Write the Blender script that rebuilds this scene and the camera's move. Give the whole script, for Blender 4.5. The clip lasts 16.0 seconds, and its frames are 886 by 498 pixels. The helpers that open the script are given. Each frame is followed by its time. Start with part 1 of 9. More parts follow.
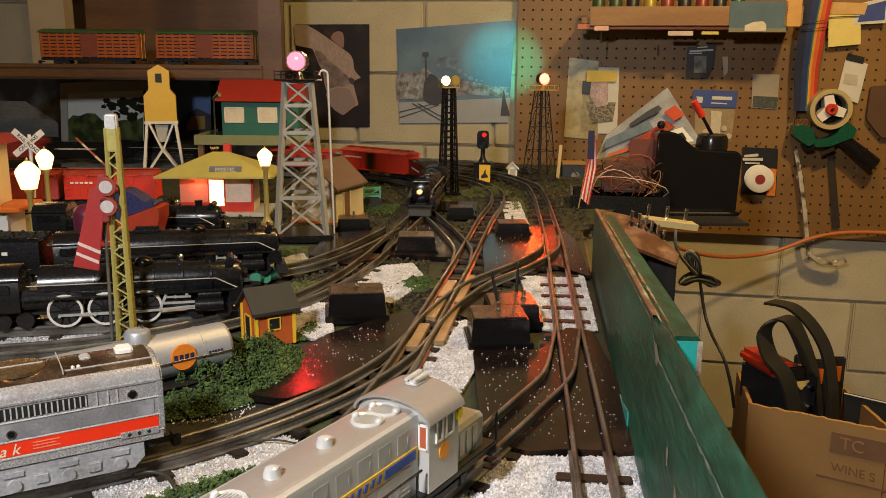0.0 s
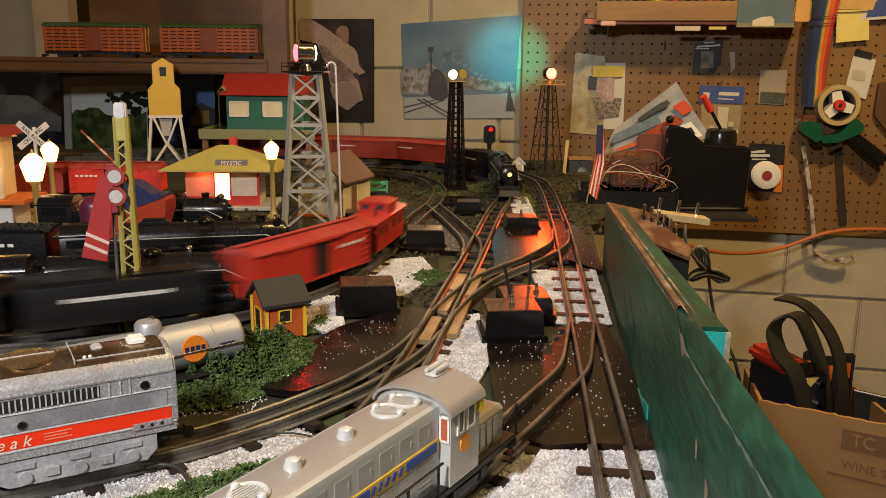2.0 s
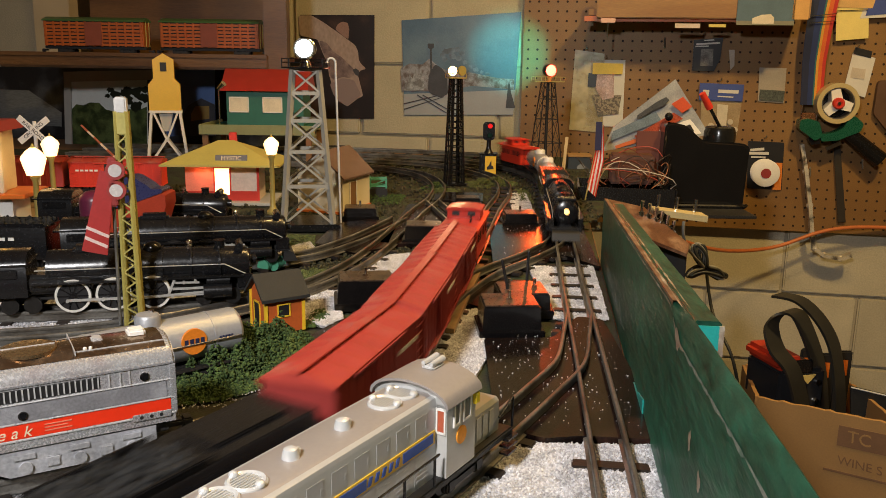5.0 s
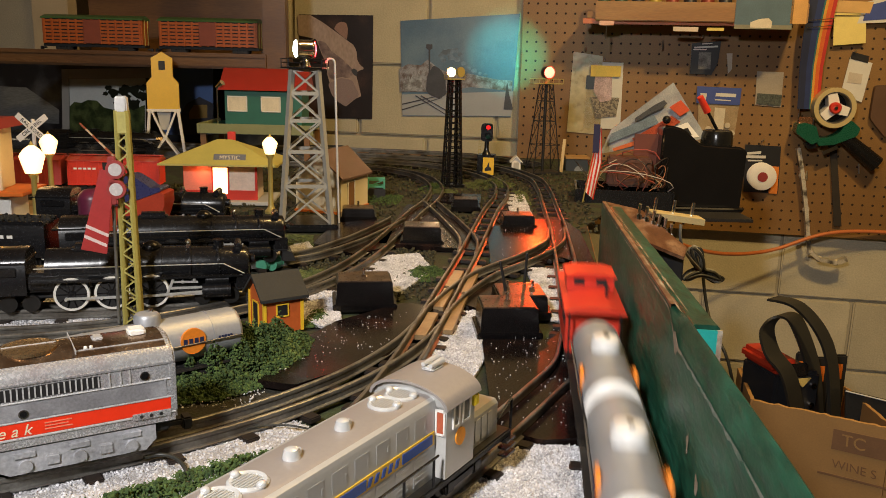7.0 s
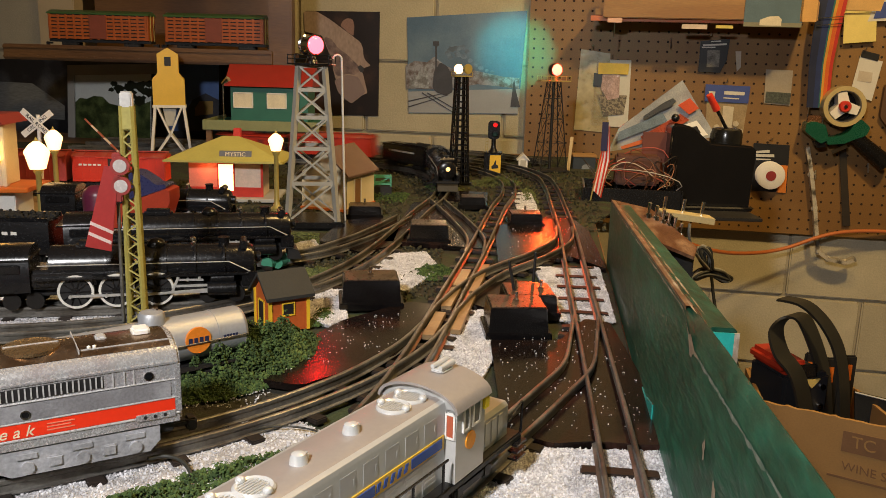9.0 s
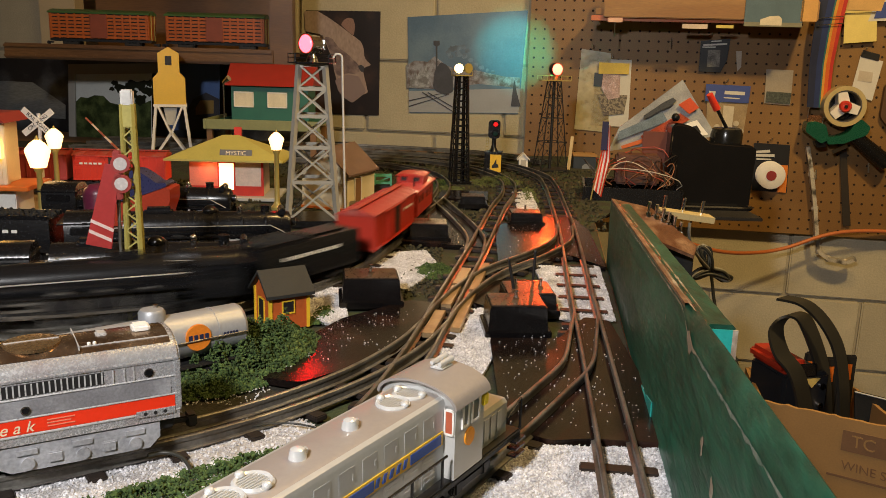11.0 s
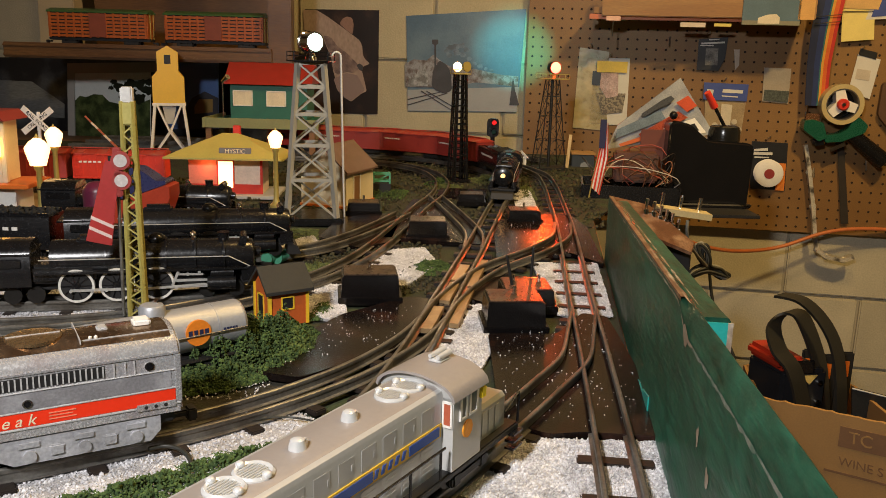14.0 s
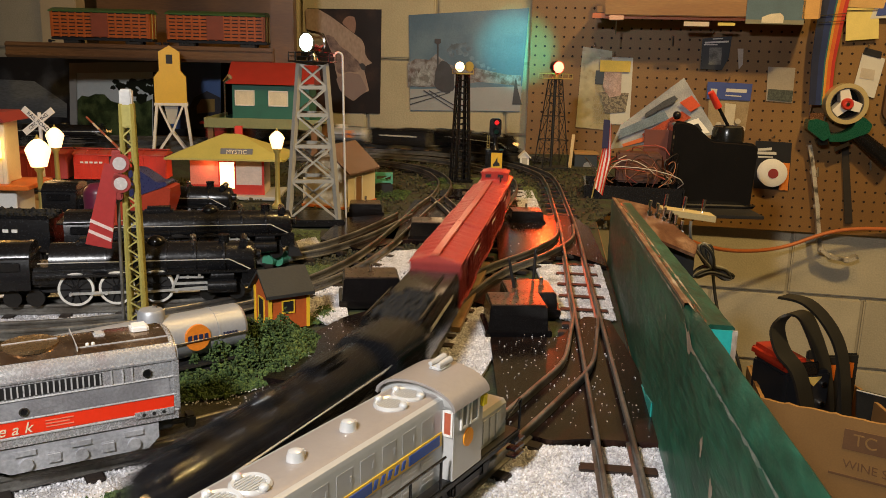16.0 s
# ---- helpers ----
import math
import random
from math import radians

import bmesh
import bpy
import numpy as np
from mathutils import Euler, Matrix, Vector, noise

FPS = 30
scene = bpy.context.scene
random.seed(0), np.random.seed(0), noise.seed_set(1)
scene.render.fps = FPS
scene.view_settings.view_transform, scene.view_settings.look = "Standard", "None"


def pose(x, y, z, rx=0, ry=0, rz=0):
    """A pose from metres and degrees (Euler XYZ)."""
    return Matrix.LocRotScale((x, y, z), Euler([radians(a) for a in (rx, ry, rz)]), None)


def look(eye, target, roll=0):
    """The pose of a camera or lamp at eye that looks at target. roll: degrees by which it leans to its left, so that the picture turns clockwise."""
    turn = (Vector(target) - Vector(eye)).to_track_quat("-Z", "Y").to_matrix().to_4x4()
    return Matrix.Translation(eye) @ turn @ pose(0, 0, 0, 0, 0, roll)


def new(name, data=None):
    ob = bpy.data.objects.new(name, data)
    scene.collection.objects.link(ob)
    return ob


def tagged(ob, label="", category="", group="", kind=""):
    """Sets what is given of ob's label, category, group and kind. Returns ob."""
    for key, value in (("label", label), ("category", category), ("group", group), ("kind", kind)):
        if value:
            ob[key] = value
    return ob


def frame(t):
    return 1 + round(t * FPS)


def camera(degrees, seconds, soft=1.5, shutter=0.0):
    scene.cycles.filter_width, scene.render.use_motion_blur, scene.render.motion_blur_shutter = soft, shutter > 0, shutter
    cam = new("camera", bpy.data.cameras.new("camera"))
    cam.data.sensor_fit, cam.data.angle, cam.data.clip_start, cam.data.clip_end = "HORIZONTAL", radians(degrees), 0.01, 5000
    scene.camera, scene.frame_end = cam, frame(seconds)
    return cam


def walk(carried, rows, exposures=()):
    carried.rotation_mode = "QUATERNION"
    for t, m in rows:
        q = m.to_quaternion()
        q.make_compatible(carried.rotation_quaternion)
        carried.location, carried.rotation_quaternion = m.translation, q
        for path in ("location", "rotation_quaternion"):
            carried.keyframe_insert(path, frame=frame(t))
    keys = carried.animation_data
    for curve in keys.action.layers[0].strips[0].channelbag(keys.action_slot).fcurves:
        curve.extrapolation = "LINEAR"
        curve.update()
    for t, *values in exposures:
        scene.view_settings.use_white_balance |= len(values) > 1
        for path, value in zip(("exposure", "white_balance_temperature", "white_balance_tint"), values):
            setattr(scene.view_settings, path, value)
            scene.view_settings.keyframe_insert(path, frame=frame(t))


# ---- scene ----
cam = camera(55.2, 16.0, soft=0.85, shutter=0.9)
walk(cam, [
    (0, look((0.0175, -0.0120, 0.2518), (0.0186, 1.9422, -0.1740), 0.49)),
    (0.5, look((0.0192, -0.0132, 0.2488), (0.0226, 1.9404, -0.1797), 0.34)),
    (1, look((0.0134, -0.0033, 0.2413), (0.0158, 1.9501, -0.1876), 0.05)),
    (1.5, look((0.0129, -0.0106, 0.2455), (0.0164, 1.9425, -0.1847), 0.19)),
    (2, look((0.0066, -0.0025, 0.2442), (0.0059, 1.9506, -0.1867), 0.64)),
    (2.5, look((0.0091, -0.0098, 0.2474), (0.0088, 1.9441, -0.1797), 0.40)),
    (3, look((0.0132, -0.0085, 0.2455), (0.0091, 1.9448, -0.1841), 0.55)),
    (3.5, look((0.0154, -0.0085, 0.2448), (0.0090, 1.9438, -0.1892), 0.65)),
    (4, look((0.0115, -0.0044, 0.2427), (0.0054, 1.9468, -0.1962), 0.69)),
    (6.5, look((0.0066, -0.0122, 0.2452), (0.0177, 1.9396, -0.1912), 1.26)),
    (7, look((0.0055, -0.0093, 0.2451), (0.0149, 1.9423, -0.1920), 1.41)),
    (7.5, look((0.0032, -0.0063, 0.2447), (0.0089, 1.9449, -0.1944), 1.55)),
    (8, look((0.0013, -0.0047, 0.2450), (0.0042, 1.9462, -0.1952), 1.60)),
    (8.5, look((0.0000, 0.0000, 0.2470), (0.0000, 1.9505, -0.1953), 1.60)),
    (9, look((0.0025, 0.0006, 0.2439), (0.0008, 1.9509, -0.1992), 1.60)),
    (11.5, look((0.0035, -0.0024, 0.2425), (0.0006, 1.9479, -0.2003), 1.66)),
    (12, look((0.0043, -0.0064, 0.2426), (0.0023, 1.9442, -0.1994), 1.67)),
    (12.5, look((0.0055, -0.0085, 0.2461), (0.0037, 1.9424, -0.1944), 1.66)),
    (13, look((0.0041, -0.0066, 0.2440), (0.0036, 1.9443, -0.1967), 1.65)),
    (13.5, look((0.0035, -0.0063, 0.2431), (0.0028, 1.9442, -0.1993), 1.62)),
    (14, look((0.0038, -0.0056, 0.2407), (0.0032, 1.9444, -0.2036), 1.60)),
    (14.5, look((0.0039, -0.0047, 0.2411), (0.0019, 1.9446, -0.2061), 1.53)),
    (15, look((0.0048, -0.0032, 0.2435), (0.0014, 1.9459, -0.2050), 1.52)),
    (15.5, look((0.0037, -0.0003, 0.2431), (-0.0007, 1.9488, -0.2048), 1.57)),
    (16, look((0.0050, 0.0006, 0.2437), (-0.0026, 1.9496, -0.2046), 1.56)),
], exposures=[(0, 0.0), (16, 0.0)])

# ---- light ----
world = bpy.data.worlds.new("basement_air")
world.use_nodes = True
scene.world = world
world.node_tree.nodes["Background"].inputs[0].default_value = (1.0, 0.72, 0.45, 1)
world.node_tree.nodes["Background"].inputs[1].default_value = 0.002


def area_lamp(name, eye, target, size, watts, colour):
    data = bpy.data.lights.new(name, "AREA")
    data.shape, data.size, data.energy, data.color = "DISK", size, watts, colour
    ob = new(name, data)
    ob.matrix_world = look(eye, target)
    return ob


def point_lamp(name, at, watts, colour, radius=0.006):
    data = bpy.data.lights.new(name, "POINT")
    data.energy, data.color, data.shadow_soft_size = watts, colour, radius
    ob = new(name, data)
    ob.location = at
    return ob


def spot_lamp(name, eye, target, watts, colour, degrees=50, radius=0.008):
    data = bpy.data.lights.new(name, "SPOT")
    data.energy, data.color, data.shadow_soft_size = watts, colour, radius
    data.spot_size, data.spot_blend = radians(degrees), 0.9
    ob = new(name, data)
    ob.matrix_world = look(eye, target)
    return ob


# unseen lamps: one overhead, an added fill beside the camera, another for the right wall
area_lamp("ceiling_bulb", (0.25, 0.9, 1.42), (0.1, 1.3, 0), 0.2, 9.0, (1.0, 0.63, 0.22))
area_lamp("work_light", (-0.32, -0.28, 0.70), (-0.06, 0.75, 0.03), 0.12, 15, (0.97, 0.95, 0.94))
area_lamp("ceiling_bulb", (0.84, 0.78, 1.28), (0.82, 2.2, -0.20), 0.12, 19.5, (1.0, 0.69, 0.27))


# ---- materials ----


def mat(name, colour, rough=0.6, metal=0.0, vary=0.15, size=40.0, bump=0.0, fine=400.0, glow=None, glow_power=0.0,
        coat=0.0, second=None, mix=0.5, sharp=0.1, stretch=(1, 1, 1), spread=0.0):
    """A surface with a coarse and a fine grain, and patches of a second colour where one is given."""
    m = bpy.data.materials.new(name)
    m.use_nodes = True
    nt = m.node_tree
    b = nt.nodes["Principled BSDF"]
    b.inputs["Roughness"].default_value, b.inputs["Metallic"].default_value = rough, metal
    b.inputs["Coat Weight"].default_value = coat
    co = nt.nodes.new("ShaderNodeTexCoord")
    mp = nt.nodes.new("ShaderNodeMapping")
    mp.inputs["Scale"].default_value = stretch
    nt.links.new(co.outputs["Object"], mp.inputs["Vector"])

    def noise_node(scale, detail):
        n = nt.nodes.new("ShaderNodeTexNoise")
        n.inputs["Scale"].default_value, n.inputs["Detail"].default_value = scale, detail
        nt.links.new(mp.outputs["Vector"], n.inputs["Vector"])
        return n

    big, small = noise_node(size, 4), noise_node(fine, 3)
    base = nt.nodes.new("ShaderNodeRGB")
    base.outputs[0].default_value = (*colour, 1)
    out = base.outputs[0]
    if second:
        ramp = nt.nodes.new("ShaderNodeMapRange")
        ramp.inputs["From Min"].default_value, ramp.inputs["From Max"].default_value = mix - sharp, mix + sharp
        nt.links.new(big.outputs["Fac"], ramp.inputs["Value"])
        mx = nt.nodes.new("ShaderNodeMixRGB")
        nt.links.new(ramp.outputs["Result"], mx.inputs["Fac"])
        nt.links.new(out, mx.inputs["Color1"])
        mx.inputs["Color2"].default_value = (*second, 1)
        out = mx.outputs["Color"]
    add = nt.nodes.new("ShaderNodeMath")
    add.operation = "ADD"
    nt.links.new(big.outputs["Fac"], add.inputs[0])
    nt.links.new(small.outputs["Fac"], add.inputs[1])
    rng = nt.nodes.new("ShaderNodeMapRange")
    rng.inputs["From Min"].default_value, rng.inputs["From Max"].default_value = 0.6, 1.4
    rng.inputs["To Min"].default_value, rng.inputs["To Max"].default_value = 1 - vary, 1 + vary
    nt.links.new(add.outputs[0], rng.inputs["Value"])
    val = rng.outputs["Result"]
    if spread:
        info = nt.nodes.new("ShaderNodeObjectInfo")
        r2 = nt.nodes.new("ShaderNodeMapRange")
        r2.inputs["To Min"].default_value, r2.inputs["To Max"].default_value = 1 - spread, 1 + spread
        nt.links.new(info.outputs["Random"], r2.inputs["Value"])
        ml = nt.nodes.new("ShaderNodeMath")
        ml.operation = "MULTIPLY"
        nt.links.new(val, ml.inputs[0])
        nt.links.new(r2.outputs["Result"], ml.inputs[1])
        val = ml.outputs[0]
    hsv = nt.nodes.new("ShaderNodeHueSaturation")
    nt.links.new(out, hsv.inputs["Color"])
    nt.links.new(val, hsv.inputs["Value"])
    nt.links.new(hsv.outputs["Color"], b.inputs["Base Color"])
    rr = nt.nodes.new("ShaderNodeMapRange")
    rr.inputs["To Min"].default_value, rr.inputs["To Max"].default_value = max(0.02, rough - 0.12), min(1, rough + 0.12)
    nt.links.new(small.outputs["Fac"], rr.inputs["Value"])
    nt.links.new(rr.outputs["Result"], b.inputs["Roughness"])
    if bump:
        bp = nt.nodes.new("ShaderNodeBump")
        bp.inputs["Strength"].default_value, bp.inputs["Distance"].default_value = bump, 0.002
        nt.links.new(add.outputs[0], bp.inputs["Height"])
        nt.links.new(bp.outputs["Normal"], b.inputs["Normal"])
    if glow:
        b.inputs["Emission Color"].default_value = (*glow, 1)
        b.inputs["Emission Strength"].default_value = glow_power
    return m


BLACK = mat("black_enamel", (0.008, 0.008, 0.009), 0.24, 0.0, 0.3, 60, 0.015)
BLACK_DULL = mat("dull_black", (0.012, 0.011, 0.011), 0.55, 0.0, 0.3, 60, 0.05)
BAKELITE = mat("switch_bakelite", (0.006, 0.005, 0.005), 0.2, 0.0, 0.3, 30, 0.0)
COVER = mat("switch_cover", (0.13, 0.085, 0.055), 0.3, 0.4, 0.4, 40, 0.03, second=(0.04, 0.024, 0.018), mix=0.54)
PLATE = mat("switch_base_plate", (0.008, 0.005, 0.0045), 0.20, 0.0, 0.5, 25, 0.02, second=(0.030, 0.014, 0.010), mix=0.6)
PLATE.node_tree.nodes["Principled BSDF"].inputs["Specular IOR Level"].default_value = 0.32
STEEL = mat("rail_steel", (0.23, 0.22, 0.20), 0.40, 0.62, 0.35, 26, 0.05, second=(0.10, 0.088, 0.074), mix=0.52)
NICKEL = mat("nickel_rods", (0.66, 0.65, 0.62), 0.34, 0.55, 0.12, 60)
TIE = mat("tie_black", (0.025, 0.018, 0.015), 0.55, 0.2, 0.4, 50, 0.1, spread=0.3)
CHROME = mat("bright_metal", (0.75, 0.73, 0.7), 0.16, 1.0, 0.1, 60)
SILVER = mat("silver_paint", (0.66, 0.65, 0.645), 0.30, 0.4, 0.12, 30, 0.03)
GREY_PAINT = mat("grey_paint", (0.42, 0.41, 0.38), 0.45, 0.0, 0.08, 30, 0.02)
RED = mat("red_plastic", (0.48, 0.035, 0.018), 0.35, 0.0, 0.15, 40, 0.03)
RED_BRIGHT = mat("red_paint", (0.62, 0.04, 0.02), 0.4, 0.0, 0.12, 40, 0.02)
RED_DARK = mat("tuscan_red", (0.28, 0.035, 0.03), 0.42, 0.0, 0.15, 40, 0.03)
WHITE = mat("white_paint", (0.78, 0.75, 0.7), 0.5, 0.0, 0.08, 30, 0.02)
CREAM = mat("cream_paint", (0.72, 0.62, 0.42), 0.55, 0.0, 0.1, 30, 0.03)
YELLOW = mat("yellow_paint", (0.78, 0.48, 0.03), 0.42, 0.0, 0.1, 30, 0.02)
OLIVE = mat("olive_yellow_paint", (0.42, 0.36, 0.10), 0.45, 0.1, 0.15, 40, 0.03)
ORANGE = mat("orange_plastic", (0.62, 0.15, 0.02), 0.42, 0.0, 0.15, 40, 0.03)
GREEN = mat("green_enamel", (0.009, 0.060, 0.034), 0.42, 0.0, 0.7, 14, 0.4, fine=220, second=(0.018, 0.098, 0.060), mix=0.56,
            sharp=0.10, stretch=(1, 0.22, 1))
TURQUOISE = mat("fresh_turquoise", (0.02, 0.30, 0.26), 0.4, 0.0, 0.15, 20, 0.1)
WORN = mat("worn_edge_wood", (0.26, 0.19, 0.13), 0.55, 0.0, 0.35, 40, 0.2, second=(0.42, 0.38, 0.30), mix=0.6)
CHALK = mat("rubbed_paint", (0.20, 0.205, 0.165), 0.55, 0.0, 0.5, 50, 0.2, fine=300, second=(0.05, 0.10, 0.068), mix=0.54)
GREEN_ROOF = mat("station_roof", (0.42, 0.37, 0.10), 0.55, 0.0, 0.12, 40, 0.05)
GREEN_WALL = mat("green_house_wall", (0.025, 0.14, 0.10), 0.5, 0.0, 0.15, 40, 0.04)
BLUE = mat("blue_paint", (0.03, 0.08, 0.35), 0.4)
BROWN_ROOF = mat("brown_shingle", (0.13, 0.075, 0.055), 0.7, 0.0, 0.2, 60, 0.3)
DARK_ROOF = mat("dark_roof", (0.020, 0.020, 0.019), 0.7, 0.0, 0.25, 60, 0.3)
PINE = mat("pine_board", (0.36, 0.20, 0.075), 0.55, 0.0, 0.25, 18, 0.12, second=(0.25, 0.125, 0.045), stretch=(0.15, 1, 1))
DARK_WOOD = mat("brown_board", (0.22, 0.11, 0.045), 0.6, 0.0, 0.25, 18, 0.12, stretch=(0.15, 1, 1))
BLOCK = mat("painted_block", (0.47, 0.42, 0.31), 0.85, 0.0, 0.18, 9, 0.5, fine=220, spread=0.05)
MORTAR = mat("block_joint", (0.36, 0.32, 0.24), 0.9, 0.0, 0.15, 30, 0.4)
PEG = mat("hardboard", (0.26, 0.137, 0.039), 0.5, 0.0, 0.3, 5, 0.05, second=(0.18, 0.09, 0.025))
HOLE = mat("hole_dark", (0.025, 0.013, 0.007), 0.9)
GROUND = mat("ground_cover", (0.034, 0.030, 0.019), 0.95, 0.0, 0.6, 22, 0.6, fine=500, second=(0.028, 0.040, 0.014), mix=0.52)
BALLAST = mat("white_grit", (0.42, 0.41, 0.42), 0.95, 0.0, 0.4, 60, 0.9, fine=900, second=(0.50, 0.49, 0.50), mix=0.55)
CARD = mat("corrugated_card", (0.36, 0.195, 0.065), 0.8, 0.0, 0.12, 14, 0.1)
CONCRETE = mat("cellar_floor", (0.20, 0.18, 0.16), 0.85, 0.0, 0.25, 5, 0.3)
WARM_GLOW = mat("lit_globe", (0.9, 0.8, 0.6), 0.5, glow=(1.0, 0.56, 0.20), glow_power=3.6)

# ---- shapes ----


def box(bm, x0, x1, y0, y1, z0, z1, bev=0.0, m=None):
    r = bmesh.ops.create_cube(bm, size=1)
    vs = r["verts"]
    for v in vs:
        v.co = Vector((x0 + (v.co.x + 0.5) * (x1 - x0), y0 + (v.co.y + 0.5) * (y1 - y0), z0 + (v.co.z + 0.5) * (z1 - z0)))
    if bev:
        es = list({e for v in vs for e in v.link_edges})
        g = bmesh.ops.bevel(bm, geom=es, offset=bev, segments=2, affect="EDGES", clamp_overlap=True)
        vs = list({v for f in g["faces"] for v in f.verts} | {v for v in vs if v.is_valid})
    if m:
        for v in vs:
            v.co = m @ v.co
    return vs


def rod(bm, a, b, r0, r1=None, n=8, caps=True):
    a, b = Vector(a), Vector(b)
    d = b - a
    r1 = r0 if r1 is None else r1
    m = Matrix.Translation((a + b) / 2) @ d.to_track_quat("Z", "Y").to_matrix().to_4x4()
    return bmesh.ops.create_cone(bm, cap_ends=caps, segments=n, radius1=r0, radius2=r1, depth=d.length, matrix=m)["verts"]


def bar(bm, a, b, w, h=None):
    """A square bar from a to b."""
    a, b = Vector(a), Vector(b)
    d = b - a
    h = h or w
    m = Matrix.Translation((a + b) / 2) @ d.to_track_quat("Z", "Y").to_matrix().to_4x4()
    return box(bm, -w / 2, w / 2, -h / 2, h / 2, -d.length / 2, d.length / 2, 0, m)


def prism(bm, pts, d0, d1, axis="y"):
    """A polygon (u, z) pushed from d0 to d1 along an axis."""
    def at(u, w, d):
        return (u, d, w) if axis == "y" else (d, u, w) if axis == "x" else (u, w, d)
    lo = [bm.verts.new(at(u, w, d0)) for u, w in pts]
    hi = [bm.verts.new(at(u, w, d1)) for u, w in pts]
    n = len(pts)
    bm.faces.new(lo), bm.faces.new(hi[::-1])
    for i in range(n):
        bm.faces.new((lo[i], hi[i], hi[(i + 1) % n], lo[(i + 1) % n]))
    bmesh.ops.recalc_face_normals(bm, faces=bm.faces[:])


def lathe(bm, prof, n=20, m=None, caps=True):
    """A profile of (radius, height) turned round z."""
    m = m or Matrix()
    rings = [[bm.verts.new(m @ Vector((r * math.cos(6.28318 * i / n), r * math.sin(6.28318 * i / n), h))) for i in range(n)] for r, h in prof]
    for a, b in zip(rings, rings[1:]):
        for i in range(n):
            bm.faces.new((a[i], a[(i + 1) % n], b[(i + 1) % n], b[i]))
    if caps:
        bm.faces.new(rings[0][::-1]), bm.faces.new(rings[-1])


def ball(bm, c, r, s=(1, 1, 1), sub=2):
    return bmesh.ops.create_icosphere(bm, subdivisions=sub, radius=r, matrix=Matrix.Translation(c) @ Matrix.Diagonal((*s, 1)))["verts"]


def smooth(me, deg=40):
    for f in me.polygons:
        f.use_smooth = True
    me.set_sharp_from_angle(angle=radians(deg))


def part(name, bm, material, parent=None, label="", soft=True):
    me = bpy.data.meshes.new(name)
    bm.to_mesh(me)
    bm.free()
    me.materials.append(material)
    if soft:
        smooth(me)
    ob = new(name, me)
    ob.parent = parent
    if label:
        tagged(ob, label)
    return ob


def piece(name, me, parent, at):
    ob = new(name, me)
    ob.parent = parent
    ob.matrix_basis = at
    return ob


def made(fn, *args, **kw):
    bm = bmesh.new()
    fn(bm, *args, **kw)
    return bm


def thing(name, m, label, category, group=""):
    ob = new(name)
    ob.matrix_world = m
    return tagged(ob, label, category, group)


# ---- structure ----
WALL_TURN = -10.37
WALL = pose(0, 2.47, 0, 0, 0, WALL_TURN)   # along the block wall: x right, y into the wall


def build_wall():
    bm = bmesh.new()
    box(bm, -2.6, 2.6, 0.012, 0.2, -1.0, 1.5)
    wall = part("wall_north", bm, MORTAR)
    wall.matrix_world = WALL
    tagged(wall, "cream painted concrete block wall with worn joints", "wall", kind="structure")
    bm = bmesh.new()
    box(bm, -0.1985, 0.1985, 0, 0.02, -0.098, 0.098, 0.004)
    me = bpy.data.meshes.new("block")
    bm.to_mesh(me)
    bm.free()
    me.materials.append(BLOCK)
    smooth(me)
    for r in range(-4, 6):
        for c in range(-6, 6):
            x = -0.04 + c * 0.406 + (0.203 if r % 2 else 0)
            z = 0.1215 + r * 0.203 + 0.001
            piece("block", me, wall, pose(x, random.uniform(-0.0015, 0.0015), z))
    return wall


build_wall()

bm = bmesh.new()
box(bm, -3.2, 3.2, -2.4, 3.2, -0.97, -0.95)
tagged(part("floor", bm, CONCRETE), "grey concrete cellar floor", "floor", kind="structure")
bm = bmesh.new()
box(bm, -3.2, 3.2, -2.4, 3.2, 1.45, 1.5)
tagged(part("ceiling", bm, DARK_WOOD), "brown boarded cellar ceiling", "ceiling", kind="structure")
for nm, a in (("wall_west", (-3.2, -3.05, -2.4, 3.2)), ("wall_east", (3.05, 3.2, -2.4, 3.2)), ("wall_south", (-3.2, 3.2, -2.4, -2.25))):
    bm = bmesh.new()
    box(bm, *a, -1, 1.5)
    tagged(part(nm, bm, BLOCK), "plain cream painted cellar wall", "wall", kind="structure")


def build_pegboard():
    """Hardboard on battens, with its rows of holes an inch apart."""
    board = thing("pegboard", WALL @ pose(0, -0.035, 0), "brown perforated hardboard panel on the block wall", "pegboard")
    bm = bmesh.new()
    box(bm, 0.23, 2.2, 0, 0.006, -0.2, 0.62)
    part("panel", bm, PEG, board)
    bm = bmesh.new()
    for x in (0.25, 0.85, 1.5):
        box(bm, x, x + 0.04, 0.006, 0.034, -0.19, 0.6)
    part("batten", bm, PINE, board)
    vs, fs = [], []
    x = 0.2447
    while x < 1.6:
        z = -0.185
        while z < 0.6:
            k = len(vs)
            for i in range(8):
                a = i * math.pi / 4
                vs.append((x + 0.0032 * math.cos(a), -0.0008, z + 0.0032 * math.sin(a)))
            fs.append(tuple(range(k, k + 8)))
            z += 0.0254
        x += 0.0254
    me = bpy.data.meshes.new("hole")
    me.from_pydata(vs, [], fs)
    me.materials.append(HOLE)
    tagged(new("hole", me), kind="stuff").parent = board


build_pegboard()

# the layout's table, its ground a little uneven
TABLE_EDGE = [(0.02, -0.9), (0.085, 0.0), (0.205, 1.02), (0.245, 1.36), (0.42, 1.75), (0.5, 2.2), (-2.6, 2.75), (-2.6, -0.9)]


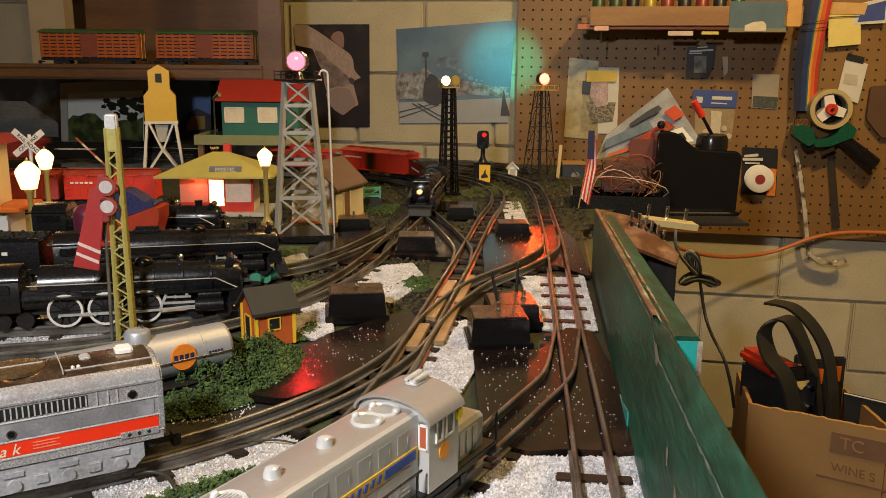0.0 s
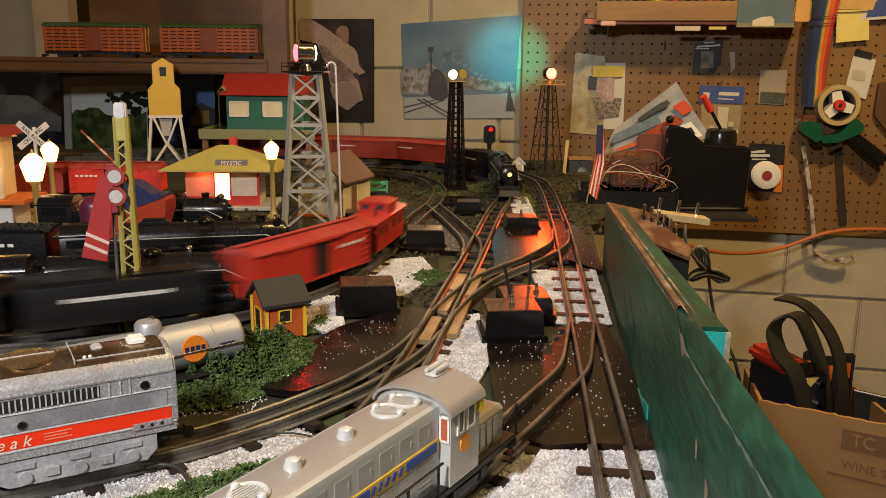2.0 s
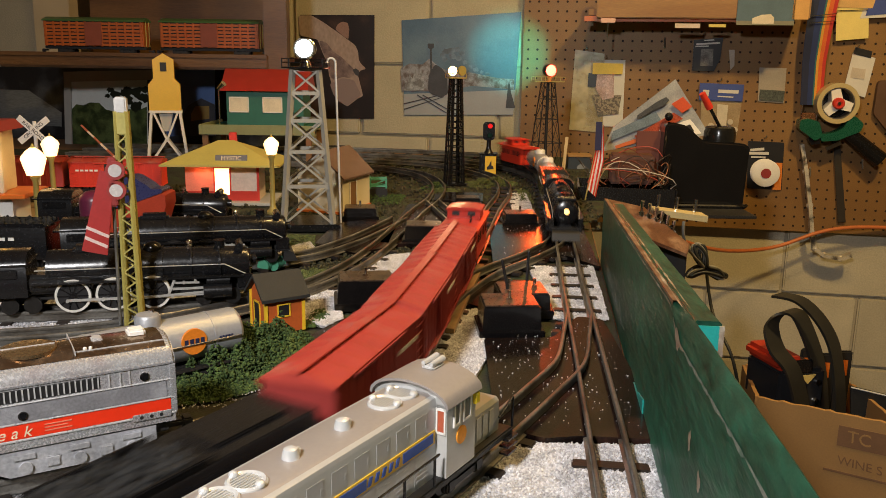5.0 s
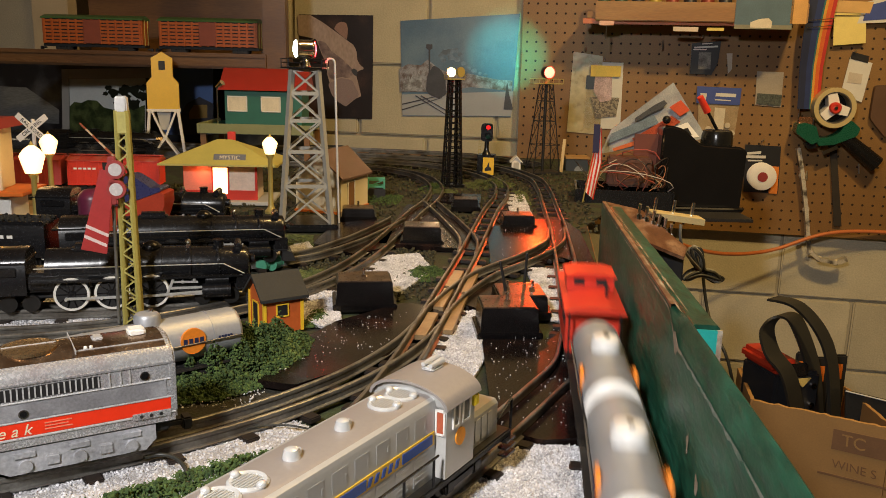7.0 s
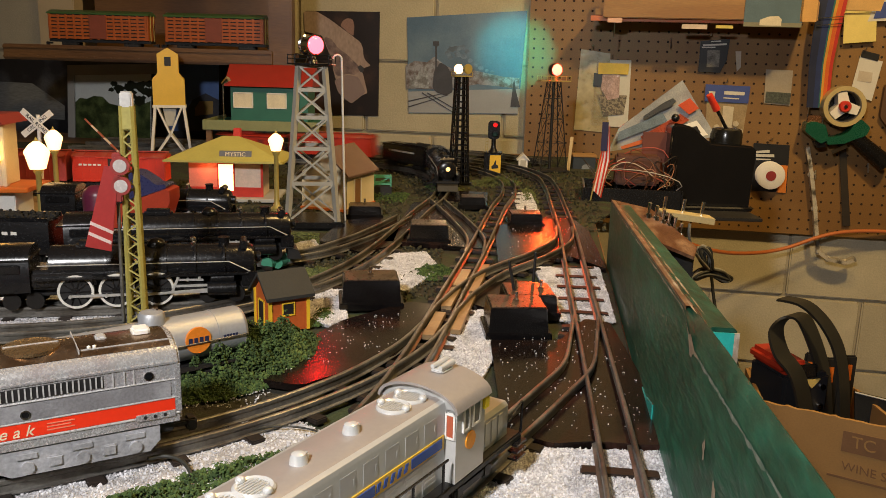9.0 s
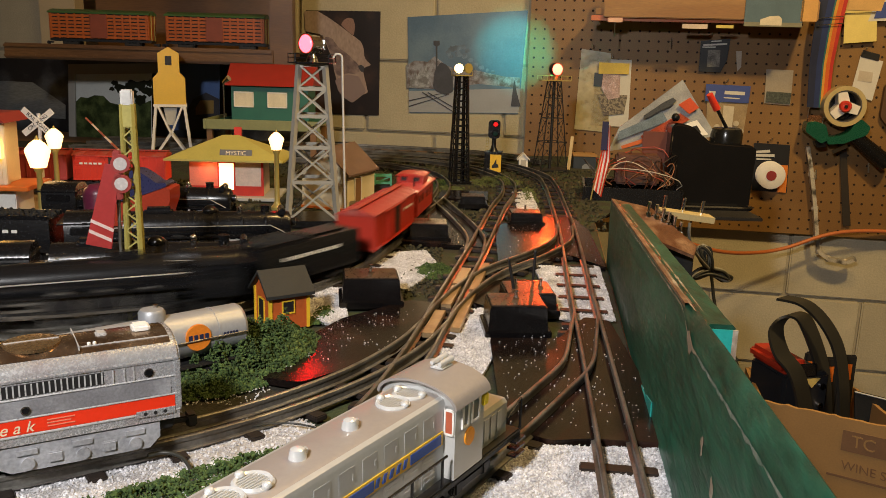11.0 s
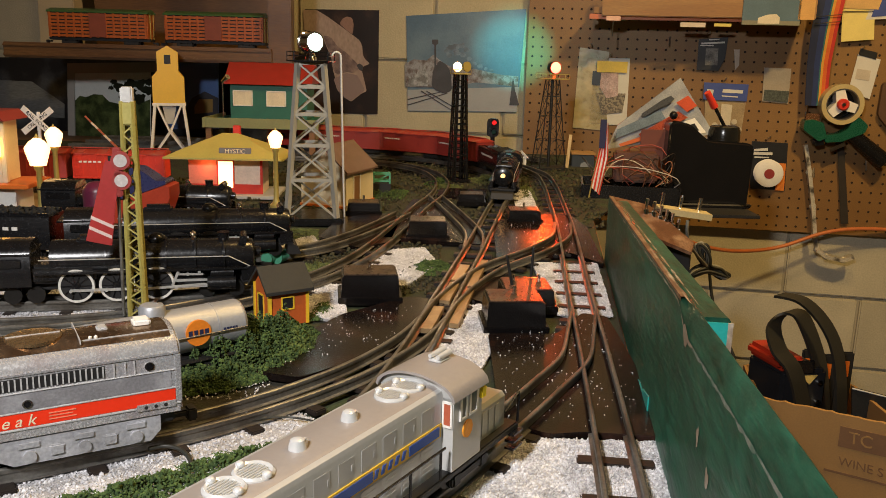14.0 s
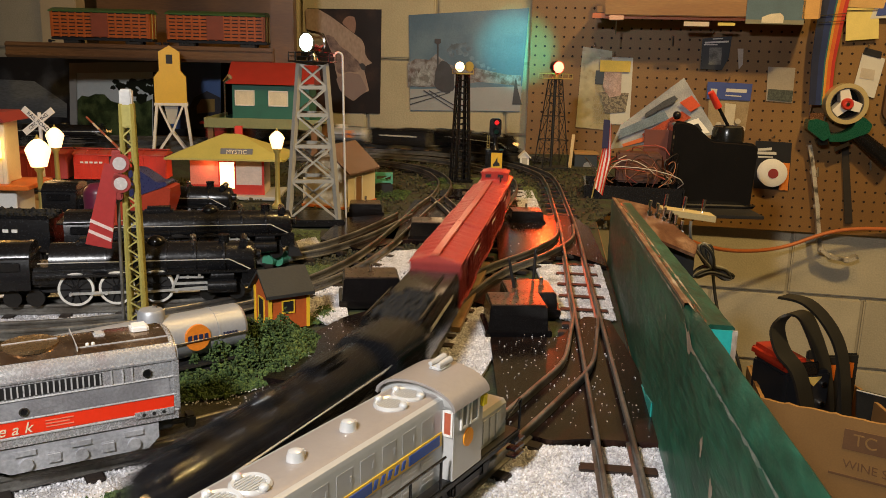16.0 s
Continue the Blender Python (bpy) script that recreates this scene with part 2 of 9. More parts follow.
def build_table():
    bm = bmesh.new()
    prism(bm, TABLE_EDGE, -0.02, -0.004, "z")
    top = part("tabletop", bm, DARK_WOOD)
    tagged(top, "brown plywood train table top", "table", kind="structure")


build_table()


def build_ground():
    nx, ny = 150, 130
    vs, fs = [], []
    for j in range(ny + 1):
        for i in range(nx + 1):
            x, y = -1.5 + 1.95 * i / nx, 0.0 + 2.2 * j / ny
            edge = 0.083 + 0.118 * y if y < 1.3 else 0.24 + (y - 1.3) * 0.45
            vs.append((min(x, edge), y, 0.0015 * noise.noise((x * 30, y * 30, 0)) + 0.001 * noise.noise((x * 120, y * 120, 3)) - 0.002))
    for j in range(ny):
        for i in range(nx):
            a = j * (nx + 1) + i
            fs.append((a, a + 1, a + nx + 2, a + nx + 1))
    me = bpy.data.meshes.new("ground")
    me.from_pydata(vs, [], fs)
    me.materials.append(GROUND)
    smooth(me, 80)
    tagged(new("ground", me), "dark green and brown scenic ground cover", "ground", kind="structure")


build_ground()


def build_beam():
    """The green board along the table's edge, lower towards its far end."""
    beam = thing("table_edge_board", Matrix(), "green painted wooden board with worn edges along the table", "board")
    d = Vector((0.1163, 0.9932, 0))
    n = Vector((0.9932, -0.1163, 0))
    p0 = Vector((0.138, 0.451, 0)) - d * 0.454

    def wear(s):
        """How far the near end's inner edge is rounded down."""
        return 0.013 * max(0.0, min(1.0, (0.462 - s) / 0.03))

    def run(bm, s0, s1, o0, o1, low, drop):
        k = 60
        ring = []
        for i in range(k + 1):
            s = s0 + (s1 - s0) * i / k
            zt = 0.137 - 0.057 * s - drop + 0.0007 * noise.noise((s * 30, o0, 1))
            q = p0 + d * s
            r = 0.0015
            c = wear(s) if o0 == 0.0 else 0.0
            ring.append([bm.verts.new(q + n * o + Vector((0, 0, z))) for o, z in
                         ((o0, low), (o0, zt - c - r), (o0 + 0.0004, zt - c - r * 0.4), (o0 + r, zt - 0.72 * c), (o0 + 0.55 * (o1 - o0), zt - 0.18 * c), (o1 - r, zt), (o1, zt - r), (o1, low))])
        for a, b in zip(ring, ring[1:]):
            for i in range(8):
                bm.faces.new((a[i], a[(i + 1) % 8], b[(i + 1) % 8], b[i]))
        bm.faces.new(ring[0]), bm.faces.new(ring[-1][::-1])
        bmesh.ops.recalc_face_normals(bm, faces=bm.faces[:])

    bm = bmesh.new()
    run(bm, -0.6, 1.03, 0.0, 0.0065, -0.09, 0)
    part("board", bm, GREEN, beam)
    bm = bmesh.new()
    run(bm, 0.425, 1.0, 0.0068, 0.021, -0.09, 0.002)
    part("board", bm, GREEN, beam)
    k = 40
    vs, fs = [], []
    for i in range(k + 1):
        s = 0.46 + 0.565 * i / k
        zt = 0.137 - 0.057 * s + 0.0009
        w = 0.0040 + 0.0016 * noise.noise((s * 25, 4, 1))
        vs += [p0 + d * s + n * 0.0003 + Vector((0, 0, zt)), p0 + d * s + n * w + Vector((0, 0, zt)), p0 + d * s + n * w + Vector((0, 0, zt - 0.003)), p0 + d * s + n * 0.0003 + Vector((0, 0, zt - 0.003))]
    for i in range(k):
        for j in range(4):
            fs.append((i * 4 + j, i * 4 + (j + 1) % 4, i * 4 + 4 + (j + 1) % 4, i * 4 + 4 + j))
    me = bpy.data.meshes.new("bare_edge")
    me.from_pydata([v[:] for v in vs], [], fs)
    me.materials.append(mat("bare_brown_edge", (0.17, 0.085, 0.045), 0.4, 0.1, 0.35, 40, 0.1, second=(0.30, 0.20, 0.12), mix=0.6))
    new("bare_edge", me).parent = beam
    # the freshly painted cut end, with a rim of raw wood
    for nm, o0, o1, z0, z1, m_ in (("cut_end", 0.0066, 0.0195, 0.078, 0.1085, TURQUOISE), ("raw_edge", 0.0195, 0.0222, 0.074, 0.1085, WORN)):
        bm = bmesh.new()
        q = p0 + d * 0.4245
        vs = [bm.verts.new(q + n * o + Vector((0, 0, z)) - d * k) for k in (0, 0.0012) for o, z in ((o0, z0), (o1, z0), (o1, z1), (o0, z1))]
        bm.faces.new(vs[:4]), bm.faces.new(vs[4:][::-1])
        for i in range(4):
            bm.faces.new((vs[i], vs[4 + i], vs[4 + (i + 1) % 4], vs[(i + 1) % 4]))
        bmesh.ops.recalc_face_normals(bm, faces=bm.faces[:])
        part(nm, bm, m_, beam)
    for s0, s1, z0, z1 in ((0.545, 0.575, -0.012, 0.016), (0.575, 0.63, -0.012, 0.007)):
        bm = bmesh.new()
        vs = [bm.verts.new(p0 + d * s - n * k + Vector((0, 0, z))) for k in (0.0002, 0.0012) for s, z in ((s0, z0), (s1, z0), (s1, z1 * 0.6), (s0, z1))]
        bm.faces.new(vs[:4]), bm.faces.new(vs[4:][::-1])
        for i in range(4):
            bm.faces.new((vs[i], vs[4 + i], vs[4 + (i + 1) % 4], vs[(i + 1) % 4]))
        bmesh.ops.recalc_face_normals(bm, faces=bm.faces[:])
        part("paint_patch", bm, TURQUOISE, beam)
    # chips and knocks in the paint of the face
    chip = random.Random(17)
    for s_, z_, w_, h_ in ((0.431, 0.0985, 0.012, 0.006), (0.375, 0.0656, 0.004, 0.006), (0.347, 0.058, 0.006, 0.006), (0.336, 0.048, 0.003, 0.005), (0.52, 0.085, 0.002, 0.003), (0.58, 0.09, 0.001, 0.004), (0.66, 0.07, 0.002, 0.002), (0.26, 0.03, 0.001, 0.007)):
        bm = bmesh.new()
        rim_ = [(s_ + w_ * chip.uniform(0.4, 1.1) * math.cos(a * 0.6283), z_ + h_ * chip.uniform(0.4, 1.1) * math.sin(a * 0.6283)) for a in range(10)]
        bm.faces.new([bm.verts.new(p0 + d * u - n * 0.0004 + Vector((0, 0, v))) for u, v in rim_])
        part("paint_chip", bm, WORN, beam)
    # paint rubbed off along the top edges
    rnd = random.Random(3)
    for o, face, n0 in ((0.0, True, 34), (0.0068, False, 14), (0.003, False, 18)):
        s = 0.12 if face else 0.44
        for k in range(n0):
            ln = rnd.uniform(0.02, 0.06) if face else rnd.uniform(0.01, 0.06)
            w = rnd.uniform(0.0006, 0.0013) if face and s < 0.43 else rnd.uniform(0.0003, 0.0010)
            bm = bmesh.new()
            rows_ = []
            for i in range(7):
                u = s + ln * i / 6
                zt = 0.137 - 0.057 * u
                ww = w * math.sin(math.pi * (i + 0.15) / 6.3) * rnd.uniform(0.6, 1.2)
                q = p0 + d * u
                if face:
                    rows_.append([q - n * 0.0003 + Vector((0, 0, zt - wear(u) - 0.0012 - rnd.random() * 0.0008)), q - n * 0.0003 + Vector((0, 0, zt - wear(u) - 0.0016 - 2.2 * ww))])
                else:
                    rows_.append([q + n * (o + ww) + Vector((0, 0, zt + 0.0010)), q + n * (o - ww) + Vector((0, 0, zt + 0.0010))])
            vv = [[bm.verts.new(v) for v in r] for r in rows_]
            for a, b in zip(vv, vv[1:]):
                bm.faces.new((a[0], a[1], b[1], b[0]))
            part("worn_patch", bm, CHALK if face and s < 0.4 else WORN, beam)
            s += ln * (rnd.uniform(0.6, 0.9) if face else rnd.uniform(0.6, 1.4))
            if s > 0.98:
                break


build_beam()

# ---- the lines ----
RAIL = 0.012


class Line:
    """A smooth way through waypoints, measured along its length."""

    def __init__(self, pts, closed=False, step=0.01):
        p = [Vector((*q, 0)) for q in pts]
        n = len(p)
        get = (lambda i: p[i % n]) if closed else (lambda i: p[max(0, min(n - 1, i))])
        self.pts = []
        for i in range(n if closed else n - 1):
            a, b, c, d = get(i - 1), get(i), get(i + 1), get(i + 2)
            t1 = max(1e-4, (b - a).length ** 0.5)
            t2 = max(1e-4, (c - b).length ** 0.5)
            t3 = max(1e-4, (d - c).length ** 0.5)
            m1 = (b - a) / t1 - (c - a) / (t1 + t2) + (c - b) / t2 if a != b else (c - b) / t2
            m2 = (c - b) / t2 - (d - b) / (t2 + t3) + (d - c) / t3 if d != c else (c - b) / t2
            m1, m2 = m1 * t2, m2 * t2
            k = max(2, int((c - b).length / step))
            for j in range(k):
                u = j / k
                self.pts.append((2 * u**3 - 3 * u**2 + 1) * b + (u**3 - 2 * u**2 + u) * m1 + (3 * u**2 - 2 * u**3) * c + (u**3 - u**2) * m2)
        self.pts.append(p[0] if closed else p[-1])
        self.s = [0.0]
        for a, b in zip(self.pts, self.pts[1:]):
            self.s.append(self.s[-1] + (b - a).length)
        self.length, self.closed = self.s[-1], closed
        self.arr = np.array([q[:] for q in self.pts])

    def at(self, s):
        if self.closed:
            s %= self.length
        return Vector([float(np.interp(s, self.s, self.arr[:, k])) for k in range(3)])

    def way(self, s):
        return (self.at(s + 0.004) - self.at(s - 0.004)).normalized()

    def nearest(self, x, y):
        d = (self.arr[:, 0] - x) ** 2 + (self.arr[:, 1] - y) ** 2
        return self.s[int(d.argmin())]


LINE_A = Line([(-0.85, 1.93), (-0.4, 1.9), (-0.16, 1.86), (-0.05, 1.76), (-0.004, 1.60), (-0.008, 1.44), (-0.032, 1.306), (-0.053, 1.168),
               (-0.075, 1.038), (-0.100, 0.933), (-0.137, 0.845), (-0.192, 0.772), (-0.263, 0.712), (-0.371, 0.672), (-0.6, 0.65),
               (-1.0, 0.68), (-1.3, 0.85), (-1.45, 1.3), (-1.3, 1.75)], True)
LINE_B = Line([(-0.9, 2.03), (-0.3, 2.0), (-0.05, 1.94), (0.075, 1.80), (0.12, 1.64), (0.115, 1.50), (0.089, 1.35), (0.0625, 1.165),
               (0.0445, 1.037), (0.0265, 0.92), (0.008, 0.80), (-0.004, 0.72), (-0.017, 0.64), (-0.036, 0.55), (-0.064, 0.46), (-0.105, 0.375),
               (-0.165, 0.285), (-0.25, 0.2), (-0.45, 0.03), (-0.9, -0.15), (-1.6, 0.0), (-2.0, 0.6), (-2.0, 1.5), (-1.5, 2.0)], True)
LINE_C = Line([(-0.9, 2.13), (-0.3, 2.11), (0.0, 2.04), (0.14, 1.90), (0.198, 1.74), (0.202, 1.60), (0.190, 1.381), (0.178, 1.203), (0.166, 1.061),
               (0.155, 0.942), (0.146, 0.846), (0.139, 0.767), (0.127, 0.632), (0.1135, 0.484), (0.105, 0.40), (0.085, 0.25), (0.03, 0.0),
               (-0.08, -0.22), (-0.35, -0.42), (-0.9, -0.47), (-2.0, -0.3), (-2.35, 0.5), (-2.3, 1.6), (-1.7, 2.1)], True)
LINE_SIDE_1 = Line([(-1.3, 0.70), (-0.7, 0.715), (-0.404, 0.742), (-0.282, 0.765), (-0.21, 0.79), (-0.16, 0.825)])
LINE_SIDE_2 = Line([(-1.3, 0.90), (-0.7, 0.895), (-0.42, 0.905), (-0.27, 0.93), (-0.165, 0.985), (-0.118, 1.062), (-0.085, 1.15), (-0.058, 1.24)])
LINE_SIDE_3 = Line([(-1.3, 1.10), (-0.7, 1.10), (-0.45, 1.10), (-0.27, 1.11)])
LINE_PASS = Line([(-0.002, 0.73), (-0.022, 0.665), (-0.055, 0.598), (-0.093, 0.547), (-0.130, 0.509), (-0.166, 0.480), (-0.245, 0.428), (-0.40, 0.34), (-0.6, 0.25)])
LINE_DIESEL = Line([(-0.25, 0.06), (-0.128, 0.216), (-0.006, 0.411), (0.047, 0.505), (0.083, 0.573), (0.110, 0.628), (0.126, 0.70), (0.137, 0.757)])
LINE_CROSS = Line([(0.175, 1.20), (0.160, 1.10), (0.120, 1.015), (0.062, 0.925), (0.030, 0.85), (0.006, 0.77), (-0.004, 0.72)])
LINE_CROSS_2 = Line([(-0.015, 1.42), (0.004, 1.33), (0.026, 1.22), (0.044, 1.10), (0.040, 1.01)])
LINE_FAR = Line([(-0.9, 2.23), (-0.1, 2.2), (0.12, 2.12), (0.24, 1.98)])


def sweep(line, s0, s1, off, prof, step=0.012):
    """A profile (across, up) drawn along a line at an offset."""
    vs, fs = [], []
    k = max(2, int((s1 - s0) / step))
    m = len(prof)
    for i in range(k + 1):
        s = s0 + (s1 - s0) * i / k
        q, w = line.at(s), line.way(s)
        nrm = Vector((w.y, -w.x, 0))
        for u, h in prof:
            vs.append(q + nrm * (off + u) + Vector((0, 0, h)))
    for i in range(k):
        for j in range(m):
            a, b = i * m + j, i * m + (j + 1) % m
            fs.append((a, b, b + m, a + m))
    fs += [tuple(range(m))[::-1], tuple(range(k * m, k * m + m))]
    me = bpy.data.meshes.new("rail")
    me.from_pydata([v[:] for v in vs], [], fs)
    return me


RAIL_PROFILE = [(-0.0031, 0.0035), (0.0031, 0.0035), (0.0031, 0.0042), (0.0008, 0.0049), (0.0008, 0.0086), (0.0016, 0.0094), (0.0018, 0.0106),
                (0.0015, 0.0118), (0.0008, 0.0124), (-0.0008, 0.0124), (-0.0015, 0.0118), (-0.0018, 0.0106), (-0.0016, 0.0094), (-0.0008, 0.0086), (-0.0008, 0.0049), (-0.0031, 0.0042)]

bm = bmesh.new()
box(bm, -0.0052, 0.0052, -0.0235, 0.0235, 0, 0.0042, 0.0008)
TIE_MESH = bpy.data.meshes.new("tie")
bm.to_mesh(TIE_MESH)
bm.free()
TIE_MESH.materials.append(TIE)
smooth(TIE_MESH)


def track(line, s0, s1, label, lift=0.0, ties=True, gap=0.047):
    t = thing("track", Matrix.Translation((0, 0, lift)), label, "track", "model railway tracks")
    for off in (-0.0112, 0.0112):
        me = sweep(line, s0, s1, off, RAIL_PROFILE)
        me.materials.append(STEEL)
        smooth(me, 30)
        new("rail", me).parent = t
    if ties:
        s = s0 + 0.02
        while s < s1:
            q, w = line.at(s), line.way(s)
            piece("tie", TIE_MESH, t, pose(q.x, q.y, random.uniform(-0.0004, 0.0002), 0, 0, math.degrees(math.atan2(w.y, w.x)) + random.uniform(-1.5, 1.5)))
            s += gap
    return t


def build_tracks():
    toy = "toy steel rails on black ties"
    s0, s1 = LINE_A.nearest(-0.85, 1.93), LINE_A.nearest(-1.0, 0.68)
    track(LINE_A, s0, s1, toy + ", curving past parked engines")
    track(LINE_B, 0, LINE_B.nearest(-0.45, 0.03), toy + ", curving round past a silver diesel")
    track(LINE_C, 0, LINE_C.nearest(0.03, 0), toy + " beside the green board")
    track(LINE_SIDE_1, 0, LINE_SIDE_1.length, toy + " under a parked steam engine")
    track(LINE_SIDE_2, 0, LINE_SIDE_2.length, toy + ", siding under a parked engine", 0.0003)
    track(LINE_SIDE_3, 0, LINE_SIDE_3.length, toy + ", rear siding")
    track(LINE_PASS, 0, LINE_PASS.length, toy + " under a passenger diesel", 0.0003)
    track(LINE_DIESEL, 0, LINE_DIESEL.length, toy + " under a silver diesel", 0.0003)
    track(LINE_CROSS, 0.01, LINE_CROSS.length, toy + ", crossover between switches", 0.0004, True, 0.03)
    track(LINE_CROSS_2, 0.02, LINE_CROSS_2.length, toy + ", short crossover", 0.0004, False)
    track(LINE_FAR, 0, LINE_FAR.length, toy + ", far line by the wall")


build_tracks()


def rounded(pts, r=0.006, k=4):
    """Corners of a polygon rounded off."""
    out = []
    n = len(pts)
    for i in range(n):
        p, a, b = Vector(pts[i]), Vector(pts[i - 1]), Vector(pts[(i + 1) % n])
        da, db = (a - p), (b - p)
        rr = min(r, da.length / 2.2, db.length / 2.2)
        u, v = p + da.normalized() * rr, p + db.normalized() * rr
        for j in range(k + 1):
            t = j / k
            out.append(tuple(u.lerp(p, t).lerp(p.lerp(v, t), t)))
    return out


def switch(plates, at, turn, w, d, h, label, studs=1, top=COVER):
    """A track switch: a moulded base under the rails and the box of its motor."""
    sw = thing("track_switch", Matrix(), label, "track switch", "switches of the layout")
    for k, pl in enumerate(plates):
        bm = bmesh.new()
        prism(bm, rounded(pl), 0, 0.0055 + 0.0004 * k, "z")
        part("base", bm, PLATE, sw)
    m = pose(at[0], at[1], 0, 0, 0, turn)
    bm = bmesh.new()
    box(bm, -w / 2 - 0.003, w / 2 + 0.003, -d / 2 - 0.003, d / 2 + 0.003, 0.001, 0.009, 0.001, m)
    part("motor_foot", bm, BAKELITE, sw)
    bm = bmesh.new()
    vs = box(bm, -w / 2, w / 2, -d / 2, d / 2, 0.008, h, 0.0009)
    for v in vs:
        f = 1 - 0.05 * (v.co.z - 0.008) / (h - 0.008)
        v.co = m @ Vector((v.co.x * f, v.co.y * f, v.co.z))
    part("motor_box", bm, BAKELITE, sw)
    bm = bmesh.new()
    box(bm, -w * 0.45, w * 0.45, -d * 0.44, d * 0.44, h, h + 0.0012, 0.0005, m)
    part("cover_plate", bm, top, sw, "worn brown metal cover")
    for k in range(studs):
        bm = bmesh.new()
        x = (k - (studs - 1) / 2) * w * 0.5
        q = m @ Vector((x, 0, h + 0.0012))
        rod(bm, q, q + Vector((0, 0, 0.0085)), 0.0016, n=10)
        rod(bm, q, q + Vector((0, 0, 0.002)), 0.003, n=6)
        part("stud", bm, CHROME, sw)
    return sw


def build_switches():
    black = "black moulded track switch with a boxed motor"
    switch([[(-0.150, 0.60), (-0.088, 0.745), (-0.03, 0.81), (0.01, 0.80), (-0.035, 0.655), (-0.10, 0.585)]], (-0.069, 0.813), 8, 0.057, 0.045, 0.030,
           black + " beside a bush")
    switch([[(0.045, 0.70), (0.106, 0.705), (0.138, 0.77), (0.16, 0.76), (0.158, 0.5), (0.10, 0.505), (0.075, 0.50), (0.045, 0.52)]],
           (0.069, 0.735), 4, 0.053, 0.046, 0.030, "black moulded track switch with a worn brown cover")
    switch([[(0.030, 0.812), (0.046, 0.885), (0.075, 0.905), (0.112, 0.90), (0.118, 0.80), (0.05, 0.79)]], (0.086, 0.80), 4, 0.05, 0.05, 0.024,
           black + " with two control levers", 2)
    switch([[(0.075, 1.21), (0.068, 0.98), (0.10, 0.985), (0.16, 1.03), (0.195, 0.97), (0.21, 1.19), (0.20, 1.29), (0.155, 1.29)]], (0.122, 1.243), 3, 0.048, 0.040, 0.021,
           black + " on the crossover")
    switch([[(-0.08, 1.09), (0.012, 1.07), (0.055, 1.06), (0.062, 1.15), (0.03, 1.26), (-0.005, 1.38), (-0.05, 1.40), (-0.062, 1.25)]], (-0.018, 1.115), 2, 0.052, 0.042, 0.026,
           black + " with a wooden-toned base", 1)
    switch([[(-0.16, 1.08), (-0.10, 1.02), (-0.065, 1.06), (-0.06, 1.22), (-0.075, 1.27), (-0.15, 1.22)]], (-0.12, 1.275), 6, 0.05, 0.04, 0.020,
           black + " beside the beacon tower", 1)
    switch([[(-0.01, 1.44), (0.075, 1.43), (0.08, 1.53), (-0.005, 1.53)]], (0.048, 1.385), 0, 0.042, 0.036, 0.02, "small black track switch box far down the line", 0)


build_switches()

# loose levers on the switch in the middle
for q, h, lean in (((0.072, 0.792), 0.030, -12), ((0.094, 0.83), 0.03, 2)):
    lv = thing("switch_lever", pose(*q, 0.024, 0, lean), "dark metal control lever standing on a switch", "lever", "switch levers")
    part("rod", made(rod, (0, 0, 0), (0, 0, h), 0.0016, 0.0013), BLACK_DULL, lv)
    part("grip", made(ball, (0, 0, h), 0.0019, (1, 1, 1), 1), BLACK_DULL, lv)


# brass-coloured guard plates of the middle switches
def build_plates():
    g = thing("switch_guard_plate", Matrix(), "tan worn metal plates between the switch rails", "switch plate")
    tan = mat("worn_tan_metal", (0.36, 0.24, 0.12), 0.42, 0.35, 0.25, 40, 0.08, second=(0.22, 0.13, 0.06), mix=0.58)
    for s0, s1, off, w in ((0.90, 1.02, -0.0190, 0.0085), (1.03, 1.15, -0.0192, 0.0085), (0.93, 1.0, 0.0, 0.011), (1.01, 1.08, 0.0, 0.010), (1.10, 1.17, 0.002, 0.010)):
        base = LINE_B.nearest(0.115, 1.50) - 0.36
        me = sweep(LINE_B, base + s0, base + s1, off, [(-w / 2, 0.004), (w / 2, 0.004), (w / 2, 0.0085), (-w / 2, 0.0085)])
        me.name = "plate"
        me.materials.append(tan)
        new("plate", me).parent = g


build_plates()


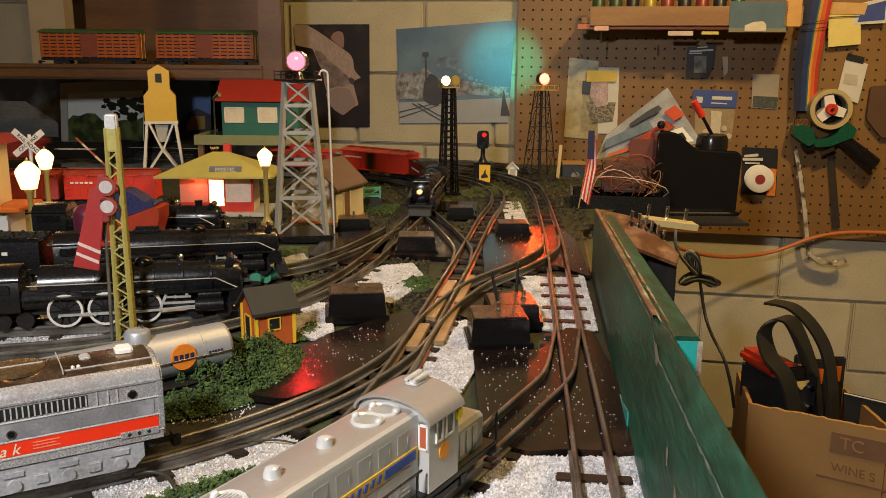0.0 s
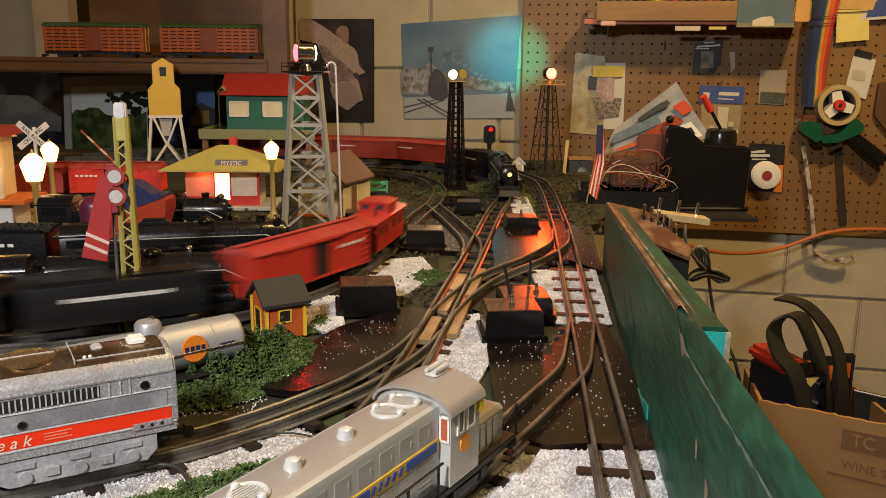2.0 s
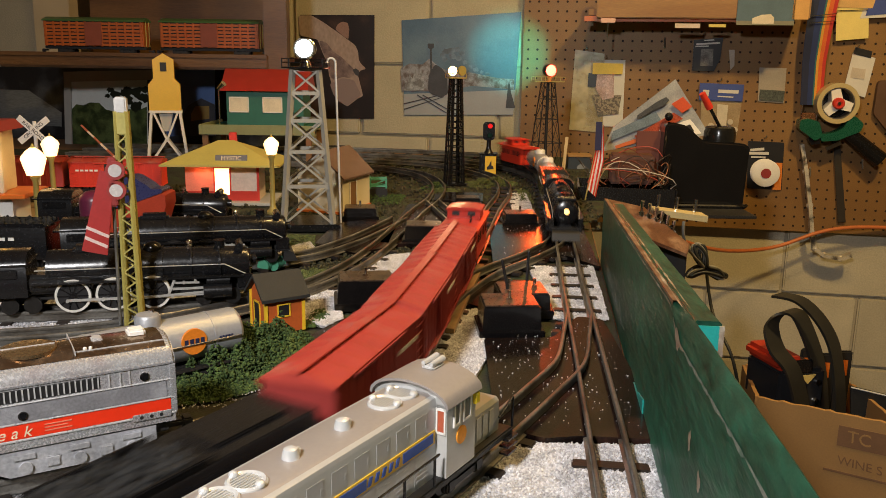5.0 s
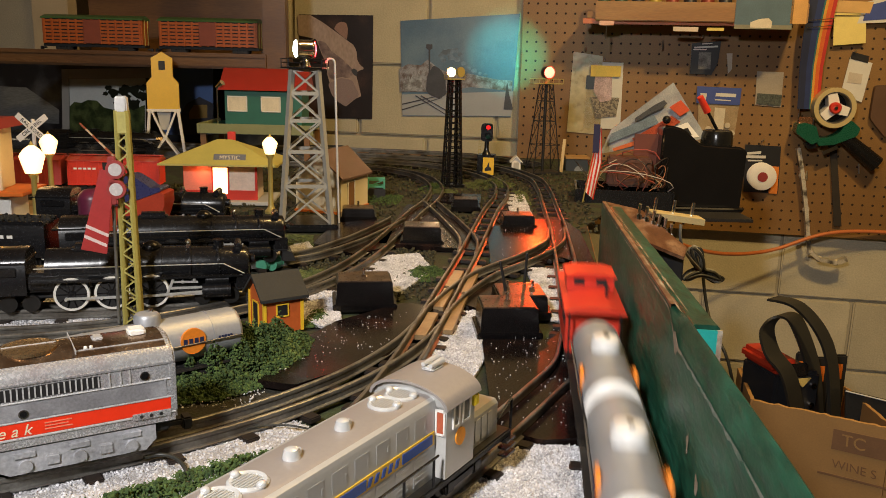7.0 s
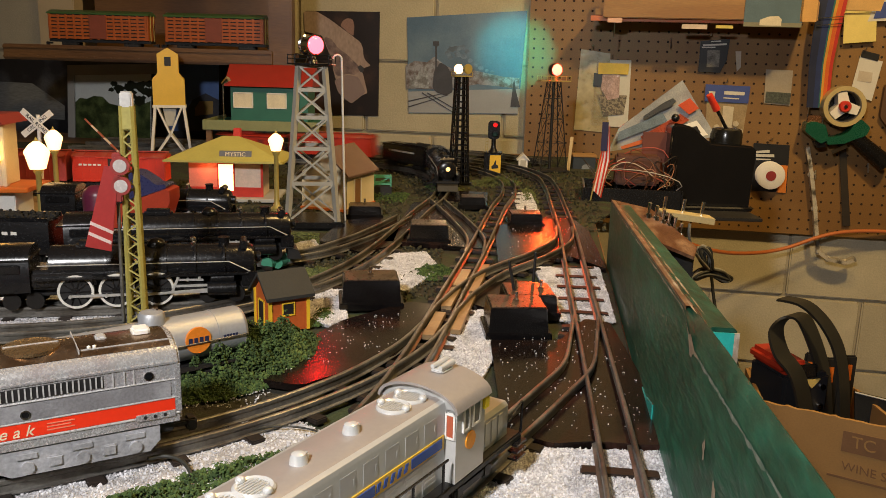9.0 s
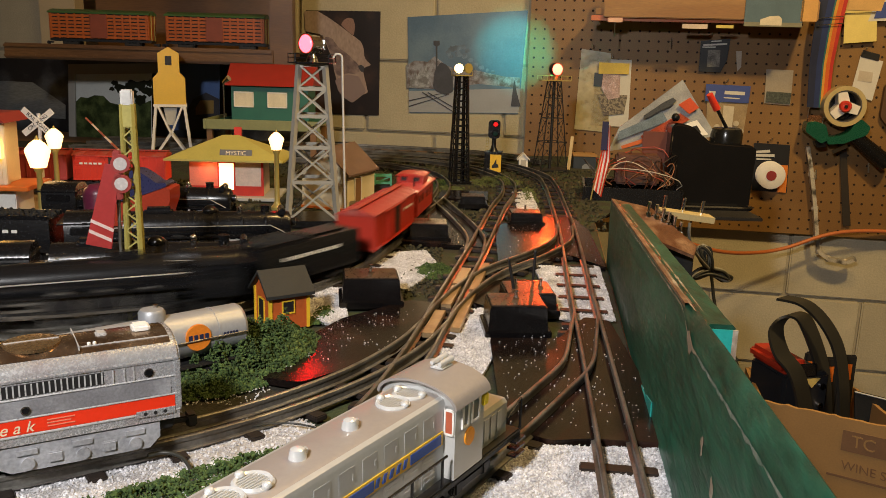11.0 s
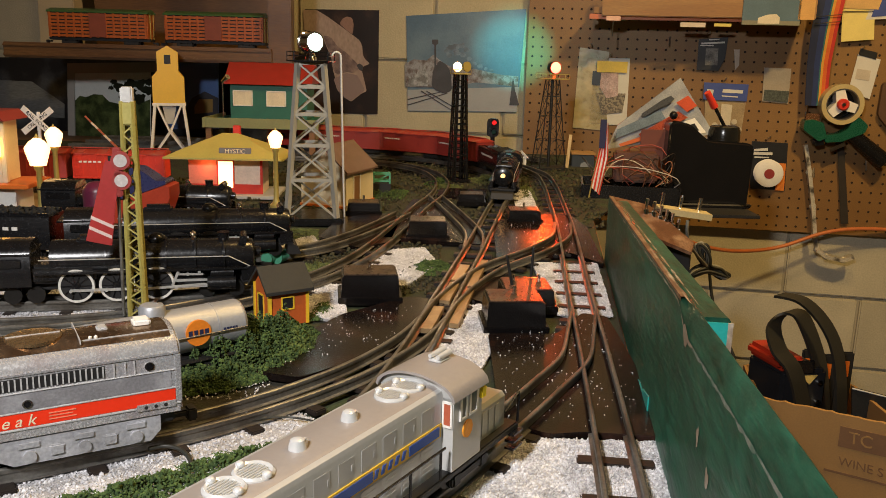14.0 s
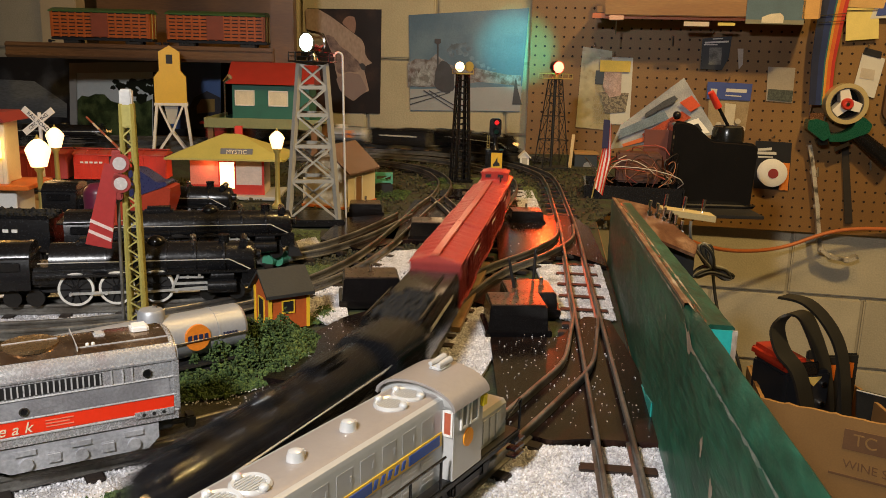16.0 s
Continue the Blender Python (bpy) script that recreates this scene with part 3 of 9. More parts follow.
def pile(name, outline, count, r0, r1, material, label, category, seed, lump=True, height=0.0, lift=0.0):
    """A patch of grit or foliage: many small clumps strewn over an outline."""
    rnd = random.Random(seed)
    xs, ys = [p[0] for p in outline], [p[1] for p in outline]

    def inside(x, y):
        c = False
        for (ax, ay), (bx, by) in zip(outline, outline[1:] + outline[:1]):
            if (ay > y) != (by > y) and x < (bx - ax) * (y - ay) / (by - ay) + ax:
                c = not c
        return c

    def rim(x, y):
        return min((Vector((x, y)) - Vector(a).lerp(Vector(b), max(0, min(1, (Vector((x, y)) - Vector(a)).dot(Vector(b) - Vector(a)) / max(1e-9, (Vector(b) - Vector(a)).length_squared))))).length
                   for a, b in zip(outline, outline[1:] + outline[:1]))

    t = bmesh.new()
    bmesh.ops.create_icosphere(t, subdivisions=1, radius=1)
    base_v = [v.co.copy() for v in t.verts]
    base_f = [[v.index for v in f.verts] for f in t.faces]
    t.free()
    vs, fs = [], []
    k = 0
    while k < count:
        x, y = rnd.uniform(min(xs), max(xs)), rnd.uniform(min(ys), max(ys))
        if not inside(x, y):
            continue
        k += 1
        r = rnd.uniform(r0, r1)
        top = height * min(1, rim(x, y) / (0.02 + height * 0.4)) * (0.8 + 0.45 * noise.noise((x * 40, y * 40, seed)) + 0.6 * noise.noise((x * 120, y * 120, seed + 5)))
        z = rnd.uniform(0.1, 1.0) ** 0.45 * max(0, top) if height else rnd.uniform(-0.3, 0.6) * r
        a = Euler((rnd.random() * 6, rnd.random() * 6, rnd.random() * 6)).to_matrix()
        sc = Vector((rnd.uniform(0.5, 1.5), rnd.uniform(0.5, 1.4), rnd.uniform(0.4, 1.1)))
        n0 = len(vs)
        for v in base_v:
            q = a @ Vector((v.x * sc.x, v.y * sc.y, v.z * sc.z)) * (r * rnd.uniform(0.7, 1.25))
            vs.append((x + q.x, y + q.y, z + q.z + lift))
        fs += [tuple(n0 + i for i in f) for f in base_f]
    me = bpy.data.meshes.new(name)
    me.from_pydata(vs, [], fs)
    me.materials.append(material)
    return tagged(new(name, me), label, category, kind="stuff")


def island_green(name, a, b):
    m = mat(name, a, 0.95, 0, 0.5, 60, 0.5)
    nt = m.node_tree
    geo = nt.nodes.new("ShaderNodeNewGeometry")
    rp = nt.nodes.new("ShaderNodeMixRGB")
    rp.inputs["Color1"].default_value, rp.inputs["Color2"].default_value = (*a, 1), (*b, 1)
    nt.links.new(geo.outputs["Random Per Island"], rp.inputs["Fac"])
    hsv = [n for n in nt.nodes if n.type == "HUE_SAT"][0]
    nt.links.new(rp.outputs["Color"], hsv.inputs["Color"])
    return m


LICHEN = island_green("lichen", (0.022, 0.048, 0.012), (0.085, 0.135, 0.032))
LICHEN_2 = island_green("olive_lichen", (0.07, 0.09, 0.025), (0.13, 0.15, 0.05))
GRIT = island_green("loose_grit", (0.40, 0.39, 0.405), (0.68, 0.67, 0.69))
TURF = island_green("ground_turf", (0.018, 0.018, 0.009), (0.075, 0.068, 0.034))

GRIT_AREAS = [
    [(-0.45, 0.60), (-0.20, 0.64), (-0.19, 0.52), (-0.09, 0.53), (-0.06, 0.5), (-0.10, 0.42), (-0.20, 0.33), (-0.45, 0.3)],
    [(-0.145, 0.86), (-0.105, 0.87), (-0.085, 0.76), (-0.10, 0.735), (-0.13, 0.77)],
    [(-0.093, 0.94), (-0.06, 1.03), (-0.02, 1.045), (0.0, 0.96), (-0.035, 0.86), (-0.05, 0.86), (-0.055, 0.92)],
    [(0.012, 0.79), (0.045, 0.80), (0.046, 0.66), (0.03, 0.6), (0.0, 0.66)],
    [(0.11, 0.98), (0.19, 0.99), (0.168, 0.77), (0.115, 0.77)],
    [(0.01, 0.50), (0.15, 0.50), (0.12, 0.28), (0.02, 0.28), (-0.02, 0.4)],
    [(-0.6, 0.66), (-0.6, 0.82), (-0.3, 0.84), (-0.21, 0.84), (-0.15, 0.85), (-0.2, 0.74), (-0.3, 0.68)],
    [(0.12, 1.30), (0.155, 1.31), (0.16, 1.55), (0.125, 1.55)],
    [(-0.2, 0.98), (-0.15, 1.04), (-0.17, 1.1), (-0.24, 1.0)],
]
for k, a in enumerate(GRIT_AREAS):
    bm = bmesh.new()
    prism(bm, rounded(a, 0.02), -0.001, 0.0022, "z")
    tagged(part("ballast_bed", bm, BALLAST, None, "", False), "pale grey ballast bed between the rails", "ballast", kind="structure")
    area = abs(sum(p[0] * q[1] - q[0] * p[1] for p, q in zip(a, a[1:] + a[:1]))) / 2
    pile("ballast_grit", a, int(min(26000, area * 1000000)), 0.0005, 0.00115, GRIT, "loose white and grey ballast grains", "ballast", 11 + k, True, 0.0, 0.0022)
pile("ground_litter", [(-0.5, 1.2), (0.24, 1.2), (0.33, 1.9), (-0.5, 2.05)], 5000, 0.001, 0.0035, TURF, "brown and green scatter on the ground", "ground litter", 40)
pile("ground_litter", [(-0.16, 0.75), (0.0, 0.85), (0.0, 1.15), (-0.16, 1.15)], 1800, 0.001, 0.0028, TURF, "brown and green scatter on the ground", "ground litter", 41)

BUSHES = [
    ([(-0.212, 0.655), (-0.16, 0.70), (-0.125, 0.705), (-0.095, 0.70), (-0.093, 0.65), (-0.112, 0.605), (-0.15, 0.567), (-0.19, 0.552), (-0.22, 0.60)], 4200, 0.032, LICHEN, "dense dark green lichen bush beside a tank car"),
    ([(-0.30, 0.36), (-0.18, 0.43), (-0.135, 0.47), (-0.075, 0.505), (-0.07, 0.48), (-0.13, 0.405), (-0.2, 0.34)], 2200, 0.010, LICHEN, "low dark green lichen hedge along the line"),
    ([(-0.035, 0.955), (0.0, 0.98), (0.018, 0.955), (0.005, 0.92), (-0.02, 0.905), (-0.03, 0.925)], 450, 0.018, LICHEN, "small dark green lichen bush by a switch"),
    ([(-0.165, 0.94), (-0.125, 0.955), (-0.115, 0.925), (-0.15, 0.905)], 320, 0.012, LICHEN_2, "small olive lichen tuft by the siding"),
    ([(-0.125, 0.79), (-0.095, 0.80), (-0.095, 0.745), (-0.125, 0.735)], 260, 0.010, LICHEN, "small green lichen tuft beside the hut"),
    ([(0.06, 1.62), (0.14, 1.62), (0.16, 1.70), (0.05, 1.70)], 420, 0.015, LICHEN_2, "olive tuft at the foot of a tower"),
    ([(-0.04, 1.60), (-0.02, 1.66), (0.02, 1.66), (0.01, 1.58)], 250, 0.012, LICHEN, "dark tuft on the far ground"),
    ([(0.078, 0.405), (0.092, 0.41), (0.09, 0.39), (0.08, 0.392)], 60, 0.003, LICHEN_2, "scrap of green lichen on the ballast"),
]
LICHEN_3 = island_green("yellow_green_lichen", (0.045, 0.075, 0.012), (0.135, 0.175, 0.040))
BUSHES += [
    ([(-0.132, 0.70), (-0.098, 0.702), (-0.094, 0.65), (-0.113, 0.606), (-0.138, 0.625)], 900, 0.033, LICHEN_3, "lighter yellow-green end of the lichen bush"),
    ([(-0.02, 1.50), (0.03, 1.52), (0.04, 1.60), (-0.03, 1.58)], 380, 0.010, LICHEN_2, "olive scrub between the far rails"),
    ([(-0.15, 1.40), (-0.07, 1.42), (-0.06, 1.52), (-0.16, 1.50)], 420, 0.009, LICHEN, "dark scrub by the far curve"),
    ([(0.13, 1.45), (0.165, 1.45), (0.17, 1.60), (0.135, 1.60)], 260, 0.008, LICHEN_2, "olive scrub beside the far straight"),
    ([(-0.115, 0.885), (-0.060, 0.90), (-0.05, 0.95), (-0.10, 0.93)], 240, 0.004, LICHEN, "flat green moss between ballast patches"),
    ([(-0.23, 1.06), (-0.16, 1.08), (-0.17, 1.15), (-0.24, 1.14)], 260, 0.009, LICHEN_2, "olive scrub by the beacon tower"),
]
for k, (a, n, h, m_, lab) in enumerate(BUSHES):
    pile("lichen_bush", a, n * 5, 0.0005, 0.0014, m_, lab, "bush", 60 + k, True, h)

for k, (a, n) in enumerate((([(0.05, 0.51), (0.155, 0.505), (0.155, 0.76), (0.05, 0.70)], 260), ([(-0.13, 0.60), (-0.04, 0.66), (-0.02, 0.79), (-0.09, 0.74)], 110),
                            ([(0.08, 1.0), (0.19, 1.0), (0.20, 1.26), (0.10, 1.2)], 90), ([(-0.06, 1.1), (0.03, 1.1), (0.0, 1.36), (-0.05, 1.36)], 90))):
    pile("stray_grit", a, n, 0.0003, 0.0007, GRIT, "stray white ballast specks on the switch plates", "ballast", 80 + k, True, 0.0, 0.0062)
pile("stray_grit", [(-0.19, 0.55), (-0.13, 0.555), (-0.12, 0.59), (-0.18, 0.575)], 130, 0.0004, 0.0009, GRIT, "stray white ballast specks below the bush", "ballast", 88)

# ---- rolling stock: x forward, z = 0 on the rails ----
LAMP_LIT = mat("lit_headlight", (1, 0.8, 0.5), 0.3, glow=(1.0, 0.5, 0.12), glow_power=2.6)
COAL = mat("coal_load", (0.012, 0.012, 0.012), 0.8, 0, 0.4, 200, 0.9)
WHEEL_DARK = mat("wheel_iron", (0.03, 0.028, 0.026), 0.4, 0.6, 0.2, 60)
TYRE_WHITE = mat("white_tyre", (0.7, 0.67, 0.6), 0.45, 0, 0.12, 60)
LETTER = mat("lettering_white", (0.75, 0.73, 0.68), 0.5)
ROOF_WORN = mat("worn_red_roof", (0.42, 0.05, 0.035), 0.42, 0, 0.25, 30, 0.05, second=(0.36, 0.12, 0.09), mix=0.6)
TANK_SHINE = mat("tank_silver", (0.38, 0.385, 0.40), 0.45, 0.4, 0.12, 30, 0.02)
TANK_WHITE = mat("tank_end_white", (0.75, 0.73, 0.70), 0.4, 0, 0.08, 30)
ROUNDEL = mat("roundel_orange", (0.75, 0.22, 0.02), 0.45)
NAVY = mat("navy_ink", (0.02, 0.025, 0.07), 0.5)
OLD_RED = mat("faded_red", (0.38, 0.05, 0.045), 0.5, 0, 0.2, 40)


def disc(bm, x, y, z, r, w, n=20, hub=0.0):
    """A wheel with its axle along y."""
    rod(bm, (x, y - w / 2, z), (x, y + w / 2, z), r, n=n)


def tube_x(bm, prof, z, n=24):
    """A profile of (x, radius) turned round the length of the boiler."""
    m = Matrix.Translation((0, 0, z)) @ Matrix.Rotation(radians(90), 4, "Y")
    lathe(bm, [(r, x) for x, r in prof], n, m)


def text_part(words, parent, m, size, material, label=""):
    cu = bpy.data.curves.new("lettering", "FONT")
    cu.body, cu.size, cu.align_x, cu.align_y, cu.extrude = words, size, "CENTER", "CENTER", 0.0002
    tmp = bpy.data.objects.new("tmp", cu)
    me = bpy.data.meshes.new_from_object(tmp)
    bpy.data.objects.remove(tmp)
    me.materials.clear()
    me.materials.append(material)
    ob = new("lettering", me)
    ob.parent, ob.matrix_basis = parent, m
    return ob


def truck(parent, x, gap=0.026, r=0.0078, side=SILVER):
    bm = bmesh.new()
    for y in (-0.0165, 0.0165):
        box(bm, x - gap / 2 - 0.006, x + gap / 2 + 0.006, y - 0.0018, y + 0.0018, 0.004, 0.0095, 0.001)
        for k in (-1, 1):
            box(bm, x + k * gap / 2 - 0.004, x + k * gap / 2 + 0.004, y - 0.0025, y + 0.0025, 0.003, 0.011, 0.001)
    box(bm, x - 0.004, x + 0.004, -0.016, 0.016, 0.005, 0.012)
    part("truck", bm, BLACK_DULL, parent)
    for k in (-1, 1):
        bm = bmesh.new()
        for y in (-0.0112, 0.0112):
            disc(bm, x + k * gap / 2, y, r, r, 0.003)
        rod(bm, (x + k * gap / 2, -0.012, r), (x + k * gap / 2, 0.012, r), 0.0015)
        part("wheelset", bm, WHEEL_DARK, parent)


def coupler(parent, x):
    bm = bmesh.new()
    s = 1 if x > 0 else -1
    box(bm, x - 0.006, x + 0.006, -0.003, 0.003, 0.006, 0.010, 0.001)
    box(bm, x + s * 0.006 - 0.003, x + s * 0.006 + 0.003, -0.005, 0.005, 0.003, 0.011, 0.001)
    part("coupler", bm, BLACK_DULL, parent)


def shorten(ob, f, keep):
    """Draws a vehicle's length in; its round parts only move."""
    for o in ob.children_recursive:
        xs = [v.co.x for v in o.data.vertices]
        mid = (min(xs) + max(xs)) / 2
        whole = o.name.split(".")[0] in keep
        for v in o.data.vertices:
            v.co.x = v.co.x + mid * (f - 1) if whole else v.co.x * f


def steam_engine(label, lit, white=True, group="steam engines"):
    e = thing("steam_locomotive", Matrix(), label, "locomotive", group)
    bm = bmesh.new()
    tube_x(bm, [(-0.075, 0.0185), (-0.03, 0.0185), (0.0, 0.0175), (0.085, 0.0165), (0.128, 0.0160), (0.131, 0.0150), (0.133, 0.011), (0.1335, 0.004)], 0.0365)
    br = part("boiler", bm, BLACK, e)
    for x in (-0.05, -0.02, 0.01, 0.04, 0.07, 0.1):
        bm = bmesh.new()
        tube_x(bm, [(x - 0.0012, 0.0166), (x - 0.001, 0.0188), (x + 0.001, 0.0188), (x + 0.0012, 0.0166)], 0.0365)
        part("boiler_band", bm, BLACK, br)
    bm = bmesh.new()
    box(bm, -0.10, -0.03, -0.0185, 0.0185, 0.018, 0.036, 0.003)
    part("firebox", bm, BLACK, e)
    bm = bmesh.new()
    prism(bm, [(-0.0225, 0.017), (0.0225, 0.017), (0.0225, 0.046), (0.018, 0.053), (0.009, 0.0565), (-0.009, 0.0565), (-0.018, 0.053), (-0.0225, 0.046)], -0.142, -0.092, "x")
    box(bm, -0.150, -0.090, -0.0238, 0.0238, 0.0455, 0.0472, 0.0006)
    box(bm, -0.135, -0.100, -0.0235, 0.0235, 0.034, 0.043, 0.001)
    part("cab", bm, BLACK, e)
    bm = bmesh.new()
    box(bm, -0.05, -0.015, -0.008, 0.008, 0.05, 0.0595, 0.0035)
    part("sand_dome", bm, BLACK, e)
    bm = bmesh.new()
    ball(bm, (0.03, 0, 0.0535), 0.0085, (1.2, 1, 0.8))
    part("steam_dome", bm, BLACK, e)
    bm = bmesh.new()
    lathe(bm, [(0.006, 0.048), (0.0055, 0.0575), (0.0065, 0.0595), (0.0045, 0.0595)], 14, Matrix.Translation((0.1, 0, 0)))
    part("smoke_stack", bm, BLACK, e)
    bm = bmesh.new()
    rod(bm, (0.121, -0.012, 0.0535), (0.121, 0.012, 0.0535), 0.0042, n=12)
    part("feedwater_heater", bm, BLACK, e)
    bm = bmesh.new()
    ball(bm, (0.068, 0, 0.0575), 0.0035)
    box(bm, 0.0655, 0.0705, -0.004, 0.004, 0.051, 0.056, 0.0005)
    part("bell", bm, CHROME if not lit else BLACK, e)
    for y in (-1, 1):
        bm = bmesh.new()
        box(bm, -0.09, 0.125, y * 0.021 - 0.003, y * 0.021 + 0.003, 0.0275, 0.0295, 0.0006)
        box(bm, 0.118, 0.135, y * 0.019 - 0.003, y * 0.019 + 0.003, 0.016, 0.0295, 0.001)
        part("running_board", bm, BLACK, e)
        bm = bmesh.new()
        rod(bm, (-0.085, y * 0.0192, 0.0405), (0.105, y * 0.0180, 0.0395), 0.00055, n=6)
        rod(bm, (0.105, y * 0.0180, 0.0395), (0.134, y * 0.017, 0.026), 0.00055, n=6)
        part("handrail", bm, NICKEL, e)
        bm = bmesh.new()
        rod(bm, (0.082, y * 0.0195, 0.0145), (0.112, y * 0.0195, 0.0145), 0.0068, n=14)
        rod(bm, (0.086, y * 0.0195, 0.0245), (0.110, y * 0.0195, 0.0245), 0.0042, n=12)
        box(bm, 0.085, 0.110, y * 0.018 - 0.004, y * 0.018 + 0.004, 0.012, 0.028, 0.001)
        part("cylinder", bm, BLACK, e)
        bm = bmesh.new()
        bar(bm, (-0.055, y * 0.0205, 0.0118), (0.05, y * 0.0205, 0.0118), 0.0016, 0.0022)
        bar(bm, (0.015, y * 0.0222, 0.0115), (0.082, y * 0.0222, 0.0145), 0.0014, 0.002)
        bar(bm, (0.050, y * 0.0215, 0.0185), (0.085, y * 0.0215, 0.0185), 0.0013, 0.0022)
        bar(bm, (0.050, y * 0.0215, 0.0125), (0.085, y * 0.0215, 0.0125), 0.0013, 0.0022)
        bar(bm, (0.052, y * 0.022, 0.026), (0.046, y * 0.022, 0.014), 0.0015, 0.0026)
        bar(bm, (0.052, y * 0.022, 0.0245), (0.078, y * 0.022, 0.024), 0.0013, 0.0018)
        for q in ((0.052, 0.026), (0.062, 0.0245), (0.074, 0.026), (-0.055, 0.0118), (-0.02, 0.0118), (0.015, 0.0118), (0.05, 0.0118)):
            rod(bm, (q[0], y * 0.0195, q[1]), (q[0], y * 0.0235, q[1]), 0.0016, n=8)
        part("side_rod", bm, NICKEL if not lit else STEEL, e)
        for x in (-0.05, -0.01, 0.03):
            bm = bmesh.new()
            disc(bm, x, y * 0.0165, 0.0155, 0.0138, 0.004, 24)
            wh = part("driver_wheel", bm, BLACK_DULL, e)
            bm = bmesh.new()
            m = Matrix.Translation((x, y * 0.0165, 0.0155)) @ Matrix.Rotation(radians(90), 4, "X")
            lathe(bm, [(0.0134, -0.0024), (0.0156, -0.0024), (0.0156, 0.0024), (0.0134, 0.0024), (0.0134, -0.0024)], 26, m, False)
            part("tyre", bm, (STEEL if lit else TYRE_WHITE) if white else WHEEL_DARK, wh)
            bm = bmesh.new()
            for k in range(10):
                a = k * math.pi / 5
                bar(bm, (x, y * 0.0187, 0.0155), (x + 0.0132 * math.cos(a), y * 0.0187, 0.0155 + 0.0132 * math.sin(a)), 0.0011)
            rod(bm, (x, y * 0.0165, 0.0155), (x, y * 0.0197, 0.0155), 0.0038, n=12)
            part("wheel_centre", bm, BLACK, wh)
        for x in (0.082, 0.112, -0.09, -0.112):
            bm = bmesh.new()
            disc(bm, x, y * 0.0145, 0.0078, 0.0078, 0.0035, 16)
            part("pony_wheel", bm, WHEEL_DARK, e)
    bm = bmesh.new()
    box(bm, -0.14, 0.125, -0.008, 0.008, 0.010, 0.02, 0.001)
    part("frame", bm, BLACK_DULL, e)
    bm = bmesh.new()
    prism(bm, [(0.128, 0.0015), (0.146, 0.0015), (0.141, 0.011), (0.128, 0.016)], -0.018, 0.018, "y")
    box(bm, 0.120, 0.136, -0.021, 0.021, 0.0145, 0.0175, 0.0008)
    part("pilot", bm, BLACK_DULL, e)
    bm = bmesh.new()
    rod(bm, (0.130, 0, 0.0395), (0.1385, 0, 0.0395), 0.0048, n=16)
    hl = part("headlight", bm, BLACK, e)
    bm = bmesh.new()
    rod(bm, (0.1383, 0, 0.0395), (0.1392, 0, 0.0395), 0.0036, n=16)
    part("lens", bm, LAMP_LIT if lit else CHROME, hl)
    shorten(e, 0.87, ("driver_wheel", "tyre", "wheel_centre", "pony_wheel"))
    return e


def tender(label):
    t = thing("tender", Matrix(), label, "tender", "engine tenders")
    bm = bmesh.new()
    prism(bm, [(-0.022, 0.013), (0.022, 0.013), (0.022, 0.047), (0.0205, 0.049), (-0.0205, 0.049), (-0.022, 0.047)], -0.088, 0.088, "x")
    part("body", bm, BLACK, t)
    for y in (-0.01975, 0.01975):
        part("coal_board", made(box, 0.0, 0.086, y - 0.00125, y + 0.00125, 0.048, 0.0525, 0.0006), BLACK, t)
    part("water_hatch", made(box, -0.075, -0.01, -0.012, 0.012, 0.0485, 0.0508, 0.001), BLACK, t)
    bm = bmesh.new()
    for k in range(160):
        ball(bm, (random.uniform(0.004, 0.084), random.uniform(-0.0175, 0.0175), 0.049 + random.uniform(0, 0.004)), random.uniform(0.0016, 0.0032), sub=1)
    tagged(part("coal", bm, COAL, t, "", False), kind="stuff")
    for y in (-1, 1):
        for k in range(9):
            bm = bmesh.new()
            x = -0.045 + k * 0.0112
            box(bm, x - 0.0036, x + 0.0036, y * 0.0221 - 0.0002, y * 0.0221 + 0.0002, 0.034, 0.0375)
            part("lettering_bar", bm, LETTER, t)
    truck(t, -0.055), truck(t, 0.055)
    coupler(t, -0.09)
    shorten(t, 0.84, ("wheelset",))
    return t


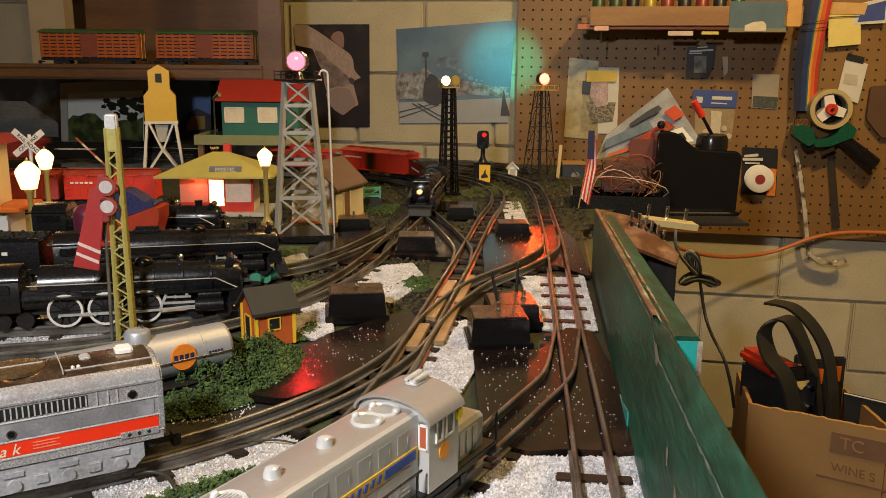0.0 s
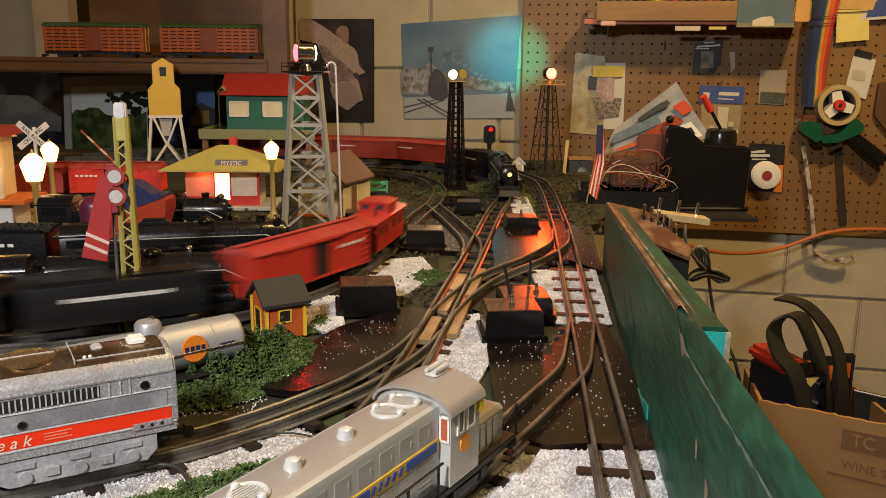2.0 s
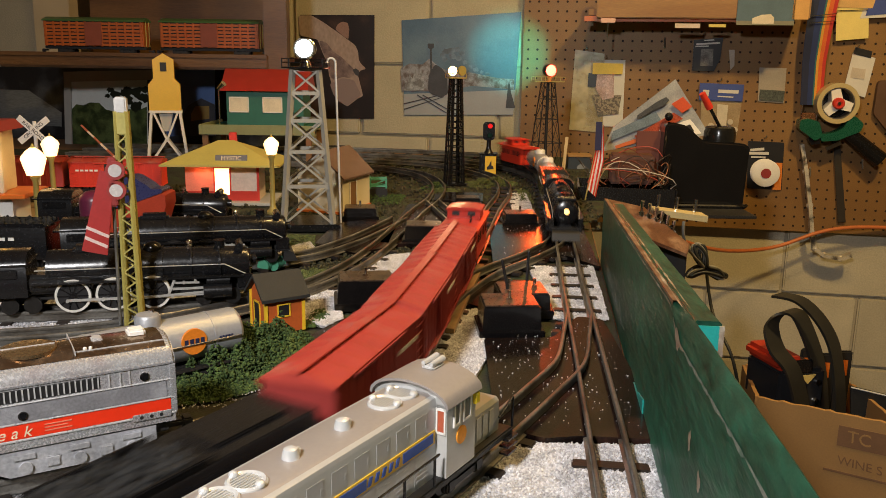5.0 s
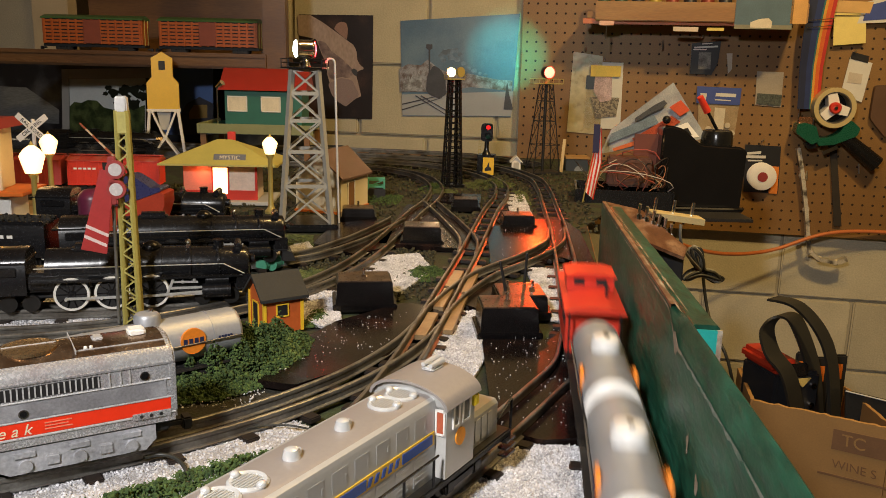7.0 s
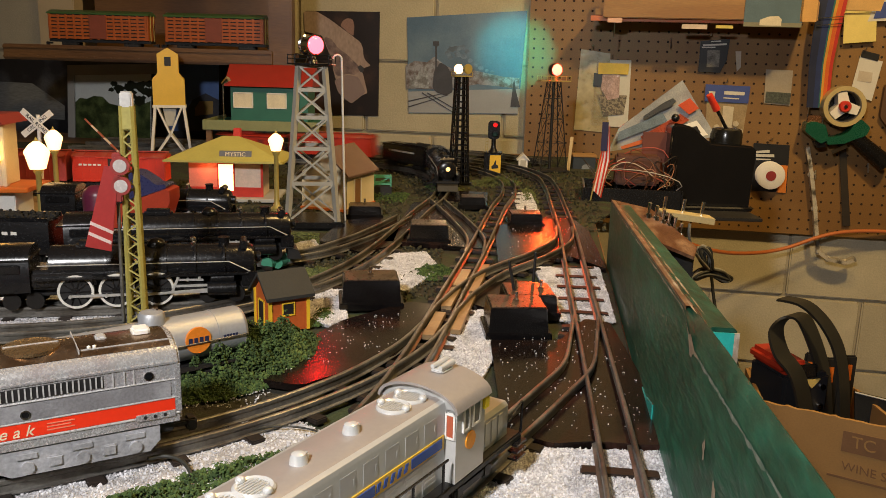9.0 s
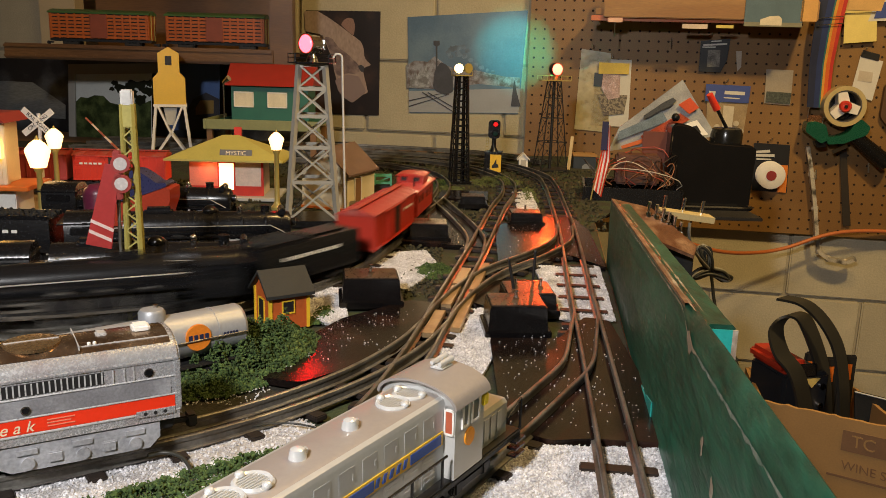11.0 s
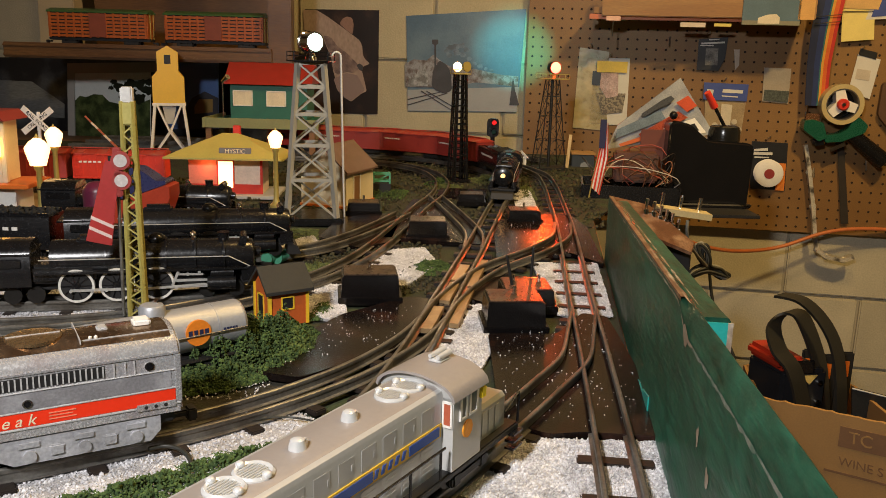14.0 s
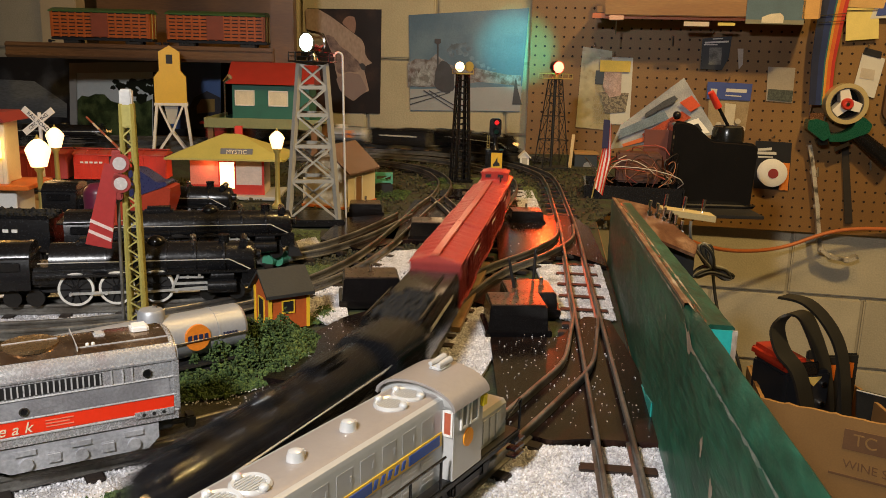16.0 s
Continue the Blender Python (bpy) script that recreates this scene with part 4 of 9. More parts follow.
def boxcar(label, body=RED, roof=None, door_open=False):
    c = thing("boxcar", Matrix(), label, "freight car", "freight cars")
    L = 0.0735
    bm = bmesh.new()
    prism(bm, [(-0.022, 0.0145), (0.022, 0.0145), (0.022, 0.0535), (-0.022, 0.0535)], -L, L, "x")
    shell = part("body", bm, body, c)
    for y in (-1, 1):
        part("side_sill", made(box, -L, L, y * 0.0222 - 0.0008, y * 0.0222 + 0.0008, 0.0135, 0.0165), body, shell)
        for k in range(13):
            x = -L + 0.003 + k * (2 * L - 0.006) / 12
            if abs(x) > 0.02:
                part("rib", made(box, x - 0.0009, x + 0.0009, y * 0.0222 - 0.0006, y * 0.0222 + 0.0006, 0.016, 0.0525), body, shell)
    bm = bmesh.new()
    prism(bm, [(-0.0235, 0.0532), (0.0235, 0.0532), (0.0235, 0.0545), (0.0, 0.0605), (-0.0235, 0.0545)], -L - 0.0015, L + 0.0015, "x")
    for k in range(9):
        x = -L + k * 2 * L / 8
        for y in (-1, 1):
            bar(bm, (x, y * 0.023, 0.0551), (x, y * 0.001, 0.0608), 0.0012)
    part("roof", bm, roof or ROOF_WORN, c)
    bm = bmesh.new()
    box(bm, -L - 0.003, L + 0.003, -0.0035, 0.0035, 0.0612, 0.0624, 0.0003)
    part("roof_walk", bm, roof or ROOF_WORN, c)
    for y in (-1, 1):
        bm = bmesh.new()
        x = 0.022 if door_open else 0.0
        box(bm, x - 0.0165, x + 0.0165, y * 0.0232 - 0.0008, y * 0.0232 + 0.0008, 0.0165, 0.0522, 0.0005)
        for k in (-0.011, 0.0, 0.011):
            box(bm, x + k - 0.0008, x + k + 0.0008, y * 0.0243 - 0.0006, y * 0.0243 + 0.0006, 0.0175, 0.0515)
        d = part("door", bm, body, c)
        if door_open:
            bm = bmesh.new()
            box(bm, -0.0165, 0.0055, y * 0.0223 - 0.0004, y * 0.0223 + 0.0004, 0.0170, 0.0515)
            part("doorway", bm, BLACK_DULL, c)
        for z in (0.0155, 0.0528):
            part("door_rail", made(box, -0.035, 0.045, y * 0.0245 - 0.0006, y * 0.0245 + 0.0006, z - 0.0008, z + 0.0008), body, c)
        bm = bmesh.new()
        for k in range(6):
            rod(bm, (-L + 0.003, y * 0.0236, 0.019 + k * 0.006), (-L + 0.012, y * 0.0236, 0.019 + k * 0.006), 0.0005, n=5)
        part("ladder", bm, body, c)
        for k in range(5):
            bm = bmesh.new()
            x = -0.060 + k * 0.0075
            box(bm, x - 0.0026, x + 0.0026, y * 0.0230 - 0.0002, y * 0.0230 + 0.0002, 0.0395, 0.0425)
            part("lettering_bar", bm, LETTER, c)
    bm = bmesh.new()
    box(bm, -L, L, -0.008, 0.008, 0.010, 0.0145, 0.001)
    part("underframe", bm, BLACK_DULL, c)
    truck(c, -0.05), truck(c, 0.05)
    coupler(c, -0.077), coupler(c, 0.077)
    return c


def caboose(label, body=RED_BRIGHT):
    c = thing("caboose", Matrix(), label, "caboose", "freight cars")
    bm = bmesh.new()
    prism(bm, [(-0.021, 0.0145), (0.021, 0.0145), (0.021, 0.049), (-0.021, 0.049)], -0.05, 0.05, "x")
    part("body", bm, body, c)
    bm = bmesh.new()
    prism(bm, [(-0.0235, 0.0485), (0.0235, 0.0485), (0.023, 0.050), (0.012, 0.0530), (0, 0.0540), (-0.012, 0.0530), (-0.023, 0.050)], -0.063, 0.063, "x")
    part("roof", bm, body, c)
    bm = bmesh.new()
    prism(bm, [(-0.019, 0.052), (0.019, 0.052), (0.019, 0.0635), (-0.019, 0.0635)], -0.026, 0.006, "x")
    prism(bm, [(-0.021, 0.0632), (0.021, 0.0632), (0.020, 0.0645), (0.010, 0.0665), (-0.010, 0.0665), (-0.020, 0.0645)], -0.029, 0.009, "x")
    cp = part("cupola", bm, body, c)
    for x, s in ((-0.0262, -1), (0.0062, 1)):
        for y in (-0.009, 0.009):
            bm = bmesh.new()
            box(bm, x - 0.0004, x + 0.0004, y - 0.0042, y + 0.0042, 0.0565, 0.0615)
            part("window", bm, BLACK_DULL, cp)
    for y in (-1, 1):
        for x in (-0.035, -0.012, 0.018, 0.037):
            bm = bmesh.new()
            box(bm, x - 0.0045, x + 0.0045, y * 0.0212 - 0.0004, y * 0.0212 + 0.0004, 0.032, 0.042)
            part("window", bm, BLACK_DULL, c)
    for s in (-1, 1):
        bm = bmesh.new()
        box(bm, min(s * 0.05, s * 0.064), max(s * 0.05, s * 0.064), -0.021, 0.021, 0.0125, 0.0145, 0.0005)
        for y in (-0.019, -0.008, 0.008, 0.019):
            rod(bm, (s * 0.0625, y, 0.014), (s * 0.0625, y, 0.0285 if abs(y) < 0.01 else 0.0485), 0.0007, n=5)
        rod(bm, (s * 0.0625, -0.019, 0.0285), (s * 0.0625, 0.019, 0.0285), 0.0007, n=5)
        part("platform", bm, BLACK_DULL, c)
        bm = bmesh.new()
        box(bm, s * 0.0503 - 0.0004, s * 0.0503 + 0.0004, -0.006, 0.006, 0.016, 0.044)
        part("end_door", bm, body, c)
    bm = bmesh.new()
    lathe(bm, [(0.0012, 0.050), (0.0012, 0.060), (0.002, 0.0605), (0.002, 0.062)], 8, Matrix.Translation((0.028, 0.011, 0)))
    part("stove_pipe", bm, BLACK_DULL, c)
    truck(c, -0.036), truck(c, 0.036)
    coupler(c, -0.068), coupler(c, 0.068)
    return c


def tank_car(label, white_ends=True, sign=True):
    c = thing("tank_car", Matrix(), label, "tank car", "freight cars")
    L = 0.066
    bm = bmesh.new()
    tube_x(bm, [(-L, 0.0170), (L, 0.0170)], 0.0325, 28)
    tk = part("tank", bm, TANK_SHINE, c)
    for x in (-0.045, 0.045):
        bm = bmesh.new()
        tube_x(bm, [(x - 0.001, 0.0168), (x - 0.0008, 0.0174), (x + 0.0008, 0.0174), (x + 0.001, 0.0168)], 0.0325, 28)
        part("tank_band", bm, TANK_SHINE, tk)
    for s in (-1, 1):
        bm = bmesh.new()
        prof = [(s * (L - 0.0005), 0.0171), (s * (L + 0.002), 0.0160), (s * (L + 0.0045), 0.011), (s * (L + 0.0056), 0.004)]
        tube_x(bm, prof if s > 0 else prof[::-1], 0.0325, 28)
        part("tank_end", bm, TANK_WHITE if white_ends else TANK_SHINE, tk)
    bm = bmesh.new()
    lathe(bm, [(0.0095, 0.044), (0.0095, 0.0545), (0.008, 0.0565), (0.003, 0.0575)], 18)
    dm = part("dome", bm, TANK_WHITE if white_ends else TANK_SHINE, tk)
    bm = bmesh.new()
    rod(bm, (0.003, 0, 0.057), (0.003, 0, 0.0595), 0.002, n=8)
    part("valve", bm, CHROME, dm)
    bm = bmesh.new()
    box(bm, -0.073, 0.073, -0.012, 0.012, 0.0115, 0.0145, 0.001)
    box(bm, -0.073, 0.073, -0.020, -0.012, 0.0125, 0.014, 0.0005)
    box(bm, -0.073, 0.073, 0.012, 0.020, 0.0125, 0.014, 0.0005)
    for x in (-0.05, 0.05):
        box(bm, x - 0.004, x + 0.004, -0.013, 0.013, 0.013, 0.020)
    part("frame", bm, BLACK_DULL, c)
    bm = bmesh.new()
    for y in (-1, 1):
        rod(bm, (-0.066, y * 0.0185, 0.0325), (0.066, y * 0.0185, 0.0325), 0.0006, n=6)
        for x in (-0.05, 0.0, 0.05):
            rod(bm, (x, y * 0.0165, 0.0325), (x, y * 0.0187, 0.0325), 0.0008, n=5)
    part("grab_rail", bm, STEEL, c)
    if sign:
        for y in (-1, 1):
            bm = bmesh.new()
            m = Matrix.Translation((0.027, y * 0.0168, 0.0345)) @ Matrix.Rotation(radians(90), 4, "X")
            lathe(bm, [(0.0098, -0.0011), (0.0098, 0.0011)], 24, m)
            part("roundel", bm, ROUNDEL, c)
            bm = bmesh.new()
            for k in range(4):
                x = 0.027 + (k - 1.5) * 0.0042
                box(bm, x - 0.0014, x + 0.0014, y * 0.0181 - 0.0002, y * 0.0181 + 0.0002, 0.0322, 0.0368)
            part("roundel_mark", bm, NAVY, c)
            for k in range(5):
                bm = bmesh.new()
                x = 0.048 + k * 0.0024
                box(bm, x - 0.0008, x + 0.0008, y * 0.0173 - 0.0002, y * 0.0173 + 0.0002, 0.0325, 0.0345)
                part("number_bar", bm, NAVY, c)
    truck(c, -0.047), truck(c, 0.047)
    coupler(c, -0.077), coupler(c, 0.077)
    if white_ends:
        shorten(c, 0.9, ("wheelset", "roundel", "dome"))
    return c


def rolling(line, s, base=0.10, z=RAIL):
    """Where a vehicle stands: its middle at s along the line, its two trucks on the rails."""
    a, b = line.at(s + base / 2), line.at(s - base / 2)
    d = a - b
    m = (a + b) / 2
    return pose(m.x, m.y, z, 0, 0, math.degrees(math.atan2(d.y, d.x)))


def place(ob, m):
    ob.matrix_world = m
    return ob



# ---- scenery on the table ----
GREY_METAL = mat("grey_tower_paint", (0.36, 0.34, 0.29), 0.45, 0.2, 0.12, 40, 0.04)
LIT_WINDOW = mat("lit_window", (0.9, 0.7, 0.4), 0.5, glow=(1.0, 0.62, 0.22), glow_power=4)
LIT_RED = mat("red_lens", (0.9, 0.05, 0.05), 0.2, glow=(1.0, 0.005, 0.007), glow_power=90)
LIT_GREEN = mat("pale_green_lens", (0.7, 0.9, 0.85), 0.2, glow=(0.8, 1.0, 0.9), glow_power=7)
LIT_WHITE = mat("hot_bulb", (1, 0.9, 0.7), 0.3, glow=(1.0, 0.55, 0.2), glow_power=7)
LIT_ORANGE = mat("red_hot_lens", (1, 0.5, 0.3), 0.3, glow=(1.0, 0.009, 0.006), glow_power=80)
DIM_RED = mat("signal_red_lens", (0.5, 0.01, 0.01), 0.2, glow=(1.0, 0.02, 0.02), glow_power=0.7)
BRASS = mat("lamp_post_paint", (0.40, 0.31, 0.09), 0.4, 0.2, 0.12, 40)


def lattice(parent, w0, w1, h0, h1, levels, leg, material, brace=None, cross=True):
    """Four leaning legs with rungs and crossed braces on each side."""
    brace = brace or leg * 0.6

    def corner(i, z):
        w = w0 + (w1 - w0) * (z - h0) / (h1 - h0)
        return Vector(((-w, w, w, -w)[i] / 2, (-w, -w, w, w)[i] / 2, z))
    for i in range(4):
        part("leg", made(bar, corner(i, h0), corner(i, h1), leg), material, parent)
    zs = [h0]
    for k in range(levels):
        zs.append(zs[-1] + (h1 - h0) * (1.25 - 0.5 * k / max(1, levels - 1)) / levels)
    zs = [h0 + (z - h0) * (h1 - h0) / (zs[-1] - h0) for z in zs]
    for k in range(levels):
        for i in range(4):
            j = (i + 1) % 4
            bm = bmesh.new()
            bar(bm, corner(i, zs[k]), corner(j, zs[k + 1]), brace, brace * 0.5)
            if cross:
                bar(bm, corner(j, zs[k]), corner(i, zs[k + 1]), brace, brace * 0.5)
            bar(bm, corner(i, zs[k + 1]), corner(j, zs[k + 1]), brace, brace)
            part("brace", bm, material, parent)


LADDER = mat("ladder_metal", (0.72, 0.70, 0.66), 0.35, 0.35, 0.1, 60)


def beacon_tower():
    t = thing("beacon_tower", pose(-0.190, 1.215, 0, 0, 0, 9), "grey metal lattice beacon tower on a black base", "beacon tower")
    part("base", made(box, -0.045, 0.045, -0.042, 0.042, 0, 0.010, 0.002), BLACK, t)
    lattice(t, 0.070, 0.036, 0.010, 0.226, 5, 0.0064, GREY_METAL, 0.0050)
    bm = bmesh.new()
    lathe(bm, [(0.026, 0.2275), (0.034, 0.2275), (0.034, 0.2295), (0.0, 0.2295)], 8)
    pf = part("platform", bm, BLACK, t)
    bm = bmesh.new()
    for i in range(8):
        a, b = radians(45 * i), radians(45 * i + 45)
        p, q = Vector((0.033 * math.cos(a), 0.033 * math.sin(a), 0.2295)), Vector((0.033 * math.cos(b), 0.033 * math.sin(b), 0.2295))
        for z in (0.006, 0.011):
            bar(bm, p + Vector((0, 0, z)), q + Vector((0, 0, z)), 0.0011)
        bar(bm, p, p + Vector((0, 0, 0.012)), 0.0013)
    part("railing", bm, BLACK, pf)
    bm = bmesh.new()
    for y in (-0.005, 0.005):
        rod(bm, (0.047, y, 0.006), (0.042, y, 0.236), 0.0015, n=6)
        last = Vector((0.042, y, 0.236))
        for k in range(1, 9):
            a = math.pi * k / 8
            q = Vector((0.036 + 0.006 * math.cos(a), y, 0.236 + 0.006 * math.sin(a)))
            rod(bm, last, q, 0.0015, n=6)
            last = q
    for k in range(24):
        z = 0.012 + k * 0.0095
        rod(bm, (0.047 - 0.005 * z / 0.23, -0.005, z), (0.047 - 0.005 * z / 0.23, 0.005, z), 0.0012, n=5)
    part("ladder", bm, LADDER, t, "bright metal ladder")
    bm = bmesh.new()
    lathe(bm, [(0.009, 0.2297), (0.007, 0.236), (0.004, 0.242), (0.002, 0.2425)], 16)
    part("lamp_pivot", bm, CHROME, t)
    h = thing("beacon_lamp", Matrix.Translation(t.matrix_world @ Vector((0, 0, 0.2545))), "drum-shaped beacon lamp with red and pale green lenses", "beacon lamp")
    m = Matrix.Rotation(radians(90), 4, "Y")
    bm = bmesh.new()
    lathe(bm, [(0.0128, -0.0125), (0.0145, -0.0125), (0.0145, -0.011), (0.0125, -0.0095), (0.0125, 0.0095), (0.0145, 0.011), (0.0145, 0.0125), (0.0128, 0.0125)], 24, m)
    part("drum", bm, CHROME, h)
    bm = bmesh.new()
    lathe(bm, [(0.0126, 0.0122), (0.011, 0.0142), (0.006, 0.0158), (0.001, 0.0162)], 24, m)
    part("lens", bm, LIT_RED, h, "glowing red lens")
    bm = bmesh.new()
    lathe(bm, [(0.001, -0.0162), (0.006, -0.0158), (0.011, -0.0142), (0.0126, -0.0122)], 24, m)
    part("lens", bm, LIT_GREEN, h, "glowing pale green lens")
    return h


BEACON = beacon_tower()


def beacon_turns():
    at = BEACON.matrix_world.translation.copy()
    walk(BEACON, [(i / 4, pose(*at, 0, 0, 270 - 35.8 * i / 4)) for i in range(65)])


def perforated_tower():
    """The black tower whose legs are rows of round holes."""
    x, y = (0.0278, 1.6645)
    t = thing("light_tower", pose(x, y, 0, 0, 0, 20), "black perforated metal light tower with a floodlight", "light tower")
    part("base", made(box, -0.022, 0.022, -0.022, 0.022, 0, 0.004, 0.001), BLACK, t)
    h0, h1, w0, w1 = 0.004, 0.207, 0.030, 0.018
    for i in range(4):
        def at(z, side=0.0):
            w = w0 + (w1 - w0) * (z - h0) / (h1 - h0)
            c = [(-w, -w), (w, -w), (w, w), (-w, w)]
            a, b = Vector(c[i]) / 2, Vector(c[(i + 1) % 4]) / 2
            q = a.lerp(b, side)
            return Vector((*q, z))
        bm = bmesh.new()
        bar(bm, at(h0), at(h1), 0.0034)
        n = 17
        for k in range(n + 1):
            z = h0 + (h1 - h0) * k / n
            bar(bm, at(z), at(z, 1), 0.0026, 0.0020)
            if k < n:
                z2 = h0 + (h1 - h0) * (k + 1) / n
                for s, e in ((0.16, 0.16), (0.84, 0.84), (0.5, 0.5)):
                    bar(bm, at(z, s), at(z2, e), 0.0022 if s != 0.5 else 0.0016, 0.0012)
        part("leg", bm, BLACK, t)
    bm = bmesh.new()
    box(bm, -0.017, 0.017, -0.012, 0.012, h1, h1 + 0.002)
    for a, b in (((-0.017, -0.012), (0.017, -0.012)), ((0.017, -0.012), (0.017, 0.012)), ((0.017, 0.012), (-0.017, 0.012)), ((-0.017, 0.012), (-0.017, -0.012))):
        bar(bm, (*a, h1 + 0.009), (*b, h1 + 0.009), 0.0009)
        bar(bm, (*a, h1), (*a, h1 + 0.009), 0.0009)
    part("platform", bm, BRASS, t)
    R = pose(-0.008, -0.006, h1 + 0.014, 90, 0, -40)
    bm = bmesh.new()
    lathe(bm, [(0.003, -0.008), (0.008, -0.004), (0.0095, 0.003)], 18, R)
    part("floodlight", bm, BLACK, t)
    bm = bmesh.new()
    lathe(bm, [(0.0092, 0.003), (0.006, 0.005), (0.001, 0.0056)], 18, R)
    part("bulb", bm, LIT_WHITE, t, "white-hot lamp")
    R = pose(0.011, -0.004, h1 + 0.0145, 90, 0, 20)
    bm = bmesh.new()
    lathe(bm, [(0.0085, -0.002), (0.0095, -0.002), (0.0095, 0.002), (0.0085, 0.002)], 20, R)
    for a in (0, 60, 120):
        c, s_ = 0.009 * math.cos(radians(a)), 0.009 * math.sin(radians(a))
        bar(bm, R @ Vector((c, s_, 0)), R @ Vector((-c, -s_, 0)), 0.0007)
    part("unlit_lamp_ring", bm, BRASS, t)


perforated_tower()


def wire_tower():
    t = thing("light_tower", pose(0.2345, 1.90, 0, 0, 0, 12), "dark wire-framed light tower with a red lamp", "light tower")
    part("base", made(box, -0.036, 0.036, -0.03, 0.03, 0, 0.004, 0.001), BLACK_DULL, t)
    lattice(t, 0.060, 0.024, 0.004, 0.196, 4, 0.0018, BLACK_DULL, 0.0013)
    part("pole", made(rod, (0, 0, 0.004), (0, 0, 0.198), 0.0034, n=10), BLACK_DULL, t)
    bm = bmesh.new()
    box(bm, -0.034, 0.034, -0.014, 0.014, 0.197, 0.199)
    for y in (-0.014, 0.014):
        bar(bm, (-0.034, y, 0.208), (0.034, y, 0.208), 0.0011)
        for x in (-0.034, -0.011, 0.011, 0.034):
            bar(bm, (x, y, 0.198), (x, y, 0.208), 0.0011)
    part("platform", bm, BRASS, t)
    bm = bmesh.new()
    rod(bm, (0.002, 0, 0.199), (0.002, 0, 0.209), 0.005, n=12)
    part("lamp_stand", bm, BRASS, t)
    m = pose(0.002, 0, 0.222, 90, 0, 8)
    bm = bmesh.new()
    lathe(bm, [(0.0125, -0.010), (0.0135, -0.008), (0.0135, 0.006), (0.0125, 0.008)], 22, m)
    part("drum", bm, BLACK_DULL, t)
    bm = bmesh.new()
    lathe(bm, [(0.0123, 0.008), (0.010, 0.0115), (0.005, 0.0135), (0.001, 0.014)], 22, m)
    part("lens", bm, LIT_ORANGE, t, "red-hot front lens")
    bm = bmesh.new()
    lathe(bm, [(0.001, -0.0135), (0.006, -0.0125), (0.0123, -0.010)], 22, m)
    part("lens", bm, mat("green_rear_lens", (0.1, 0.9, 0.6), 0.3, glow=(0.05, 1.0, 0.55), glow_power=30), t, "green rear lens")


wire_tower()
spot_lamp("tower_rear_beam", (0.243, 1.96, 0.235), (0.190, 2.43, 0.262), 11, (0.02, 1.0, 0.80), 30)
spot_lamp("tower_front_beam", (0.224, 1.845, 0.222), (0.135, 0.95, 0.0), 3.2, (1.0, 0.075, 0.012), 32)
spot_lamp("flood_beam", (0.012, 1.62, 0.222), (-0.25, 1.0, 0.0), 0.9, (1.0, 0.66, 0.36), 95)


def block_signal():
    x, y = (0.1023, 1.8102)
    t = thing("block_signal", pose(x, y, 0, 0, 0, -6), "black block signal on a box with a yellow panel", "signal")
    part("box", made(box, -0.018, 0.018, -0.016, 0.016, 0, 0.046, 0.0015), BLACK, t)
    part("lid", made(box, -0.0195, 0.0195, -0.0175, 0.0175, 0.046, 0.0485, 0.001), BLACK, t)
    pn = part("panel", made(box, -0.006, 0.0175, -0.0166, -0.0160, 0.006, 0.043), YELLOW, t, "yellow panel with a dark drawing")
    bm = bmesh.new()
    prism(bm, [(-0.001, 0.014), (0.013, 0.016), (0.0115, 0.022), (0.008, 0.0235), (0.0075, 0.034), (0.005, 0.030), (0.003, 0.024), (-0.002, 0.019)], -0.0170, -0.0167, "y")
    part("drawing", bm, BLACK_DULL, pn)
    bm = bmesh.new()
    lathe(bm, [(0.010, 0.0485), (0.006, 0.056), (0.0048, 0.062), (0.0048, 0.078)], 14)
    part("post", bm, BLACK, t)
    bm = bmesh.new()
    prism(bm, rounded([(-0.0125, 0.076), (0.0125, 0.076), (0.0125, 0.114), (-0.0125, 0.114)], 0.008), -0.007, 0.007, "y")
    hd = part("head", bm, BLACK, t)
    for z, m_ in ((0.1055, DIM_RED), (0.086, mat("dark_green_lens", (0.004, 0.03, 0.02), 0.2))):
        bm = bmesh.new()
        rod(bm, (0.003, -0.0075, z), (0.003, -0.0095, z), 0.0052, n=14)
        part("lens", bm, m_, hd)
        bm = bmesh.new()
        rod(bm, (0.003, -0.007, z + 0.001), (0.003, -0.016, z + 0.003), 0.0064, n=14, caps=False)
        part("hood", bm, BLACK, hd)
    bm = bmesh.new()
    for k in range(5):
        bar(bm, (-0.012, 0, 0.052 + k * 0.006), (-0.0165, 0, 0.052 + k * 0.006), 0.001)
    bar(bm, (-0.012, 0, 0.048), (-0.012, 0, 0.078), 0.001)
    bar(bm, (-0.0165, 0, 0.048), (-0.0165, 0, 0.078), 0.001)
    part("ladder", bm, BRASS, t)


block_signal()


def gable_house(name, m, w, d, eave, peak, wall_m, roof_m, label, category, over=0.004, door=None):
    t = thing(name, m, label, category)
    bm = bmesh.new()
    prism(bm, [(-w / 2, 0), (w / 2, 0), (w / 2, eave), (0, peak), (-w / 2, eave)], -d / 2, d / 2, "y")
    part("wall", bm, wall_m, t)
    for s in (-1, 1):
        bm = bmesh.new()
        k = (peak - eave) / (w / 2)
        prism(bm, [(0, peak + 0.0002), (s * (w / 2 + over), eave - k * over + 0.0002), (s * (w / 2 + over), eave - k * over + 0.0032), (0, peak + 0.0032)],
              -d / 2 - over, d / 2 + over, "y")
        part("roof", bm, roof_m, t)
    return t


